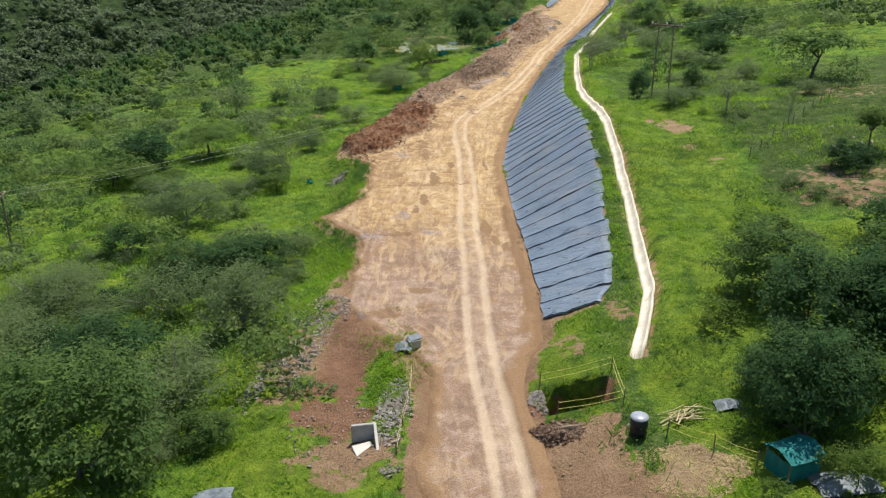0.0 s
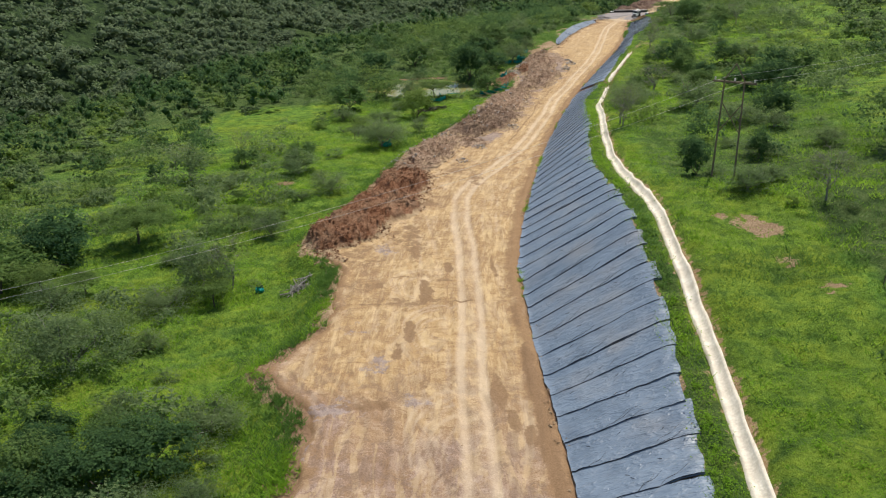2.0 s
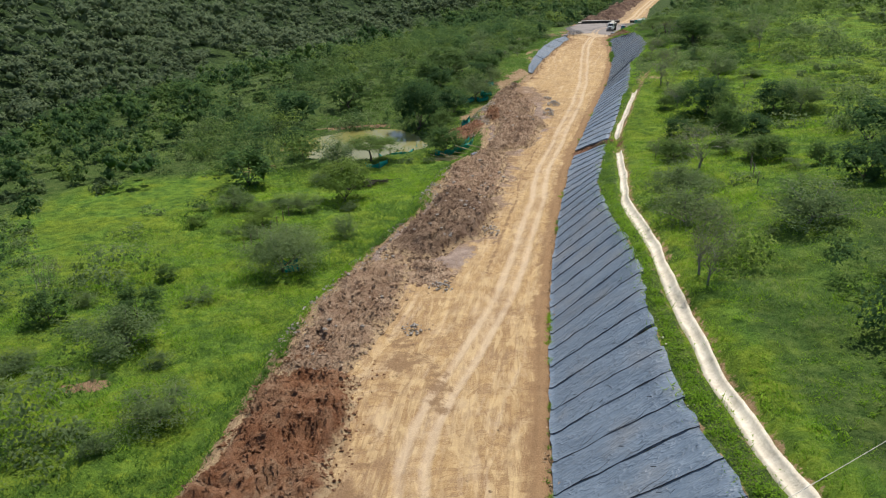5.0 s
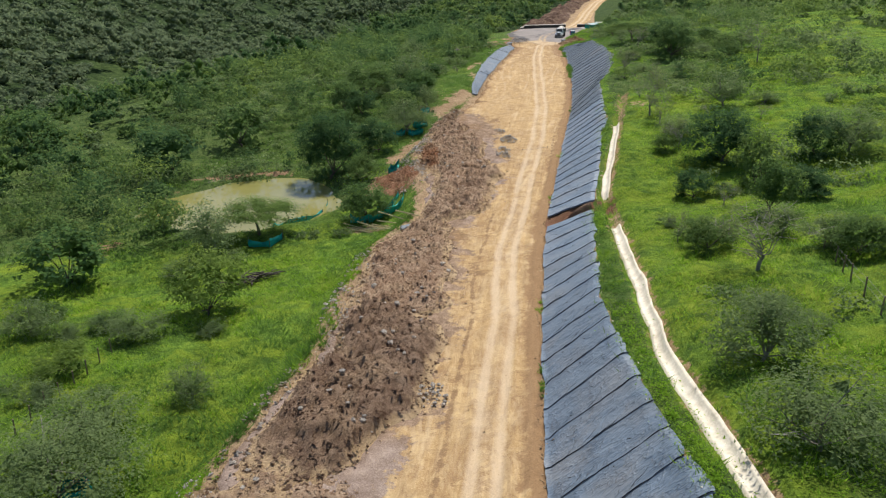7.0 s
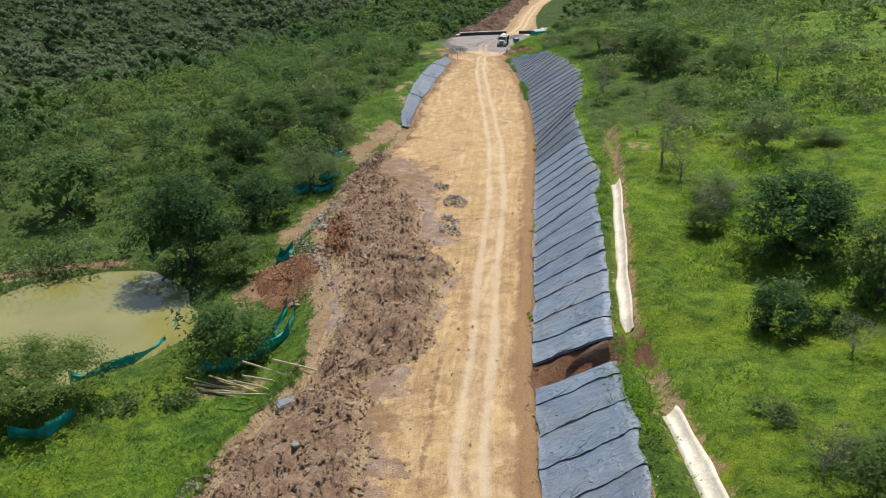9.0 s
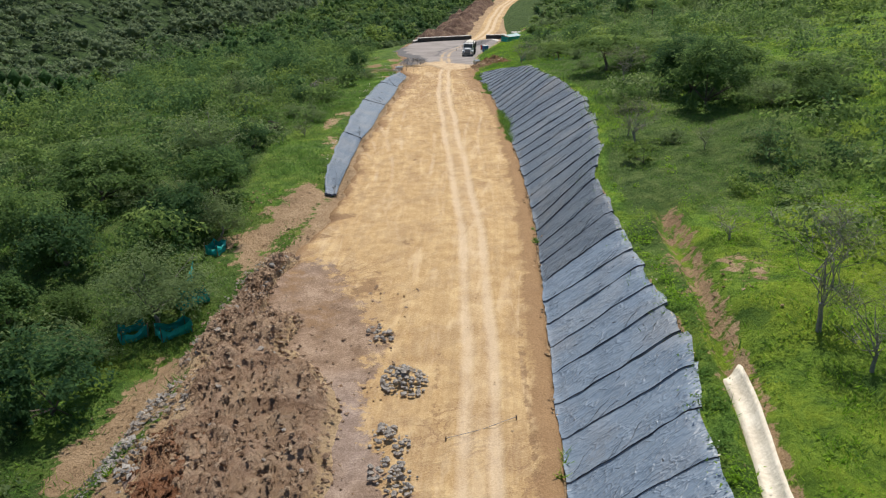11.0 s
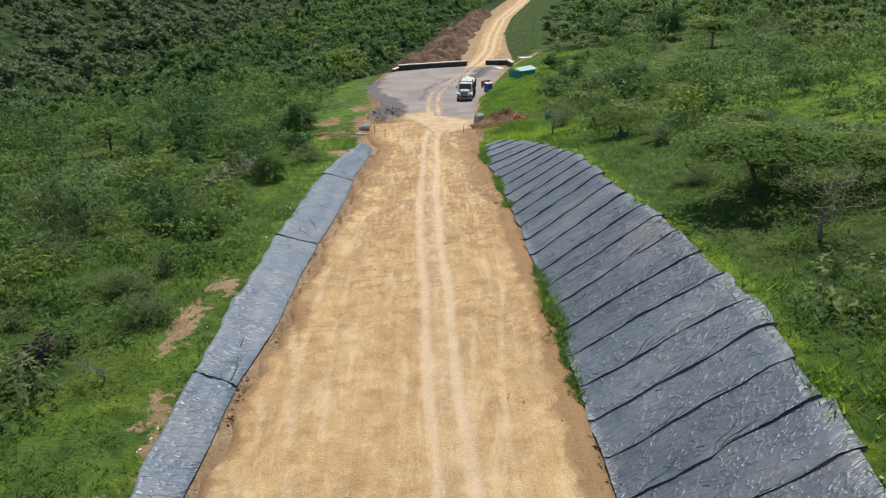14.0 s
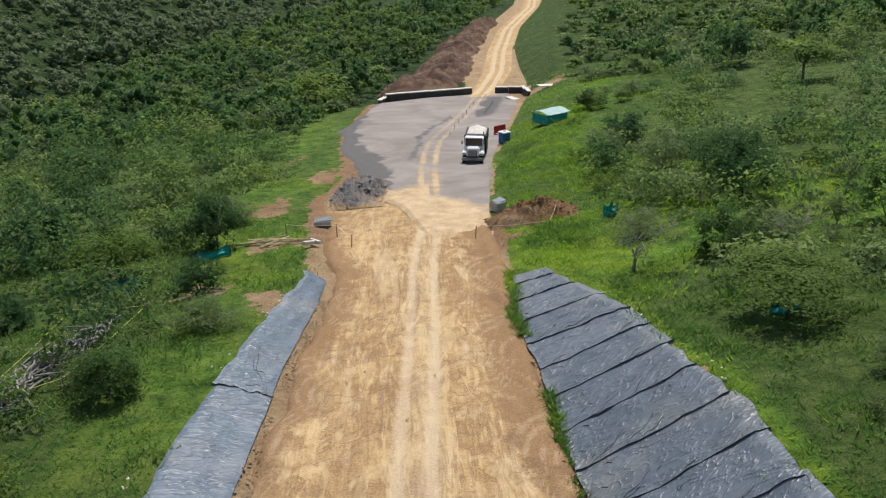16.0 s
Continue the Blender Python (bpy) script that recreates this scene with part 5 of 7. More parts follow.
for x, y, r, h, n, s in ((36.5, 214.3, 1.1, 0.7, 110, 1), (34.7, 209.8, 0.9, 0.3, 34, 2), (34.3, 207.3, 1.0, 0.4, 44, 3), (36.4, 219.4, 0.9, 0.2, 22, 4), (17.0, 153.9, 1.1, 0.35, 45, 5),
                         (18.5, 177.8, 0.9, 0.35, 34, 6), (20.1, 179.3, 0.9, 0.3, 30, 7), (36.0, 213.9, 0.9, 0.3, 0, 8), (9.5, 150.5, 1.0, 0.3, 34, 9), (10.8, 139.5, 1.0, 0.3, 30, 10), (8.0, 131, 0.8, 0.3, 24, 11)):
    if n:
        stone_pile((x, y), r, h, n, s, "heap of loose angular grey stones on earth")


def rubble_band(label, centres, sizes, seed, mat):
    vs, fs = pebbles(np.array(centres), sizes, seed)
    tagged(link("rubble", np_mesh("rubble", vs, fs, mat)), label, "rubble", "rubble", "stuff")


def band_points(n, pick, seed, lift=0.05, big=0.3):
    g = np.random.RandomState(seed)
    x, y = pick(g, n)
    drift = vnoise(x, y, 1.9, seed % 40) + 0.35 * g.rand(n) > 0.62
    x, y = x[drift], y[drift]
    n = len(x)
    s = 0.03 + 0.55 * big * g.rand(n) ** 2.4
    return np.stack([x, y, np.maximum(ground_z(x, y), np.where((x > EDGE_L(y)) & (x < EDGE_R(y)), ROAD_Z(y), -99)) + lift + s * 0.2], 1), s


def along(y0, y1, line_, a, b):
    def pick(g, n):
        y = g.uniform(y0, y1, n)
        return line_(y) + g.uniform(a, b, n), y
    return pick


def around(cx, cy, rx, ry):
    def pick(g, n):
        a, q = g.rand(n) * 6.283, np.sqrt(g.rand(n))
        return cx + rx * q * np.cos(a), cy + ry * q * np.sin(a)
    return pick


for label, n, pick, big, mat, lift in (
        ("broken grey stones along heap edge", 1900, along(128, 180, EDGE_L, -1.3, 2.4), 0.26, M_STONE, 0.12),
        ("broken grey stones along dumped earth", 2200, along(198, 233, EDGE_L, -2.4, 0.8), 0.3, M_STONE, 0.15),
        ("small stones along foot of sheeting", 3000, along(50, 307, EDGE_R, -0.7, 0.3), 0.2, M_EARTH, 0.05),
        ("pale stones along top of sheeting", 300, along(52, 304, TOP_R, -0.2, 0.45), 0.10, M_LINING, 0.1),
        ("small stones along roadside bank", 1300, along(244, 311, EDGE_L, -0.2, 0.7), 0.14, M_EARTH, 0.05),
        ("pale stones along bank top", 130, along(244, 311, BANK_L, -0.4, 0.1), 0.13, M_LINING, 0.75),
        ("grey broken rock beside road", 1500, along(39.5, 51, line((39, -9.0), (51, -6.0)), -1.5, 1.3), 0.2, M_STONE, 0.02),
        ("grey gravel spread beside road", 900, around(-6.0, 51.5, 2.0, 3.0), 0.14, M_STONE, 0.05),
        ("grey rock rubble around headwall", 1500, around(-1.1, 37.0, 1.0, 5.0), 0.24, M_STONE, 0.05),
        ("loose rubble beside pit", 240, around(7.8, 34.0, 2.2, 2.6), 0.16, M_EARTH, 0.05),
        ("grey gravel beside pit", 900, around(6.5, 37.9, 0.6, 1.7), 0.14, M_STONE, 0.04),
        ("loose clods on road surface", 1600, along(45, 315, TRACK, -9, 7), 0.08, M_EARTH, 0.04),
        ("loose lumps spilled from red heap", 300, along(97, 128, EDGE_L, 5.2, 7.6), 0.16, M_SPOIL_RED, 0.03),
        ("loose lumps spilled from brown heap", 1300, along(126, 188, EDGE_L, 0.5, 10), 0.17, M_CLOD, 0.03),
        ("loose lumps spilled over road edge", 1100, along(186, 226, EDGE_L, 0.5, 10), 0.17, M_CLOD, 0.03),
        ("loose tan stones on bare bank", 300, around(24.5, 216, 2.4, 7), 0.2, M_EARTH, 0.03),
        ("loose tan stones on bare slope", 220, around(34.5, 240, 3.0, 7), 0.2, M_EARTH, 0.03),
        ("grey gravel on red ramp", 260, around(-4.0, 37, 2.8, 3.4), 0.15, M_STONE, 0.05),
        ("dark rocks on dry hillside", 160, around(39, 68, 6, 9), 0.55, M_STONE, 0.0),
        ("pale rocks in trench", 120, around(50.5, 213, 2.0, 6), 0.16, M_EARTH, 0.04),
        ("rubble at soil mound", 600, around(79, 319.5, 3.0, 2.0), 0.2, M_SPOIL, 0.1)):
    c, s = band_points(n, pick, len(label) * 7 + n, lift, big)
    rubble_band(label, c, s, n, mat)

# ---- things along the works ----
def gz(x, y):
    return float(max(ground_z(x, y), ROAD_Z(y)) if EDGE_L(y) < x < EDGE_R(y) else ground_z(x, y))


def mound(name, label, at, rx, ry, h, mat, seed, group="spoil heaps"):
    """A single loose mound with clods."""
    ob = thing(name, label, "soil mound", group=group)
    a, r = np.linspace(0, 2 * math.pi, 41)[:-1], np.linspace(0.02, 1.12, 20)
    R, A = np.meshgrid(r, a, indexing="ij")
    W = 0.75 + 0.6 * fbm(at[0] + 2 * np.cos(A), at[1] + 2 * np.sin(A), 1.1, seed + 30)
    x, y = at[0] + rx * R * W * np.cos(A), at[1] + ry * R * W * np.sin(A)
    p = np.clip(1 - R, -0.2, 1)
    z = ground_z(x, y) + np.where(p > 0, h * (p * (2 - p)) * (0.6 + 0.8 * fbm(x, y, 1.6, seed)), p) + 1.1 * np.clip(p * 4, 0, 1) * (fbm(x, y, 0.9, seed + 2, 4) - 0.45)
    n = 40
    f = []
    for i in range(19):
        for j in range(n):
            f.append((i * n + j, i * n + (j + 1) % n, (i + 1) * n + (j + 1) % n, (i + 1) * n + j))
    link("mound", np_mesh("mound", np.stack([x, y, z], -1), np.array(f)[:, ::-1], mat, True), ob)
    g = np.random.RandomState(seed + 60)
    i, j = g.randint(0, 19, 1500), g.randint(0, n, 1500)
    size = 0.03 + 0.10 * g.rand(1500) ** 2.2
    c = np.stack([x[i, j], y[i, j], np.maximum(z[i, j], ground_z(x[i, j], y[i, j]) + 0.04)], 1) + g.uniform(-0.25, 0.25, (1500, 3)) * np.array([1, 1, 0.1])
    c[:, 2] = np.maximum(c[:, 2], np.where((c[:, 0] > EDGE_L(c[:, 1])) & (c[:, 0] < EDGE_R(c[:, 1])), ROAD_Z(c[:, 1]) + 0.05, -99))
    tagged(link("rubble", np_mesh("rubble", *pebbles(c, size, seed), mat), ob, "loose lumps of soil"), kind="stuff")
    return ob


mound("soil_mound", "orange-brown mound of dug soil by culvert", (79.0, 319.6), 3.4, 2.4, 1.0, M_DUG, 5)
mound("gravel_mound", "low mound of fine grey-brown gravel", (10.0, 143.3), 2.1, 3.6, 0.25, M_CLOD, 12)
mound("soil_mound", "low brown soil mound beside the pit", (7.0, 35.3), 1.2, 0.9, 0.35, M_SPOIL, 6)
mound("soil_mound", "red-brown dug soil beside pond track", (21.0, 204), 2.0, 5.0, 0.5, M_SPOIL_RED, 7)


def post(parent, x, y, h=1.1, r=0.04, mat=None, name="post"):
    z = gz(x, y)
    g = np.random.RandomState(int(abs(x * 31 + y * 17)) % 9999)
    top = (x + g.uniform(-.06, .06), y + g.uniform(-.06, .06), z + h)
    part(name, tube([(x, y, z - 0.15), top], [r, r * 0.85], 6), mat or M_WOOD, parent)
    return top


def tape_fence(label, points, h=1.0, rows=2, mat=None, closed=False, group="tape fences", wood=None):
    ob = thing("tape_fence", label, "tape fence", group=group)
    tops = [post(ob, x, y, h, 0.035, wood) for x, y in points]
    pairs = list(zip(tops, tops[1:])) + ([(tops[-1], tops[0])] if closed else [])
    for a, b in pairs:
        for k in range(rows):
            d = 0.08 + 0.38 * k
            mid = tuple((a[i] + b[i]) / 2 - (0.10 if i == 2 else 0) - (d if i == 2 else 0) for i in range(3))
            part("tape", tube([(a[0], a[1], a[2] - d), mid, (b[0], b[1], b[2] - d)], 0.013, 4), mat or M_TAPE, ob)
    return ob


tape_fence("yellow warning tape around open pit on wooden stakes", [(6.8, 39.9), (10.7, 40.2), (10.5, 36.6), (7.2, 36.7)], 0.9, 2)
tape_fence("yellow bamboo rail along broken road edge", [(-0.1, 42.2), (-0.3, 39.4), (-0.6, 36.6), (-0.9, 34.0)], 0.75, 2, M_BAMBOO)
tape_fence("yellow tape on stakes beside straw-covered yard", [(11.8, 33.4), (13.4, 31.6), (14.7, 30.0)], 1.0, 2)
tape_fence("yellow tape square around brushwood pile", [(45.2, 298.6), (47.9, 310.6), (51.9, 308.2), (48.6, 299.6)], 1.0, 1, None, True)
tape_fence("pale string fence around soil mound", [(73.6, 317.4), (77.9, 314.6), (80.8, 319.6)], 0.9, 1, M_LINING)
tape_fence("string line on stakes by timber frame", [(61.2, 322.6), (64.6, 321.4), (65.0, 318.4)], 0.9, 1, M_LINING)
tape_fence("thin string between short stakes across road edge", [(36.9, 209.2), (40.2, 209.8)], 0.25, 1, M_STEEL)


def stake_line(label, pts, h, name="fence_post", r=0.06, wire=True):
    ob = thing("wire_fence", label, "wire fence", group="wire fences")
    tops = [post(ob, x, y, h, r) for x, y in pts]
    if wire:
        for a, b in zip(tops, tops[1:]):
            for d in (0.1, 0.5):
                part("wire", tube([(a[0], a[1], a[2] - d), (b[0], b[1], b[2] - d)], 0.008, 3), M_STEEL, ob)


stake_line("wooden posts of wire fence on green hillside", [(40.8, 148.8), (41.5, 151.3), (42.5, 154.0), (43.6, 156.4), (44.6, 158.6), (45.4, 161.2)], 1.15)
stake_line("old wooden fence posts on dry pasture", [(29.8 + 1.75 * i, 72.3 + 1.95 * i) for i in range(14)], 0.95, r=0.04)
stake_line("short wooden stakes in tall grass", [(-7.2 + 0.55 * i, 158.2 + 1.35 * i) for i in range(8)], 1.1, wire=False)
stake_line("wooden fence posts beyond umbrella tree", [(77 + 0.9 * i, 266 + 1.8 * i) for i in range(7)], 1.15, r=0.04)
stake_line("short marker stakes beside track on pad", [(85.2 + 1.9 * i, 358.5 + 4.0 * i) for i in range(7)], 0.6, r=0.03, wire=False)
stake_line("short marker stakes across the track side", [(94.6 + 1.2 * i, 372.5 + 2.4 * i) for i in range(5)], 0.6, r=0.03, wire=False)


# ---- black tank, headwall, boxes near the start ----
def water_tank(x, y):
    ob = thing("water_tank", "black plastic water drum with grey lid", "water tank", (x, y, gz(x, y) - 0.03))
    ob.scale = (0.82, 0.82, 0.82)
    part("body", lathe([(0.44, 0), (0.50, 0.04), (0.50, 0.36), (0.515, 0.40), (0.50, 0.44), (0.50, 0.80), (0.515, 0.84), (0.50, 0.88), (0.50, 1.18), (0.46, 1.22)]), M_BLACK, ob, smooth=True)
    part("lid", lathe([(0.48, 1.222), (0.53, 1.23), (0.53, 1.29), (0.34, 1.36), (0.1, 1.40)]), M_LID, ob, "domed grey lid", True)
    part("tap", tube([(-0.49, 0.02, 0.75), (-0.62, 0.02, 0.75), (-0.64, 0.02, 0.68)], 0.03, 6), M_WHITE, ob)


water_tank(10.55, 33.8)


def headwall(x, y):
    ob = thing("culvert_headwall", "pale concrete culvert headwall with sloping wings", "culvert headwall", (x, y, gz(x, y) - 0.1), 8)
    part("back_wall", box((1.15, 0.16, 1.0), (0, 0.55, 0.5)), M_CONC, ob)
    bm = bmesh.new()
    for side in (0, 1):
        vs = [bm.verts.new(p) for p in ((side * 0.14, 0.55, 0), (side * 0.14, -0.85, 0), (side * 0.14, -0.85, 0.25), (side * 0.14, 0.55, 1.05))]
        bm.faces.new(vs if side else vs[::-1])
    bm.verts.ensure_lookup_table()
    for i in range(4):
        j = (i + 1) % 4
        bm.faces.new((bm.verts[i], bm.verts[j], bm.verts[4 + j], bm.verts[4 + i]))
    bm.normal_update()
    bm.transform(Matrix.Translation((0.52, 0, 0)))
    part("wing_wall", bm, M_CONC_PALE, ob, "pale sloping wing wall")
    part("apron", box((1.0, 1.3, 0.12), (0.0, -0.55, 0.08), (8, 0, 14)), M_CONC_PALE, ob, "pale sloping apron slab")


headwall(-2.5, 35.4)


def covered_box(x, y, turn, label, size=(0.95, 0.8, 0.75)):
    ob = thing("catch_basin", label, "catch basin", (x, y, gz(x, y) - 0.05), turn, "catch basins")
    w, d, h = size
    part("side", box((w, 0.12, h), (0, -d / 2 + 0.06, h / 2)), M_CONC, ob)
    part("side", box((w, 0.12, h), (0, d / 2 - 0.06, h / 2)), M_CONC, ob)
    part("side", box((0.12, d - 0.25, h), (-w / 2 + 0.06, 0, h / 2)), M_CONC, ob)
    part("side", box((0.12, d - 0.25, h), (w / 2 - 0.06, 0, h / 2)), M_CONC, ob)
    part("cover", box((w * 1.05, d * 0.9, 0.07), (0.08, 0.02, h + 0.06), (6, -5, 4)), M_TARP, ob, "dark tilted cover sheet")


covered_box(0.0, 45.6, 20, "grey concrete catch basin with tilted cover", (0.75, 0.65, 0.6))
covered_box(77.6, 323.4, 24, "grey concrete catch basin beside pavement pad", (0.95, 0.8, 0.75))
covered_box(64.2, 325.0, -12, "low grey concrete box in grass", (1.2, 0.8, 0.35))



def crumpled(name, label, cat, x, y, rx, ry, h, mat, seed):
    """A crumpled sheet of tarpaulin dropped on the ground."""
    n = 18
    u = np.linspace(-1, 1, n)
    U, V = np.meshgrid(u, u, indexing="ij")
    px, py = x + rx * U + 0.15 * (vnoise(U * 3, V * 3, 1, seed) - .5), y + ry * V
    pz = ground_z(px, py) + 0.04 + h * fbm(px, py, 0.7, seed, 3) * np.clip(1.4 - np.hypot(U, V), 0, 1)
    tagged(link(name, np_mesh(name, np.stack([px, py, pz], -1), grid_faces(n, n), mat)), label, cat)


crumpled("tarpaulin", "crumpled grey tarpaulin over catch basin side", "tarpaulin", -0.6, 45.4, 0.5, 0.6, 0.6, M_TARP, 3)
crumpled("tarpaulin", "crumpled grey plastic sheet in weeds", "tarpaulin", -9.2, 31.8, 0.9, 0.6, 0.6, M_TARP, 5)
crumpled("debris", "dark muddy debris slumped in gap between sheets", "debris", 35.3, 182.9, 1.1, 0.45, 0.3, M_SPOIL_FAR, 21)
crumpled("tarpaulin", "grey plastic scrap heap at wood edge", "tarpaulin", 15.4, 35.6, 0.6, 0.5, 0.6, M_TARP, 9)


def sticks(name, label, cat, pts, n, length, mat, seed, r=0.035, height=0.5, group="brushwood piles", spread=0.55):
    """A loose pile of sticks along a line."""
    g = np.random.RandomState(seed)
    ob = thing(name, label, cat, group=group)
    (x0, y0), (x1, y1) = pts
    for _ in range(n):
        t = g.rand()
        x, y = x0 + (x1 - x0) * t + g.normal() * 0.35, y0 + (y1 - y0) * t + g.normal() * 0.35
        a, l = math.atan2(y1 - y0, x1 - x0) + g.normal() * spread, length * g.uniform(0.5, 1.2)
        z = gz(x, y) + g.uniform(0.03, height)
        d = Vector((math.cos(a), math.sin(a), g.uniform(-0.2, 0.2))) * l / 2
        c = Vector((x, y, z))
        q = r * g.uniform(0.6, 1.5)
        part("stick", tube([c - d, c + Vector((g.normal() * .06, g.normal() * .06, g.uniform(0, .1))), c + d], [q, q * 0.9, q * 0.5], 5), mat, ob)


sticks("bamboo_pile", "loose pile of cut yellow bamboo canes", "bamboo pile", ((12.4, 34.6), (13.6, 35.2)), 22, 1.6, M_BAMBOO, 1, 0.03, 0.4)
sticks("brushwood_pile", "long pile of grey cut brushwood in grass", "brushwood", ((45.9, 298.9), (49.9, 307.8)), 150, 1.7, M_BARK_GREY, 2, 0.045, 0.7)
sticks("brushwood_pile", "dark heap of cut brushwood in grass", "brushwood", ((36.0, 267.0), (37.6, 268.0)), 45, 1.5, M_BARK, 3, 0.05, 0.6)
sticks("brushwood_pile", "dark row of cut brushwood under tree", "brushwood", ((3.2, 179.2), (7.8, 180.4)), 70, 1.5, M_BARK, 4, 0.05, 0.6)
sticks("brushwood_pile", "pale dead branches lying in tall grass", "brushwood", ((-8.4, 90.4), (-7.6, 92.6)), 40, 1.5, M_BARK_GREY, 6, 0.04, 0.5)
sticks("timber_pile", "fallen poles at edge of pond track", "timber", ((15.6, 190.2), (20.2, 187.4)), 14, 5.2, M_BAMBOO, 7, 0.05, 0.25, spread=0.06)
sticks("timber_pile", "wooden formwork beams beside concrete piece", "timber", ((58.8, 320.2), (61.6, 320.6)), 14, 2.8, M_BAMBOO, 8, 0.06, 0.3, spread=0.2)
sticks("fallen_log", "dark fallen log beside road", "log", ((7.0, 35.9), (7.9, 35.3)), 3, 1.5, M_WOOD, 9, 0.10, 0.15)


def white_cross(x, y):
    ob = thing("concrete_piece", "white T-shaped concrete piece on timber", "concrete piece", (x, y, gz(x, y) + 0.25), 35)
    part("stem", box((1.1, 0.22, 0.22), (0, 0, 0.1), (0, 12, 0)), M_CONC_PALE, ob)
    part("bar", box((0.22, 0.9, 0.24), (0.55, 0, 0.02), (0, 12, 0)), M_CONC_PALE, ob)


white_cross(62.3, 319.4)
covered_box(19.4, 183.6, 10, "pale concrete box end at pond track", (0.9, 0.6, 0.4))


# ---- teal netting ----
def net_line(label, pts, h, seed):
    """A strip of netting on stakes, sagging between them."""
    ob = thing("net_fence", label, "net fence", group="teal nets")
    for x, y in pts:
        post(ob, x, y, h + 0.15, 0.03, name="stake")
    for i, ((x0, y0), (x1, y1)) in enumerate(zip(pts, pts[1:])):
        n, m = 12, 6
        T, V = np.meshgrid(np.linspace(0, 1, n), np.linspace(0, 1, m), indexing="ij")
        nx, ny = (y1 - y0), -(x1 - x0)
        ln = math.hypot(nx, ny)
        b = 0.09 * np.sin(np.pi * T) * np.sin(np.pi * V) + 0.16 * (vnoise(T * 4, V * 3, 1, seed + i) - 0.5)
        x, y = x0 + (x1 - x0) * T + nx / ln * b, y0 + (y1 - y0) * T + ny / ln * b
        z = ground_z(x, y) + h * V * (1 - 0.30 * np.sin(np.pi * T) * V) * (0.75 + 0.5 * vnoise(T * 3, V, 1, seed + i + 9))
        me = np_mesh("net_panel", np.stack([x, y, z], -1), grid_faces(n, m), M_NET, False)
        link("net_panel", me, ob)


def ring(cx, cy, w, d, turn):
    a = radians(turn)
    return [(cx + math.cos(a) * u * w / 2 - math.sin(a) * v * d / 2, cy + math.sin(a) * u * w / 2 + math.cos(a) * v * d / 2) for u, v in ((-1, -1), (1, -1), (1, 1), (-1, 1), (-1, -1))]


net_line("teal netting fence along pond shore", [(7.3, 195.2), (9.0, 196.4), (10.8, 197.4), (12.6, 200.2), (13.2, 203.0)], 0.9, 1)
net_line("teal netting curved beside pond track", [(15.0, 192.6), (16.8, 192.4), (18.8, 193.4), (20.4, 195.0), (21.0, 197.2)], 1.0, 20)
net_line("teal netting beside wood edge", [(26.6, 229.4), (27.3, 231.0), (27.8, 233.6)], 1.0, 30)
net_line("teal netting half hidden under tree", [(5.2, 188.6), (7.2, 188.0), (8.4, 189.6)], 0.8, 35)
net_line("square teal net guard around young tree", ring(26.4, 226.1, 1.7, 1.1, 20), 0.75, 40)
net_line("square teal net guard in weeds", ring(27.5, 229.4, 1.8, 1.0, 15), 0.65, 50)
net_line("teal net guard at tree foot", ring(24.2, 226.9, 1.4, 1.2, 10), 0.7, 60)
net_line("teal net guard beside bare bank", ring(29.3, 236.6, 1.3, 0.9, 60), 0.7, 70)
net_line("small teal net guard in grass", ring(-2.0, 150.4, 1.3, 1.0, 10), 0.8, 80)
net_line("small teal net scrap in grass", ring(-11.2, 91.8, 0.5, 0.4, 30), 0.5, 90)
net_line("teal net guard under bushy tree", ring(50.2, 316.4, 1.9, 1.0, 10), 0.6, 100)
net_line("teal net guard under dark tree", ring(56.0, 319.0, 1.9, 0.9, 10), 0.6, 110)
net_line("small teal net guard on green slope", ring(82.8, 315.2, 0.7, 0.6, 10), 0.8, 120)
net_line("teal net guard in scrub", ring(78.6, 291.8, 0.9, 0.8, 10), 0.45, 130)
net_line("teal net guard below bare track", ring(21.3, 208.8, 1.2, 1.0, 70), 0.8, 150)
net_line("teal net beside spoil heap", [(20.6, 198.6), (19.6, 195.8), (17.8, 194.2)], 0.9, 140)


def shelter(x, y, turn, label, size, mat_side, mat_roof):
    """A light open shelter: four poles, a sagging sheet roof and hung net sides."""
    w, d, h = size
    ob = thing("shelter", label, "shelter", (x, y, gz(x, y) - 0.05), turn, "shelters")
    for sx in (-1, 1):
        for sy in (-1, 1):
            part("pole", tube([(sx * w / 2, sy * d / 2, -0.3), (sx * w / 2, sy * d / 2, h)], 0.045, 6), M_WOOD, ob)
    n = 14
    U, V = np.meshgrid(np.linspace(-1, 1, n), np.linspace(-1, 1, n), indexing="ij")
    Z = h + 0.30 * (1 - np.abs(V)) - 0.10 * np.cos(U * 1.5) + 0.06 * (vnoise(U * 3, V * 3, 0.8, 3) - 0.5)
    roof = np.stack([U * w * 0.57, V * d * 0.6, Z + 0.05], -1)
    link("roof", np_mesh("roof", roof, grid_faces(n, n), mat_roof, True), ob)
    for k in range(4):
        a = k * math.pi / 2
        l, off = (w, d / 2) if k % 2 == 0 else (d, w / 2)
        if k == 2:
            continue
        T, V2 = np.meshgrid(np.linspace(-1, 1, 12), np.linspace(0, 1, 6), indexing="ij")
        px, py = T * l * 0.5, -off - 0.02 + 0.08 * (vnoise(T * 4, V2 * 2, 1, k) - 0.5)
        X, Y = px * math.cos(a) - py * math.sin(a), px * math.sin(a) + py * math.cos(a)
        link("side_net", np_mesh("side_net", np.stack([X, Y, V2 * (h - 0.1)], -1), grid_faces(12, 6), mat_side, True), ob)


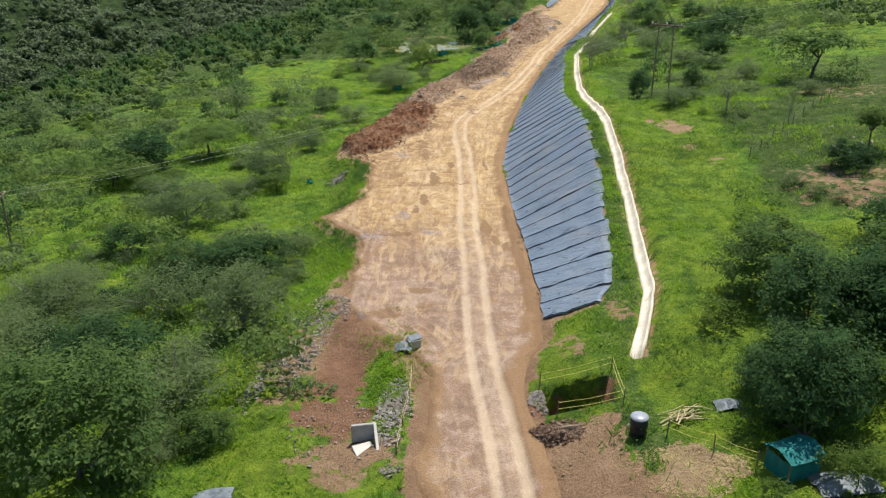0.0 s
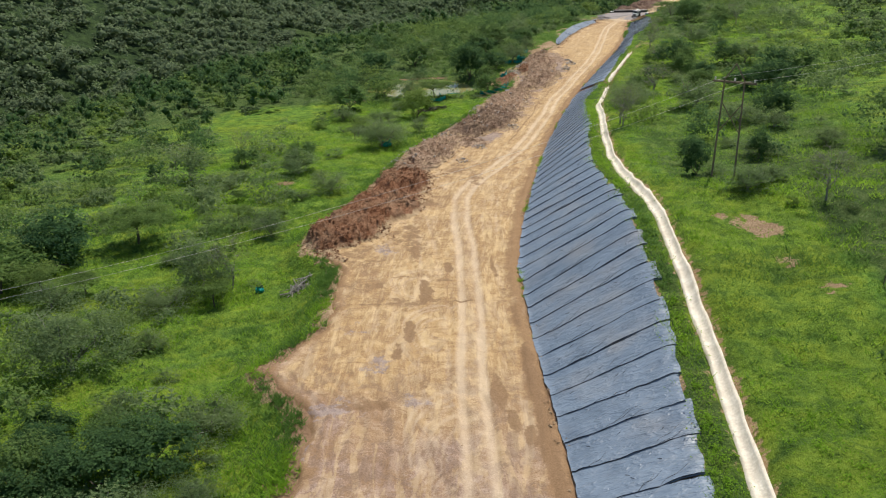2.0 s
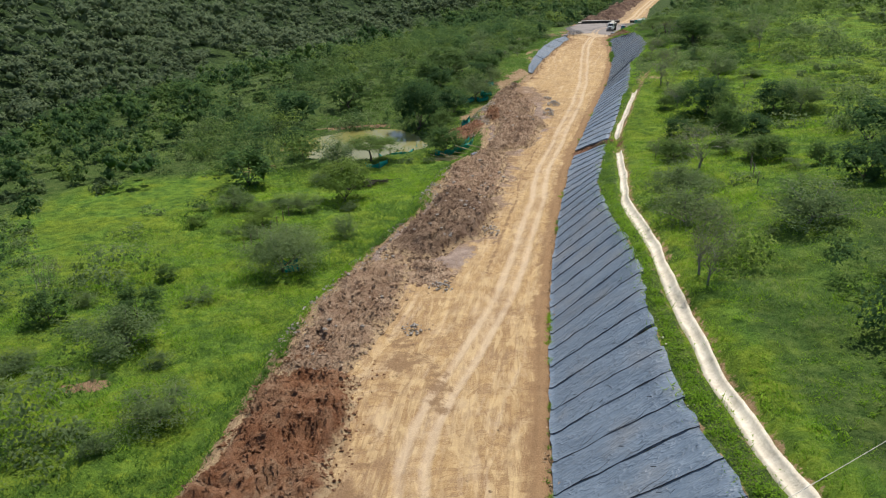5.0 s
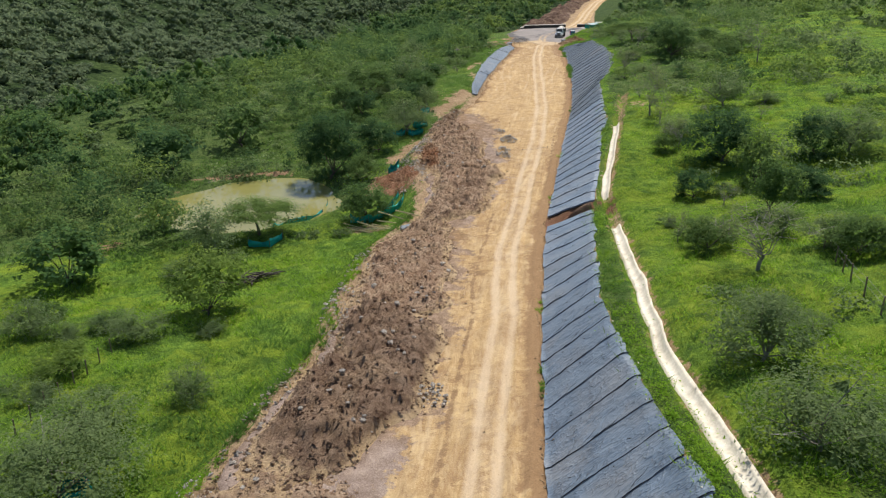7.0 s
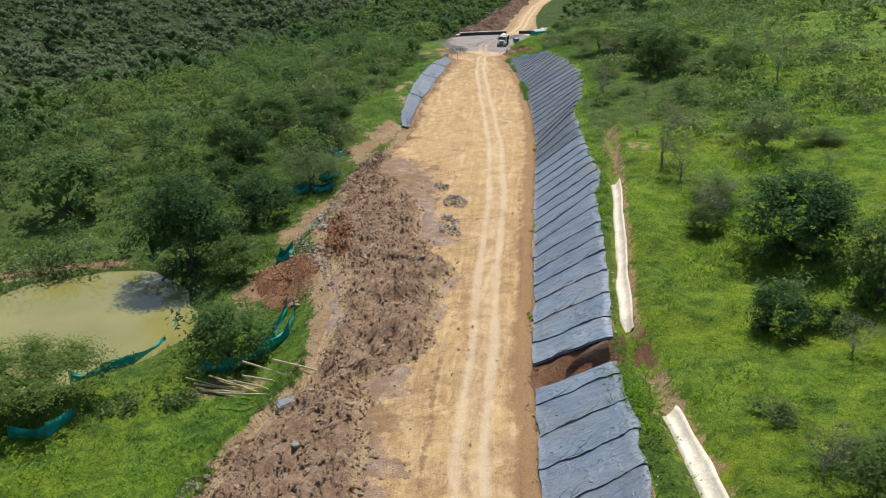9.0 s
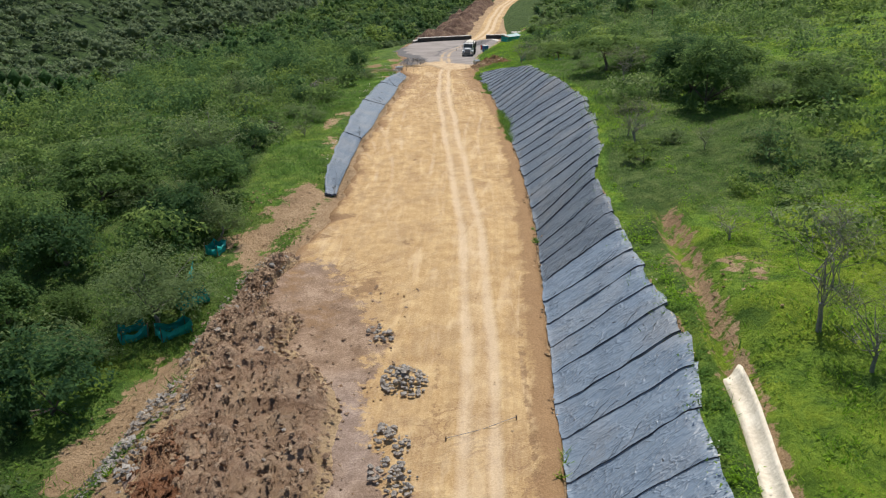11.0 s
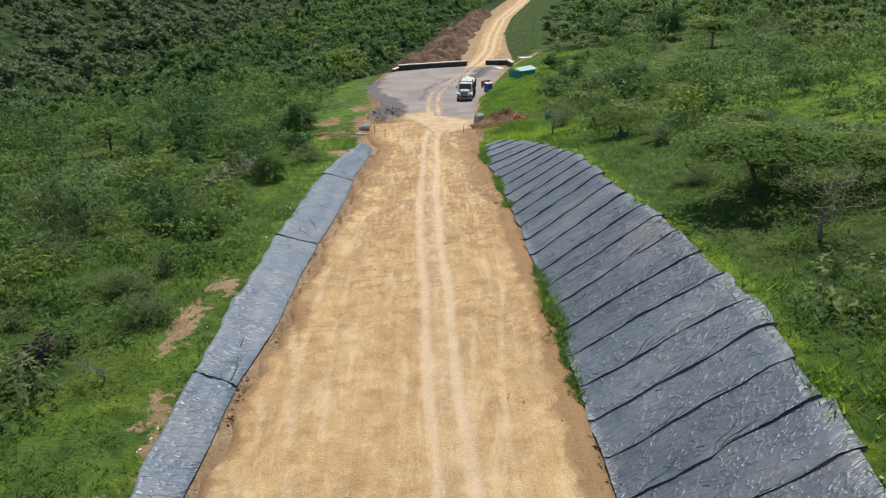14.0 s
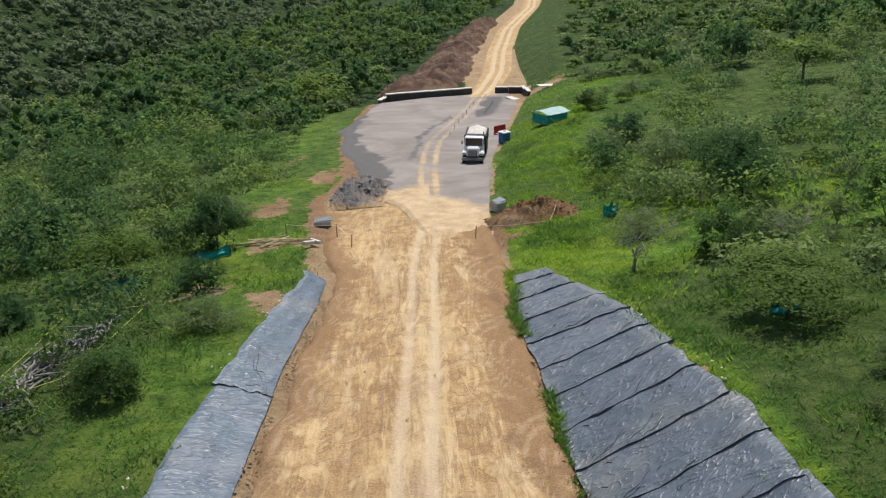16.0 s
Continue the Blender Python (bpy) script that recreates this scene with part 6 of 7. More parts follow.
shelter(16.2, 29.9, 20, "teal netting shelter under large trees", (1.7, 1.4, 1.05), M_NET_SHADED, M_NET_SHADED)
shelter(94.6, 351.5, 24, "shelter with pale green roof beside pad", (3.2, 2.2, 1.15), M_NET, M_ROOF)
crumpled("tarpaulin", "dark plastic sheet beside teal shelter", "tarpaulin", 17.9, 28.6, 1.3, 0.8, 0.35, M_TARP, 15)


# ---- truck ----
def wheel(parent, x, y, r, w):
    hub = part("wheel", lathe([(r * 0.30, -w * 0.5), (r * 0.55, -w * 0.42), (r * 0.55, w * 0.42), (r * 0.30, w * 0.5)], 14), M_STEEL, parent)
    hub.matrix_basis = pose(x, y, r, 0, 90, 0)
    part("tyre", lathe([(r * 0.56, -w * 0.46), (r * 0.94, -w * 0.5), (r, -w * 0.36), (r, w * 0.36), (r * 0.94, w * 0.5), (r * 0.56, w * 0.46)], 20), M_RUBBER, hub)


def truck(x, y, turn):
    """A conventional dump truck, its nose towards -y of its own axes."""
    ob = thing("dump_truck", "white conventional dump truck with dark tipper body", "truck", (x, y, float(ROAD_Z(y)) + 0.09), turn)
    ob.scale = (0.88, 0.88, 0.88)
    part("chassis", box((0.95, 7.6, 0.28), (0, 0.2, 0.82)), M_BLACK, ob)
    cab = part("cab", box((2.25, 1.6, 1.75), (0, -1.55, 1.85), (0, 0, 0), 0.10, None, 0.93), M_WHITE, ob)
    part("windscreen", box((1.85, 0.06, 0.72), (0, -2.36, 2.25), (-8, 0, 0), 0.02), M_GLASS, cab, "dark glass windscreen")
    part("side_window", box((0.05, 0.95, 0.6), (1.09, -1.6, 2.28), (0, -3.5, 0), 0.02), M_GLASS, cab)
    part("side_window", box((0.05, 0.95, 0.6), (-1.09, -1.6, 2.28), (0, 3.5, 0), 0.02), M_GLASS, cab)
    part("roof_visor", box((1.9, 0.28, 0.10), (0, -2.38, 2.70), (12, 0, 0), 0.02), M_BLACK, cab)
    hood = part("hood", box((1.55, 1.55, 0.95), (0, -3.1, 1.50), (-4, 0, 0), 0.14, None, 0.88), M_WHITE, ob)
    part("grille", box((1.0, 0.08, 0.72), (0, -3.92, 1.42), (0, 0, 0), 0.02), M_STEEL, hood, "dark chrome grille")
    for s in (-1, 1):
        f = part("fender", box((0.52, 1.15, 0.40), (s * 0.98, -3.15, 1.28), (0, 0, 0), 0.14), M_WHITE, ob)
        part("headlight", box((0.3, 0.08, 0.2), (s * 0.95, -3.74, 1.3), (0, 0, 0), 0.03), M_LID, f)
        part("mirror", box((0.12, 0.08, 0.45), (s * 1.32, -2.35, 2.2), (0, 0, 0), 0.02), M_BLACK, ob)
        part("step", box((0.28, 0.9, 0.3), (s * 1.02, -1.6, 0.75), (0, 0, 0), 0.03), M_STEEL, ob)
        wheel(ob, s * 1.0, -3.15, 0.52, 0.30)
        for yy in (1.55, 2.95):
            wheel(ob, s * 0.95, yy, 0.52, 0.58)
    part("bumper", box((2.4, 0.22, 0.34), (0, -3.98, 0.78), (0, 0, 0), 0.05), M_STEEL, ob)
    part("exhaust", tube([(0.98, -0.62, 1.0), (0.98, -0.62, 3.1)], 0.07, 8), M_STEEL, ob)
    bm = bmesh.new()
    for at, size in (((0, 1.85, 1.22), (2.3, 4.4, 0.12)), ((-1.16, 1.85, 1.85), (0.09, 4.5, 1.3)), ((1.16, 1.85, 1.85), (0.09, 4.5, 1.3)), ((0, -0.38, 1.95), (2.32, 0.09, 1.5)), ((0, 4.08, 1.75), (2.32, 0.09, 1.1)), ((0, -0.75, 2.72), (2.3, 0.8, 0.08))):
        box(size, at, (0, 0, 0), 0.02, bm)
    tipper = part("tipper_body", bm, M_BLACK, ob, "dark steel tipper body")
    for s in (-1, 1):
        for k in range(5):
            part("rib", box((0.08, 0.1, 1.25), (s * 1.24, 0.1 + k * 0.95, 1.85), (0, 0, 0), 0.02), M_STEEL, tipper)
    n = 20
    U, V = np.meshgrid(np.linspace(-1, 1, n), np.linspace(-1, 1, n), indexing="ij")
    Z = 2.35 + 0.85 * np.clip(1 - np.abs(U), 0, 1) ** 0.7 * np.clip(1.15 - np.abs(V), 0, 1) ** 0.5 + 0.12 * (fbm(U * 3, V * 4, 1, 8) - 0.5)
    link("load", np_mesh("load", np.stack([U * 1.1, 1.85 + V * 2.15, Z], -1), grid_faces(n, n), M_CONC_PALE, True), ob, "pale rounded load under sheet")


truck(83.2, 344.3, -24)


# ---- walls and boxes at the far end of the pad ----
def pad_wall(label, a, b, h, base, thick=0.4):
    ob = thing("retaining_wall", label, "retaining wall", group="retaining walls")
    d = Vector((b[0] - a[0], b[1] - a[1], 0))
    n = max(2, int(d.length / 3))
    ang = math.degrees(math.atan2(d.y, d.x))
    for i in range(n):
        t = (i + 0.5) / n
        x, y = a[0] + d.x * t, a[1] + d.y * t
        z = base(y) if callable(base) else base
        part("wall_segment", box((d.length / n - 0.03, thick, h), (x, y, z + h / 2 - 0.2), (0, 0, ang), 0.02), M_CONC_DARK, ob)
        part("coping", box((d.length / n - 0.01, thick + 0.25, 0.14), (x, y, z + h - 0.12), (0, 0, ang), 0.02), M_CONC_PALE, ob, "pale coping")


pad_wall("concrete end wall with shaded face and pale coping", (86.4, 394.0), (101.0, 395.6), 1.15, lambda y: float(ROAD_Z(y)))
pad_wall("short concrete wall beyond pad", (104.6, 394.6), (108.6, 393.0), 1.15, lambda y: float(ROAD_Z(y)))
pad_wall("short concrete side wall beside pad", (108.6, 392.8), (107.4, 387.2), 1.2, lambda y: float(ROAD_Z(y)))
pad_wall("low sloping wing wall at pad corner", (86.2, 393.8), (84.6, 391.0), 0.9, lambda y: float(ROAD_Z(y)) - 0.2)


def slab(x, y, size, turn, label):
    ob = thing("concrete_slab", label, "concrete slab", (x, y, gz(x, y) + 0.10), turn, "loose slabs")
    part("slab", box(size, (0, 0, size[2] / 2), (4, 3, 0)), M_CONC_PALE, ob)


slab(104.4, 386.6, (1.4, 1.9, 0.12), 20, "pale concrete slab lying on pad")
slab(110.4, 386.4, (4.2, 1.2, 0.14), 10, "long pale slab at edge of grass")


def container(x, y, turn):
    ob = thing("water_container", "blue plastic container with white lid", "container", (x, y, float(ROAD_Z(y)) + 0.06), turn)
    part("body", box((1.0, 0.95, 1.25), (0, 0, 0.64), (0, 0, 0), 0.10), M_BLUE, ob)
    lid = part("lid", box((1.08, 1.02, 0.14), (0, 0, 1.33), (0, 0, 0), 0.05), M_WHITE, ob, "white lid")
    part("cap", lathe([(0.12, 1.38), (0.13, 1.41), (0.11, 1.46)], 12), M_BLACK, lid, "dark screw cap")
    for s in (-0.3, 0.3):
        part("rib", box((1.05, 0.08, 1.0), (0, s, 0.64), (0, 0, 0), 0.03), M_BLUE, ob)


container(88.6, 350.0, 20)
ob = thing("barrier_panel", "red plastic barrier panel beside container", "barrier", (90.6, 356.5, float(ROAD_Z(356.5)) + 0.05), 24)
part("panel", box((1.9, 0.10, 0.85), (0, 0, 0.62), (-6, 0, 0), 0.03), M_RED, ob)
for s in (-0.7, 0.7):
    part("foot", box((0.12, 0.6, 0.10), (s, 0, 0.08)), M_BLACK, ob)
    part("leg", box((0.08, 0.08, 0.5), (s, 0, 0.28)), M_BLACK, ob)


# ---- power line ----
def frame_mast(x, y, h):
    """A two-legged mast with cross braces, a cross arm and a pointed head."""
    ob = thing("power_mast", "weathered two-legged power mast with cross arm", "power mast", (x, y, gz(x, y)), -29)
    for s in (-0.95, 0.95):
        part("leg", tube([(s, 0, -0.6), (s * 0.92, 0, h * 0.5), (s * 0.85, 0, h * 0.86)], [0.09, 0.075, 0.065], 8), M_WOOD, ob)
        part("head_brace", tube([(s * 0.85, 0, h * 0.86), (0, 0, h)], 0.06, 6), M_WOOD, ob)
        part("cross_brace", tube([(s * 0.93, 0.1, h * 0.40), (-s * 0.88, 0.1, h * 0.66)], 0.045, 6), M_WOOD, ob)
    arm = part("cross_arm", box((3.6, 0.14, 0.18), (0, 0.12, h * 0.84), (0, 0, 0), 0.02), M_WOOD, ob)
    for s in (-1.6, 0, 1.6):
        part("insulator", lathe([(0.05, h * 0.84 + 0.1), (0.09, h * 0.84 + 0.16), (0.05, h * 0.84 + 0.22), (0.09, h * 0.84 + 0.28), (0.03, h * 0.84 + 0.36)], 8), M_CONC_PALE, arm, "pale ceramic insulator").location = (s, 0.12, 0)
    return ob


frame_mast(28.6, 97.2, 9.8)
ob = thing("power_pole", "thin wooden power pole in scrub", "power pole", (-36.7, 74.7, gz(-36.7, 74.7)))
part("pole", tube([(0, 0, -0.5), (0.05, 0, 5.4)], [0.11, 0.08], 7), M_WOOD, ob)
arm = part("cross_arm", box((0.12, 2.0, 0.12), (0.05, 0, 5.1)), M_WOOD, ob)
for off in (-0.75, 0.75):
    part("insulator", lathe([(0.04, 5.14), (0.07, 5.18), (0.04, 5.22), (0.07, 5.26), (0.02, 5.3)], 8), M_CONC_PALE, arm).location = (0.05, off, 0)
for off in (-0.75, 0.75):
    a, b, c = Vector((-36.7, 74.7 + off, gz(-36.7, 74.7) + 5.2)), Vector((28.6 - off * 0.45, 97.2 + off * 1.6, gz(28.6, 97.2) + 8.5)), Vector((98 - off * 0.4, 128 + off * 1.6, 14))
    for p, q, sag, lab in ((a, b, 1.8, "thin sagging power cable across road"), (b, c, 2.0, "thin sagging power cable over hillside")):
        pts = [p.lerp(q, t / 24) - Vector((0, 0, sag * 4 * (t / 24) * (1 - t / 24))) for t in range(25)]
        tagged(part("power_cable", tube(pts, 0.010, 4), M_CONC_PALE), lab, "power cable", "power cables")


# ---- straw spread on the yard ----
def straw():
    g = np.random.RandomState(8)
    n = 2600
    a, q = g.rand(n) * 6.283, g.rand(n) ** 0.6
    x, y = 12.2 + 2.5 * q * np.cos(a), 30.9 + 2.3 * q * np.sin(a)
    keep = fbm(x, y, 1.4, 4) + 0.3 * g.rand(n) > 0.6
    x, y = x[keep], y[keep]
    vs, fs = leaf_sprays(np.stack([x, y, ground_z(x, y) + 0.02 + 0.05 * g.rand(len(x))], 1), 0.12, g, 2.5, None, 0.1)
    tagged(link("straw", np_mesh("straw", vs, fs, M_STRAW)), "yellow straw spread over bare yard soil", "straw", "straw", "stuff")


straw()

# ---- trees ----
R0, H0 = 3.0, 5.0
SPEC = {  # leaf sprays, spray size, puffs, crown base share, limbs, broad inner leaves
    "r": (3400, 0.125, 58, 0.0, 6, 130), "d": (3400, 0.125, 56, 0.0, 5, 150), "g": (4200, 0.098, 70, 0.06, 9, 40),
    "y": (3300, 0.120, 54, 0.0, 5, 110), "f": (5200, 0.105, 72, 0.42, 9, 120), "b": (1300, 0.075, 46, 0.2, 15, 0),
    "s": (2200, 0.100, 40, 0.0, 5, 26), "w": (1900, 0.120, 34, 0.0, 4, 50),
}
NAMES = {"r": "tree", "d": "tree", "g": "shrub_tree", "y": "tree", "f": "umbrella_tree", "b": "sparse_tree", "s": "shrub", "w": "shrub"}
LABELS = {"r": "leafy green tree with uneven rounded crown", "d": "dense dark green tree standing in grass", "g": "grey-green feathery thorn shrub in grass",
          "y": "yellow-green leafy tree with open crown", "f": "flat-topped umbrella thorn tree in grass", "b": "nearly bare grey tree with thin branches",
          "s": "low rounded grey-green shrub in grass", "w": "low bright green bush in tall grass"}
LEAF["s"], LEAF["w"] = LEAF["g"], LEAF["y"]


def tree_meshes(kind, seed, big=False):
    g = np.random.RandomState(seed)
    n, size, puffs, low, n_limbs, n_inner = SPEC[kind]
    if big:
        n, size, puffs = int(n * 2.4), size * 0.68, puffs * 2
    sprawl = {"g": 1.1, "f": 1.15, "b": 1.05}.get(kind, 1.0)
    cz, rz = H0 * (low + (1 - low) * 0.5), H0 * (1 - low) * 0.5
    if low < 0.1:
        cz, rz = 0.36 * H0, 0.62 * H0
    if kind == "f":
        cz, rz = 0.74 * H0, 0.24 * H0
    d = g.normal(size=(puffs, 3))
    d /= np.linalg.norm(d, axis=1)[:, None]
    d[:, 2] = np.where(g.rand(puffs) < 0.75, np.abs(d[:, 2]), d[:, 2])
    q = (0.62 + 0.38 * g.rand(puffs) ** 0.6)[:, None]
    if kind in "gf":
        q = g.rand(puffs, 1) ** 0.45
    c = d * q * np.array([R0 * sprawl * 0.86, R0 * sprawl * 0.86, rz * 0.9]) + np.array([0, 0, cz])
    lobes = g.rand(5) * 6.283
    ang = np.arctan2(c[:, 1], c[:, 0])
    swell = 0.62 + 0.46 * np.max(np.cos(ang[:, None] - lobes[None]), 1) * (0.7 + 0.6 * g.rand(puffs))
    c[:, :2] *= swell[:, None]
    if kind == "f":
        c[:, 2] -= 0.07 * H0 * (np.hypot(c[:, 0], c[:, 1]) / R0) ** 2
    bm = bmesh.new()
    lean = Vector((g.uniform(-.3, .3), g.uniform(-.3, .3), 0))
    fork = Vector((0, 0, H0 * low * 0.8 + 0.4)) + lean
    tube([(0, 0, -0.4), (lean.x * 0.3, lean.y * 0.3, fork.z * 0.5), fork], [0.14, 0.11, 0.085], 5, bm)
    for i in g.permutation(puffs)[:n_limbs]:
        tip = Vector(c[i]) * (1.0 if kind != "b" else 1.1)
        mid = fork.lerp(tip, 0.5) + Vector((g.uniform(-.25, .25), g.uniform(-.25, .25), 0.12 * H0 * (0.6 if kind == "f" else 0.2)))
        if kind == "b":
            start = Vector((lean.x * 0.6, lean.y * 0.6, fork.z * g.uniform(0.6, 1.5)))
            way, at = [start], start.copy()
            for f in (0.2, 0.4, 0.6, 0.8, 1.0):
                at = start.lerp(tip, f) + Vector((g.uniform(-.5, .5), g.uniform(-.5, .5), g.uniform(-.3, .45))) * (f < 0.95)
                way.append(at)
            tube(way, [0.036, 0.028, 0.021, 0.015, 0.010, 0.005], 3, bm)
            mid = way[3]
        else:
            tube([fork, mid, tip], [0.055, 0.035, 0.014], 3, bm)
        if kind in "bg":
            for _ in range(7 if kind == "b" else 2):
                s = mid.lerp(tip, g.uniform(0, 0.8))
                e = s + Vector((g.uniform(-.9, .9), g.uniform(-.9, .9), g.uniform(0.0, .7)))
                tube([s, s.lerp(e, 0.5) + Vector((g.uniform(-.1, .1), g.uniform(-.1, .1), .05)), e], [0.018, 0.012, 0.006], 3, bm)
    wood = bpy.data.meshes.new("trunk")
    bm.to_mesh(wood)
    bm.free()
    wood.materials.append(M_BARK_GREY if kind in "bg" else M_BARK)
    k = g.randint(0, puffs, n)
    wide = 0.46 if kind in "gfs" else 0.36
    p = g.normal(size=(n, 3)) * np.array([wide, wide, {"f": 0.10, "g": 0.26}.get(kind, 0.21)]) * (0.75 if big else 1.0) + c[k]
    p[:, 2] = np.maximum(p[:, 2], 0.2 + 0.3 * g.rand(n))
    out = (p - np.array([0, 0, cz - 0.3 * rz])) / np.array([R0, R0, rz])
    vs, fs = leaf_sprays(p, size, g, 0.5, out / (np.linalg.norm(out, axis=1)[:, None] + 0.2) + 0.5 * (p - c[k]))
    if n_inner:
        # broad inner foliage that keeps the crown from being seen through
        k = g.randint(0, puffs, n_inner)
        q = (c[k] - np.array([0, 0, 0.6 * cz])) * np.array([0.74, 0.74, 0.72]) + np.array([0, 0, 0.55 * cz]) + 0.12 * g.normal(size=(n_inner, 3))
        if kind == "f":
            q = c[k] * np.array([0.85, 0.85, 1.0]) - np.array([0, 0, 0.15])
        q[:, 2] = np.maximum(q[:, 2], 0.35)
        vs2, _ = leaf_sprays(q, 0.36, g, 0.6, None, 0.8)
        vs = np.concatenate([vs2, vs])
        fs = np.arange(len(vs)).reshape(-1, 3)
    return wood, np_mesh("crown", vs, fs, LEAF[kind]), vs


PROTO = {}
for kind in SPEC:
    for var in range(3):
        wood, crown, arr = tree_meshes(kind, 31 * var + ord(kind))
        q = arr.reshape(-1, 3, 3)[::3]
        mid = q.mean(1, keepdims=True)
        q = mid + 1.6 * (q - mid)
        PROTO[kind, var] = (wood, crown, np_mesh("crown", q, np.arange(3 * len(q)).reshape(-1, 3), LEAF[kind]))
BIG = {kind: tree_meshes(kind, 500 + ord(kind), True)[:2] for kind in "rdgyf"}


def plant(x, y, r, h, kind, rng):
    wood, crown, lite = PROTO[kind, rng.randint(0, 3)]
    if y > 330 or x < EDGE_L(y) - 24 or x > TOP_R(y) + 26 or (r < 1.5 and y > 60) or kind in "sw":
        crown = lite
    elif r > 3.6 and kind in BIG and y < 260:
        wood, crown = BIG[kind]
    ob = thing(NAMES[kind], LABELS[kind], "tree" if kind not in "gsw" else "shrub", group="trees on the hillside")
    ob.matrix_basis = pose(x, y, float(ground_z(x, y)) - 0.1, 0, 0, rng.uniform(0, 360)) @ Matrix.Diagonal((r / R0, r / R0, h / H0, 1))
    link("trunk", wood, ob)
    link("crown", crown, ob)
    return ob


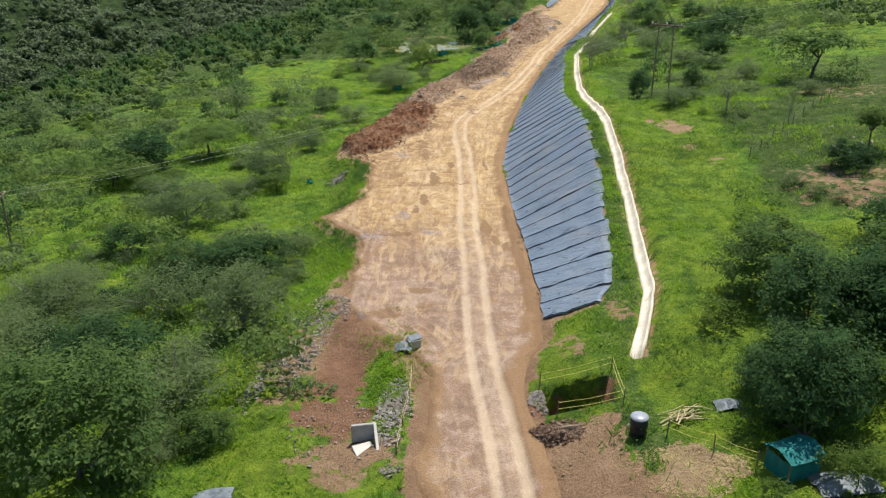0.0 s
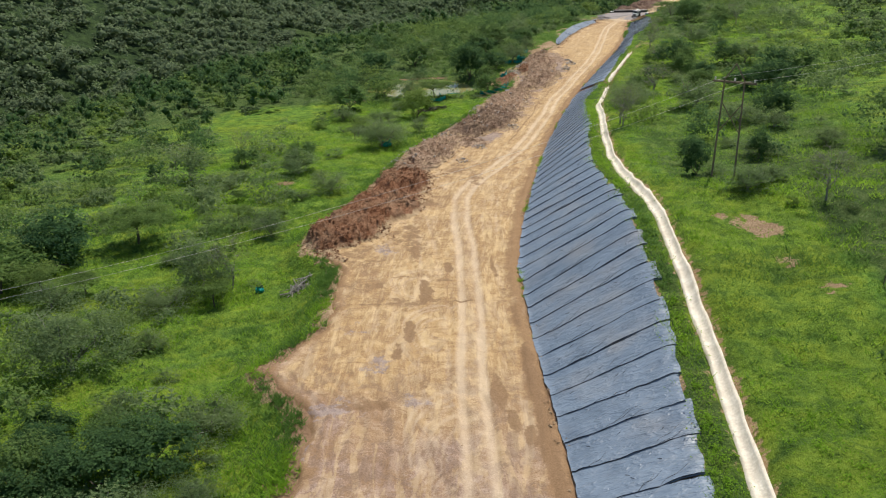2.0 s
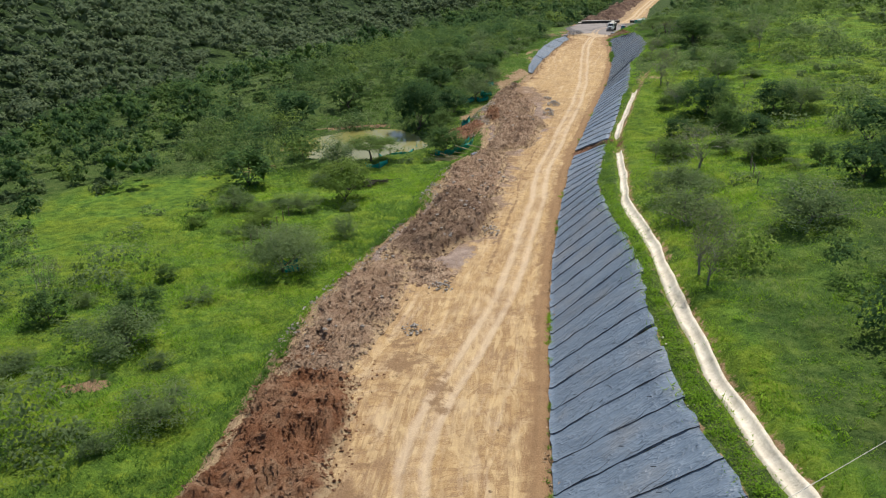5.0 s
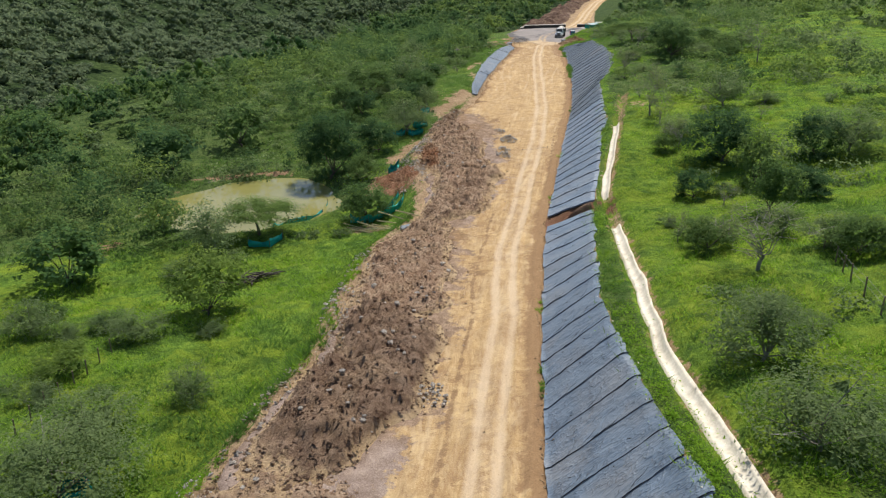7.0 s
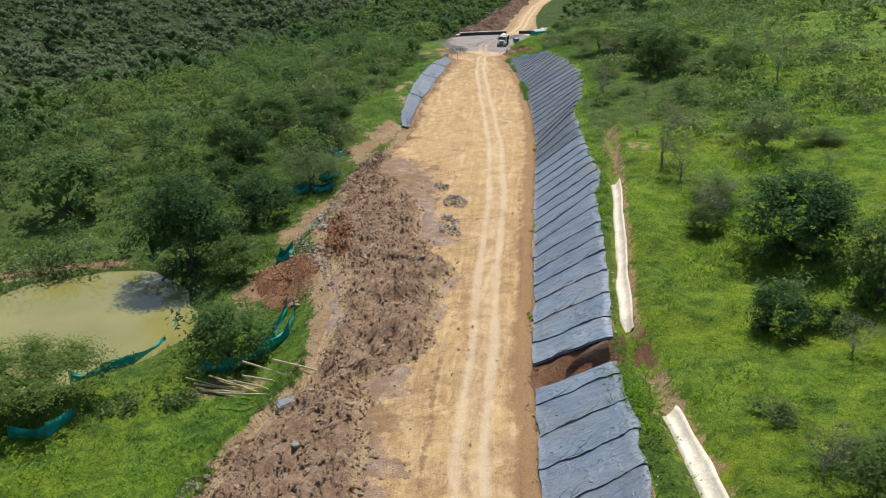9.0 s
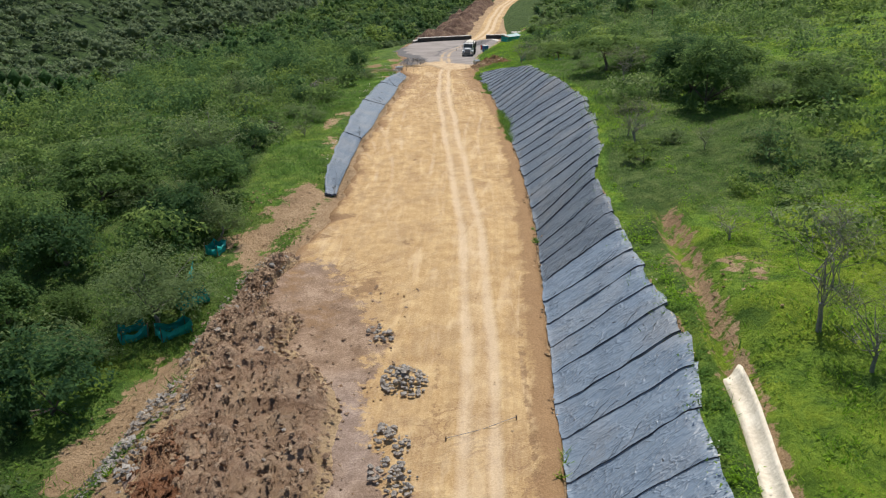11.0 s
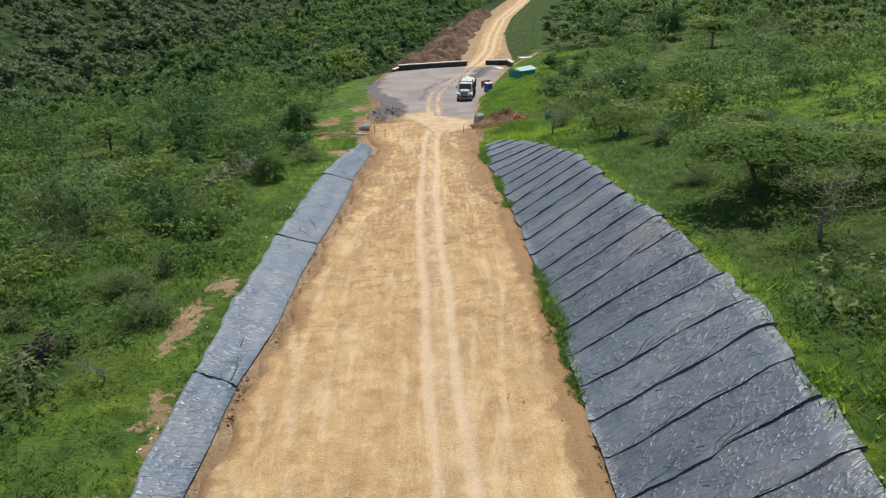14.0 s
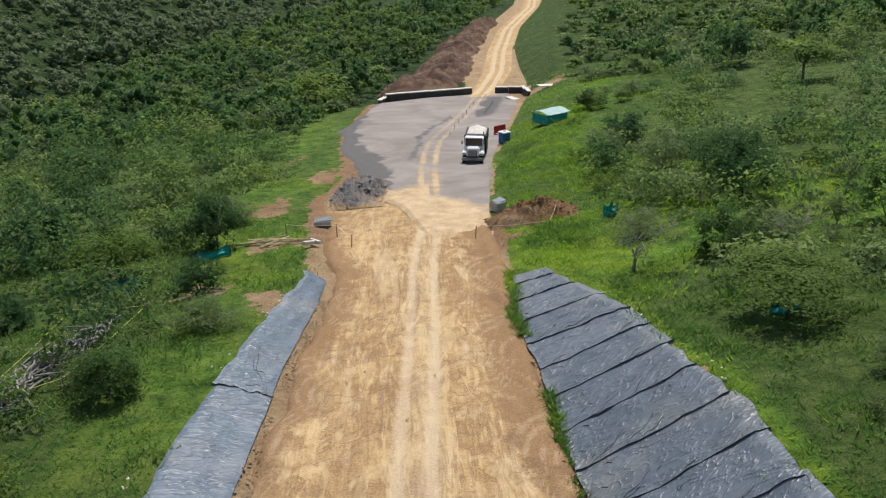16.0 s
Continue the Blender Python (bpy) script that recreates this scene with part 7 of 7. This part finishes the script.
TREES = ("-16.2 34.5 5.0 8.3 r; -31.4 100.9 3.4 5.3 d; -25.3 106.2 3.9 3.9 f; -22.5 145.9 2.2 5.2 b; -11.2 50.6 2.9 5.2 g; -21.5 77.8 4.2 5.3 g; -14.6 62.0 3.0 3.4 d;"
         "-26.1 56.5 3.8 4.2 g; -16.9 54.3 2.9 4.4 g; -58.0 132.8 3.9 6.1 g; -27.1 135.1 3.2 5.8 g; -33.8 94.7 3.1 2.9 f; 20.8 39.7 4.0 6.9 d; 18.9 33.7 3.8 5.3 d;"
         "25.8 43.0 2.7 4.9 d; 17.5 36.4 1.8 2.9 d; 18.2 28.4 1.5 2.3 y; 32.3 85.8 2.2 4.5 b; 48.0 101.8 4.9 6.3 f; 39.4 70.6 2.2 4.0 f; 28.4 105.7 1.6 3.5 d;"
         "36.6 80.7 0.9 3.4 b; 36.6 68.0 2.4 2.8 d; -21.3 76.4 2.9 7.6 b; -16.3 93.3 3.3 5.1 g; -34.3 98.1 3.6 3.8 f; -14.0 64.7 3.7 4.7 d; -12.7 56.3 2.9 3.4 g;"
         "-32.5 104.1 4.1 5.4 d; 43.0 122.2 3.0 4.7 d; 46.4 104.7 2.9 4.8 d; 26.3 125.6 2.2 5.4 b; -25.2 108.4 4.2 3.9 f; -22.3 146.4 2.6 5.4 g; -12.4 106.0 1.9 3.1 g;"
         "-13.7 93.1 2.3 4.9 b; -2.7 150.2 4.3 4.7 g; -9.5 183.8 4.5 5.7 r; 2.0 188.0 3.5 5.8 g; -13.1 134.5 3.6 3.8 g; -18.9 109.7 1.8 1.9 g; -32.1 137.1 1.6 2.7 d;"
         "-31.3 143.9 2.8 3.6 b; 26.1 123.7 2.0 4.4 b; 26.7 98.8 1.5 4.0 d; 37.2 132.8 3.6 3.8 g; 51.4 188.0 4.4 6.1 d; 34.4 104.0 1.3 3.6 d; 48.1 144.3 3.5 4.4 d;"
         "-8.1 182.1 5.7 7.6 r; 2.7 173.6 3.6 6.2 y; -5.4 218.4 4.6 6.9 d; 6.2 191.0 3.9 2.9 f; 13.9 210.5 4.4 9.3 d; 16.8 193.5 3.0 4.2 r; 2.8 159.4 1.7 2.7 g;"
         "-2.8 156.1 3.2 3.0 g; -4.1 151.4 4.4 3.2 g; 3.1 228.2 4.3 6.6 r; -25.7 236.9 4.4 5.5 r; 39.3 159.0 3.7 5.0 b; 32.1 145.5 3.1 4.1 g; 29.9 137.2 3.3 4.0 g;"
         "51.1 205.6 2.9 5.8 b; 60.2 205.6 3.2 5.2 g; 63.5 185.8 4.0 5.2 g; 37.6 167.3 1.2 2.7 b; 72.1 249.4 4.2 6.3 d; 77.1 229.1 2.7 5.6 b; 85.2 219.6 3.0 5.5 g;"
         "50.9 180.9 2.2 5.8 r; 20.6 220.2 3.2 5.1 d; 25.6 227.9 3.7 5.0 g; 29.9 257.2 3.6 5.4 g; 21.6 248.4 5.1 5.8 r; 17.8 239.1 3.1 5.2 r; 72.6 266.0 4.4 3.6 f;"
         "70.3 243.4 4.0 6.9 r; 60.5 238.7 1.4 2.8 b; 62.8 232.0 1.0 2.0 b; 65.0 227.9 1.8 3.0 g; 54.0 215.9 1.8 1.9 b; 59.1 214.3 1.1 1.0 b; 51.2 202.8 2.2 3.9 b;"
         "81.5 242.2 2.7 3.4 g; 35.0 291.2 2.6 4.8 g; 59.9 236.5 2.6 3.7 b; 69.8 244.9 3.4 5.6 r; 29.8 238.9 2.3 3.8 g; 29.8 245.6 2.9 4.3 r; 72.4 266.1 3.2 3.8 f;"
         "93.4 316.6 3.0 5.2 d; 92.9 301.1 2.1 3.9 r; 56.3 321.3 1.9 4.6 d; 42.7 286.9 1.7 2.2 d; 36.7 289.1 2.8 3.9 g; 39.3 263.9 1.2 1.6 b; 36.6 327.8 3.7 3.9 f;"
         "45.2 355.7 3.6 4.2 d; 76.4 398.4 6.0 5.7 y; 42.0 276.9 0.9 1.9 g; 44.8 324.3 2.5 5.3 d; 49.9 318.1 3.1 4.0 y; 55.5 319.8 2.0 4.5 d; 91.1 311.9 2.9 4.8 d;"
         "82.0 301.1 1.9 3.1 r; 78.4 291.2 3.0 2.2 f; 75.8 268.6 2.6 1.8 s; 77.5 264.5 3.4 3.0 f; 78.5 271 3.2 2.8 g; 76.4 402.4 4.7 5.9 y; 90.3 302.2 1.3 2.7 g; 47.1 351.9 1.5 2.5 d; 50.5 298.9 1.7 2.5 r; 81.8 309.6 1.7 2.3 g;"
         "92.3 324.3 2.4 3.5 g; 125.3 348.5 4.7 4.6 f; 129.2 368.2 3.8 7.1 d; 95.1 336.2 2.8 2.9 d; 98.3 310.2 1.3 2.7 g")
EXTRA = "; 22 47 4.0 5.4 r; 24.5 38 4.2 6.5 d; 20.6 36 2.8 4.6 y; 28 34 4.5 7.0 d; 17.6 43.5 1.6 2.0 w; 30 45 4.2 6.0 r; 33 53 3.2 4.0 d; -13 41 3.4 4.4 g; -18 44 4.0 5.0 d; -22 38 4.2 5.5 r; -10.6 56 2.2 3.0 g; -26 47 4.0 5.0 g; -10.5 36.5 1.8 2.2 r; 17.3 31.6 2.4 5.6 r; 19.6 29.2 2.6 4.6 d; 14.6 27.8 1.0 1.4 w; -3.5 197 2.4 3.2 y; -5.2 206 2.2 3.0 d; 17.5 207 2.2 3.6 r; 27 240 2.8 4.2 d; 23 246 3.3 4.8 r; 30.5 250 2.3 3.4 d; 20 237 3.2 4.6 d; 28 256 3.0 4.2 g; 34 260 2.2 3.0 d; 49.5 139 2.6 5.0 d; 52.5 142 2.4 4.2 d; 57.5 159 3.4 5.6 d; 61 156 3.0 5.0 r; 60 186 3.4 5.0 d; 46.8 170.5 2.4 5.2 r; 45 165.8 1.6 2.8 g; 73 250 3.0 4.6 d; 68 244 1.6 2.2 g"
rng = np.random.RandomState(5)
taken = []
for row in (TREES + EXTRA).split(";"):
    x, y, r, h, kind = row.split()
    x, y, r, h = float(x), float(y), float(r), float(h)
    if any(math.hypot(x - a, y - b) < 0.45 * (r + c) for a, b, c in taken):
        continue
    taken.append((x, y, r))
    plant(x, y, r, max(h, 1.1 * r if kind not in "fg" else r * 0.9), kind, rng)


def free(x, y, r, gap=0.62):
    return all(math.hypot(x - a, y - b) > gap * (r + c) for a, b, c in taken)


# tree added past the spacing test to throw shade on the netting shelter
plant(17.5, 32.0, 2.5, 6.0, "d", rng)
taken.append((17.5, 32.0, 2.5))
# thickets close to the road: y from and to, side, offsets, how many, kinds
for y0, y1, side, a, b, want, kinds in ((36, 72, -1, 4.5, 22, 36, "gdrggsgr"), (72, 125, -1, 6, 26, 26, "gsggfsg"), (55, 125, 1, 9, 26, 24, "swgsgw"), (125, 212, 1, 6, 22, 28, "ggsgsrbd"), (212, 305, 1, 3, 20, 34, "gwsrdgb"), (124, 186, -1, 9, 28, 26, "ggsgygsr"), (222, 330, -1, 5, 20, 24, "gdrwggr"), (318, 395, 1, 3, 24, 20, "gwrsgg")):
    done = 0
    for _ in range(900):
        if done >= want:
            break
        y, off = rng.uniform(y0, y1), a + (b - a) * rng.rand() ** 1.2
        x = float(EDGE_L(y) - off if side < 0 else TOP_R(y) + off)
        if y < 55 and -11 < x < 20:
            continue
        kind = kinds[rng.randint(0, len(kinds))]
        r = rng.uniform(1.1, 2.8) if kind not in "sw" else rng.uniform(0.7, 1.8)
        if not free(x, y, r, 0.5) or math.hypot(x - 18.5, y - 32.5) < 4 or (side > 0 and x < DITCH(y) + 2.2 + r and y < 226):
            continue
        taken.append((x, y, r))
        plant(x, y, r, r * (rng.uniform(0.75, 1.1) if kind in "gs" else rng.uniform(0.95, 1.45)), kind, rng)
        done += 1


def cover(x, y):
    """How thickly trees and shrubs stand."""
    n, r = EDGE_L(y) - x, x - TOP_R(y)
    left = np.where(y < 72, 1.0 * step(4.5, 8, n), np.where(y < 135, 0.8 * step(4.5, 11, n), np.where(y < 188, 0.5 * step(16, 26, n), 0.9 * step(4.5, 9, n))))
    left = np.where((y > 240) & (y < 320), 1.0 * step(5.5, 11, n), left)
    left = left * np.where(np.hypot((x - 5.4) / 11.0, (y - 203.0) / 10.0) < 1, 0, 1)
    left = np.where((n > 60), np.maximum(left, 0.8), left)
    right = np.where(y < 56, 0.75 * step(6, 9, r), np.where(y < 122, 0.4 * step(9, 18, r), np.where(y < 212, 0.5 * step(5, 12, r), np.where(y < 300, 0.7 * step(2, 7, r), 0.9 * step(4, 10, r)))))
    right = np.where(y > 385, 0.9 * step(1, 3, r), right)
    right = np.where(r > 60, np.maximum(right, 0.75), right)
    c = np.where(n > 0, left, np.where(r > 0, right, 0))
    c = np.where((y > 394) & (n < np.interp(y, [394, 405, 430, 470, 502], [16, 18, 14, 11, 8])) & (r < 0.6), 0, c)
    return c


WOOD_LABEL = {"v": "dark woodland on the far side of the valley", "d": "dark green woodland covering hillside", "r": "green leafy scrub woodland covering hillside", "g": "grey-green thorn scrub covering hillside",
              "y": "yellow-green scrub covering hillside", "f": "flat-topped thorn trees covering hillside"}


def woods():
    """Scrub and woodland past the single trees, joined by kind: lumpy crowns with leaf sprays standing out of them."""
    g = np.random.RandomState(77)
    near_trees = np.array(taken)
    bins = {}
    for cell, y0, y1, reach in ((5.4, 40, 372, (0, 46)), (2.9, 40, 372, (0, 46)), (4.6, 40, 420, (46, 125)), (4.3, 372, 560, (0, 60)), (6.2, 372, 700, (60, 260)), (6.8, 60, 372, (125, 330))):
        for side in (-1, 1):
            v, u = np.meshgrid(np.arange(y0, y1, cell), np.arange(reach[0], reach[1], cell), indexing="ij")
            y = (v + cell * g.rand(*v.shape)).ravel()
            off = (u + cell * g.rand(*u.shape)).ravel()
            x = np.where(side < 0, EDGE_L(y) - off, TOP_R(y) + off)
            ok = (x > -0.56 * y - 12) & (x < np.maximum(0.5 * y + 14, 66 + 0.97 * (y - 250))) & (y < 720)
            ok &= ~((side > 0) & (x - TOP_R(y) > 165))
            patch = fbm(x, y, 17, 5 if side < 0 else 6)
            if reach[0] == 0 and y0 == 40:
                # open grass between clumps
                thick = np.clip(cover(x, y) * (1.45 if side < 0 else 1.35), 0, 1)
                ok &= g.rand(len(x)) < (0.8 if cell > 5 else 0.6) * thick * step(0.32 if side < 0 else np.where(y > 270, 0.2, 0.38), np.where(y > 270, 0.45, 0.6), patch + 0.12 * (g.rand(len(x)) - 0.5) + 0.22 * ((side < 0) & (y > 190)) + np.where((side < 0) & (y < 76), 0.3, 0.08 * ((side < 0) & (y < 135))))
                dist = np.min(np.hypot(x[:, None] - near_trees[None, :, 0], y[:, None] - near_trees[None, :, 1]) / (near_trees[None, :, 2] + 1.0), 1)
                ok &= dist > 0.8
                ok &= ~((side > 0) & (x < DITCH(y) + 4) & (y < 226)) & (np.hypot(x - 18.5, y - 32.5) > 6)
            else:
                ok &= (cover(x, y) > 0.3) & (g.rand(len(x)) < np.where(side < 0, 0.8 if reach[0] >= 46 and side < 0 else 1, 1) ** (VALLEY(y) - x > -4) * np.where(side < 0, np.where((y < 195) & (off < 110), 0.5 + 0.38 * step(0.36, 0.56, patch), 0.86), 0.5 + 0.45 * step(0.34, 0.52, patch)))
            x, y, off = x[ok], y[ok], off[ok]
            n = EDGE_L(y) - x
            over = (side < 0) & (VALLEY(y) - x > -4)
            p = g.rand(len(x)) + 0.5 * (vnoise(x, y, 26, 8) - 0.5)
            if side < 0:
                left = np.where(y > 188, np.where(p < 0.32, "r", np.where(p < 0.60, "d", np.where(p < 0.84, "g", np.where(p < 0.92, "y", "f")))), np.where(p < 0.62, "g", np.where(p < 0.80, "f", np.where(p < 0.92, "y", "d"))))
                kinds = np.where(over, "v", left)
            else:
                kinds = np.where(p < 0.48, "g", np.where(p < 0.64, "f", np.where(p < 0.80, "r", np.where(p < 0.92, "y", "d"))))
            r = cell * (0.46 + 0.44 * g.rand(len(x)) ** 1.6)
            r = np.where(over, r * 1.3, r)
            for kind in np.unique(kinds):
                m = kinds == kind
                px, py, pr = x[m], y[m], r[m]
                c = len(px)
                tall = {"g": 0.72, "f": 0.7, "d": 1.35, "r": 1.2, "y": 1.05, "v": 0.95}[kind] * (0.65 + 0.7 * g.rand(c))
                base = {"g": 0.12, "f": 0.75, "d": 0.3, "r": 0.25, "y": 0.2, "v": 0.3}[kind]
                z0 = ground_z(px, py) + base * pr * tall
                shape = np.stack([pr * (0.8 + 0.4 * g.rand(c)), pr * (0.8 + 0.4 * g.rand(c)), pr * tall], 1)
                foot = np.stack([px, py, z0], 1)[:, None]
                fine = reach[0] == 0 and y0 == 40
                k, size, lobes = (430, 0.19, 10) if fine and cell > 5 else (170, 0.15, 6) if fine else (90, 0.21, 5) if cell < 5 else (75, 0.31, 4)
                if kind == "v":
                    k, size, lobes = 130, 0.46, 7
                elif not fine:
                    k, size, lobes = (165, 0.27, 7) if cell == 4.6 else (110, 0.40, 6)
                q = g.normal(size=(c, lobes, 3))
                q /= np.linalg.norm(q, axis=2)[..., None]
                q[..., 2] = np.abs(q[..., 2]) - 0.1
                q = q * (0.45 + 0.35 * g.rand(c, lobes, 1))
                ball_v, ball_f = OCT_V, OCT_F
                bulk = (0.20 if kind == "v" else 0.17) * (0.75 + 0.5 * g.rand(c, lobes, 1, 1))
                inner = (q[:, :, None] + bulk * ball_v * (0.75 + 0.5 * g.rand(c, lobes, len(ball_v), 1)) * np.array([1, 1, 0.85])) * shape[:, None, None] + foot[:, None]
                inner = inner[:0 if fine else c].reshape(-1, len(ball_v), 3)
                away = g.normal(size=(c, k, 3)) * np.array([1, 1, 0.8])
                away[..., 2] = np.abs(away[..., 2]) - 0.35
                away *= (0.36 * (0.6 + 0.5 * g.rand(c, k)) / (np.linalg.norm(away, axis=2) + 1e-6))[..., None]
                d = q[np.arange(c)[:, None], g.randint(0, lobes, (c, k))] + away
                d[..., 2] = np.maximum(d[..., 2], -0.12)
                vs, _ = leaf_sprays((d * shape[:, None] + foot).reshape(-1, 3), size, g, 0.4, (0.5 * d + 2.2 * away).reshape(-1, 3))
                bins.setdefault(kind, []).append((inner.reshape(-1, 3), (ball_f[None] + len(ball_v) * np.arange(len(inner))[:, None, None]).reshape(-1, 3), vs))
    for kind, rows in bins.items():
        vs, fs, n = [], [], 0
        for mass, faces, leaves in rows:
            vs += [mass, leaves]
            fs += [faces + n, np.arange(len(leaves)).reshape(-1, 3) + n + len(mass)]
            n += len(mass) + len(leaves)
        me = np_mesh("woodland", np.concatenate(vs), np.concatenate(fs), LEAF[kind], True)
        tagged(link("woodland", me), WOOD_LABEL[kind], "woodland", "woodland", "stuff")


woods()


def blades(x, y, z, height, g):
    """Grass blades, one upright pointed triangle each."""
    n = len(x)
    a, b = g.rand(n) * 6.283, g.rand(n) * 6.283
    w, lean = 0.018 + 0.03 * g.rand(n), 0.08 + height * (0.4 + 0.8 * g.rand(n))
    dx, dy = w * np.cos(a), w * np.sin(a)
    tip = np.stack([x + lean * np.cos(b), y + lean * np.sin(b), z + height], 1)
    return np.stack([np.stack([x - dx, y - dy, z - 0.03], 1), np.stack([x + dx, y + dy, z - 0.03], 1), tip], 1)


def undergrowth():
    """Low leafy clumps and tall grass over the open ground."""
    g = np.random.RandomState(99)
    n = 9500
    y = 26 + 319 * g.rand(n) ** 1.15
    side = g.rand(n) < 0.5
    off = 0.6 + 34 * g.rand(n) ** 1.3
    x = np.where(side, EDGE_L(y) - off, TOP_R(y) + off)
    bank = g.rand(n) < 0.22
    y = np.where(bank, g.uniform(310, 398, n), y)
    x = np.where(bank, EDGE_R(y) + 1.0 + (TOP_R(y) - EDGE_R(y) + 16) * g.rand(n), x)
    side &= ~bank
    # the strip of weeds between the sheeting and the ditch
    weedy = g.rand(n) < 0.10
    y = np.where(weedy, g.uniform(52, 222, n), y)
    x = np.where(weedy, TOP_R(y) + 0.3 + np.maximum(DITCH(y) - TOP_R(y) - 1.2, 0.2) * g.rand(n), x)
    side &= ~weedy
    ok = (soil_map(x, y)[:, 0] < 0.35) & (np.abs(x - DITCH(y)) > 1.0) & (np.hypot((x - 5.4) / 10.2, (y - 203.4) / 9.2) > 1) & ~((y > 243) & (y < 312) & (x > BANK_L(y) - 0.5) & side)
    ok &= vnoise(x, y, 7, 8) + 0.25 * g.rand(n) + 0.3 * (bank | weedy) > 0.56
    x, y = x[ok], y[ok]
    wx, wy = -1.2 + 0.8 * g.normal(size=90), 43.0 + 2.4 * g.normal(size=90)
    x, y = np.concatenate([x, wx]), np.concatenate([y, wy])
    n = len(x)
    z = ground_z(x, y)
    s = 0.25 + 0.8 * g.rand(n) ** 1.6
    per = 28
    k = np.repeat(np.arange(n), per)
    p = np.stack([x[k], y[k], z[k]], 1) + g.normal(size=(n * per, 3)) * np.stack([s[k] * 0.5, s[k] * 0.5, s[k] * 0.26], 1)
    p[:, 2] += s[k] * 0.3
    vs, fs = leaf_sprays(p, 0.075, g, 1.3, None, 0.5)
    tone = (vnoise(p[:, 0], p[:, 1], 9, 4) > 0.5) & ~((p[:, 0] < EDGE_L(p[:, 1])) & (p[:, 1] > 185))
    for pick, kind, label in ((tone, "grass", "low bright green weeds and bushes"), (~tone, "weed", "low dark green weeds and undergrowth")):
        q = vs.reshape(-1, 3, 3)[pick]
        tagged(link("undergrowth", np_mesh("undergrowth", q.reshape(-1, 3), np.arange(3 * len(q)).reshape(-1, 3), LEAF[kind])), label, "undergrowth", "undergrowth", "stuff")
    n = 20500
    y = 26 + 304 * g.rand(n) ** 1.1
    side = g.rand(n) < 0.5
    off = 0.2 + 30 * g.rand(n) ** 1.2
    x = np.where(side, EDGE_L(y) - off, TOP_R(y) + off)
    fringe = g.rand(n) < 0.09
    fy = np.where(g.rand(n) < 0.6, g.uniform(236, 309, n), g.uniform(52, 236, n))
    other = g.rand(n) < 0.45
    fy = np.where(other, np.where(g.rand(n) < 0.5, g.uniform(52, 97, n), g.uniform(120, 190, n)), fy)
    y = np.where(fringe, fy, y)
    x = np.where(fringe, np.where(other, EDGE_L(y) - 0.9 * g.rand(n), EDGE_R(y) - 0.25) + 0.35 * g.normal(size=n) * vnoise(y, 0 * y, 5, 6), x)
    side &= ~fringe
    bank = (g.rand(n) < 0.06) & ~fringe
    y = np.where(bank, np.where(g.rand(n) < 0.25, g.uniform(28, 48, n), g.uniform(309, 360, n)), y)
    x = np.where(bank, EDGE_R(y) + 0.8 + (TOP_R(y) - EDGE_R(y) + 3) * g.rand(n), x)
    side &= ~bank
    ok = (soil_map(x, y)[:, 0] + 0.35 * g.rand(n) < 0.55) & (np.abs(x - DITCH(y)) > 0.85) & (np.hypot((x - 5.4) / 10.2, (y - 203.4) / 9.2) > 1) & ~((y > 243) & (y < 312) & (x > BANK_L(y) - 0.2) & side)
    ok |= fringe & (vnoise(y, 0 * y, 4, 15) > np.where(other, 0.35, np.where(y > 262, 0.4, 0.62)))
    x, y = x[ok], y[ok]
    n = len(x)
    r = 0.5 + 1.1 * g.rand(n)
    r = np.where((x > EDGE_L(y) - 0.6) & (x < EDGE_R(y) + 0.6), 0.16, r)
    per = 18
    k = np.repeat(np.arange(n), per)
    q, a = np.sqrt(g.rand(n * per)), g.rand(n * per) * 6.283
    x, y = x[k] + r[k] * q * np.cos(a), y[k] + r[k] * q * np.sin(a)
    h = (0.07 + 0.70 * vnoise(x, y, 2.2, 12) * vnoise(x, y, 7, 13)) * (0.6 + 0.7 * g.rand(n * per))
    z = np.where(x < EDGE_R(y) + 0.5, ROAD_Z(y) * (x > EDGE_L(y)) + ground_z(x, y) * (x <= EDGE_L(y)) + 0.05, ground_z(x, y))
    vs = blades(x, y, z, h, g)
    tone = 0.6 * vnoise(x, y, 7, 14) + 0.4 * vnoise(x, y, 2.2, 16) + 0.3 * g.rand(len(x)) + 0.3 * ((y > 218) & (y < 306)) + 0.3 * ((x < EDGE_L(y)) & (y > 185)) > 0.72
    for pick, mat, label in ((~tone, LEAF["grass"], "bright green tall grass on hillside"), (tone, LEAF["weed"], "deeper green grass patches on hillside")):
        q = vs[pick]
        tagged(link("grass", np_mesh("grass", q.reshape(-1, 3), np.arange(3 * len(q)).reshape(-1, 3), mat)), label, "grass", "grass", "stuff")


undergrowth()
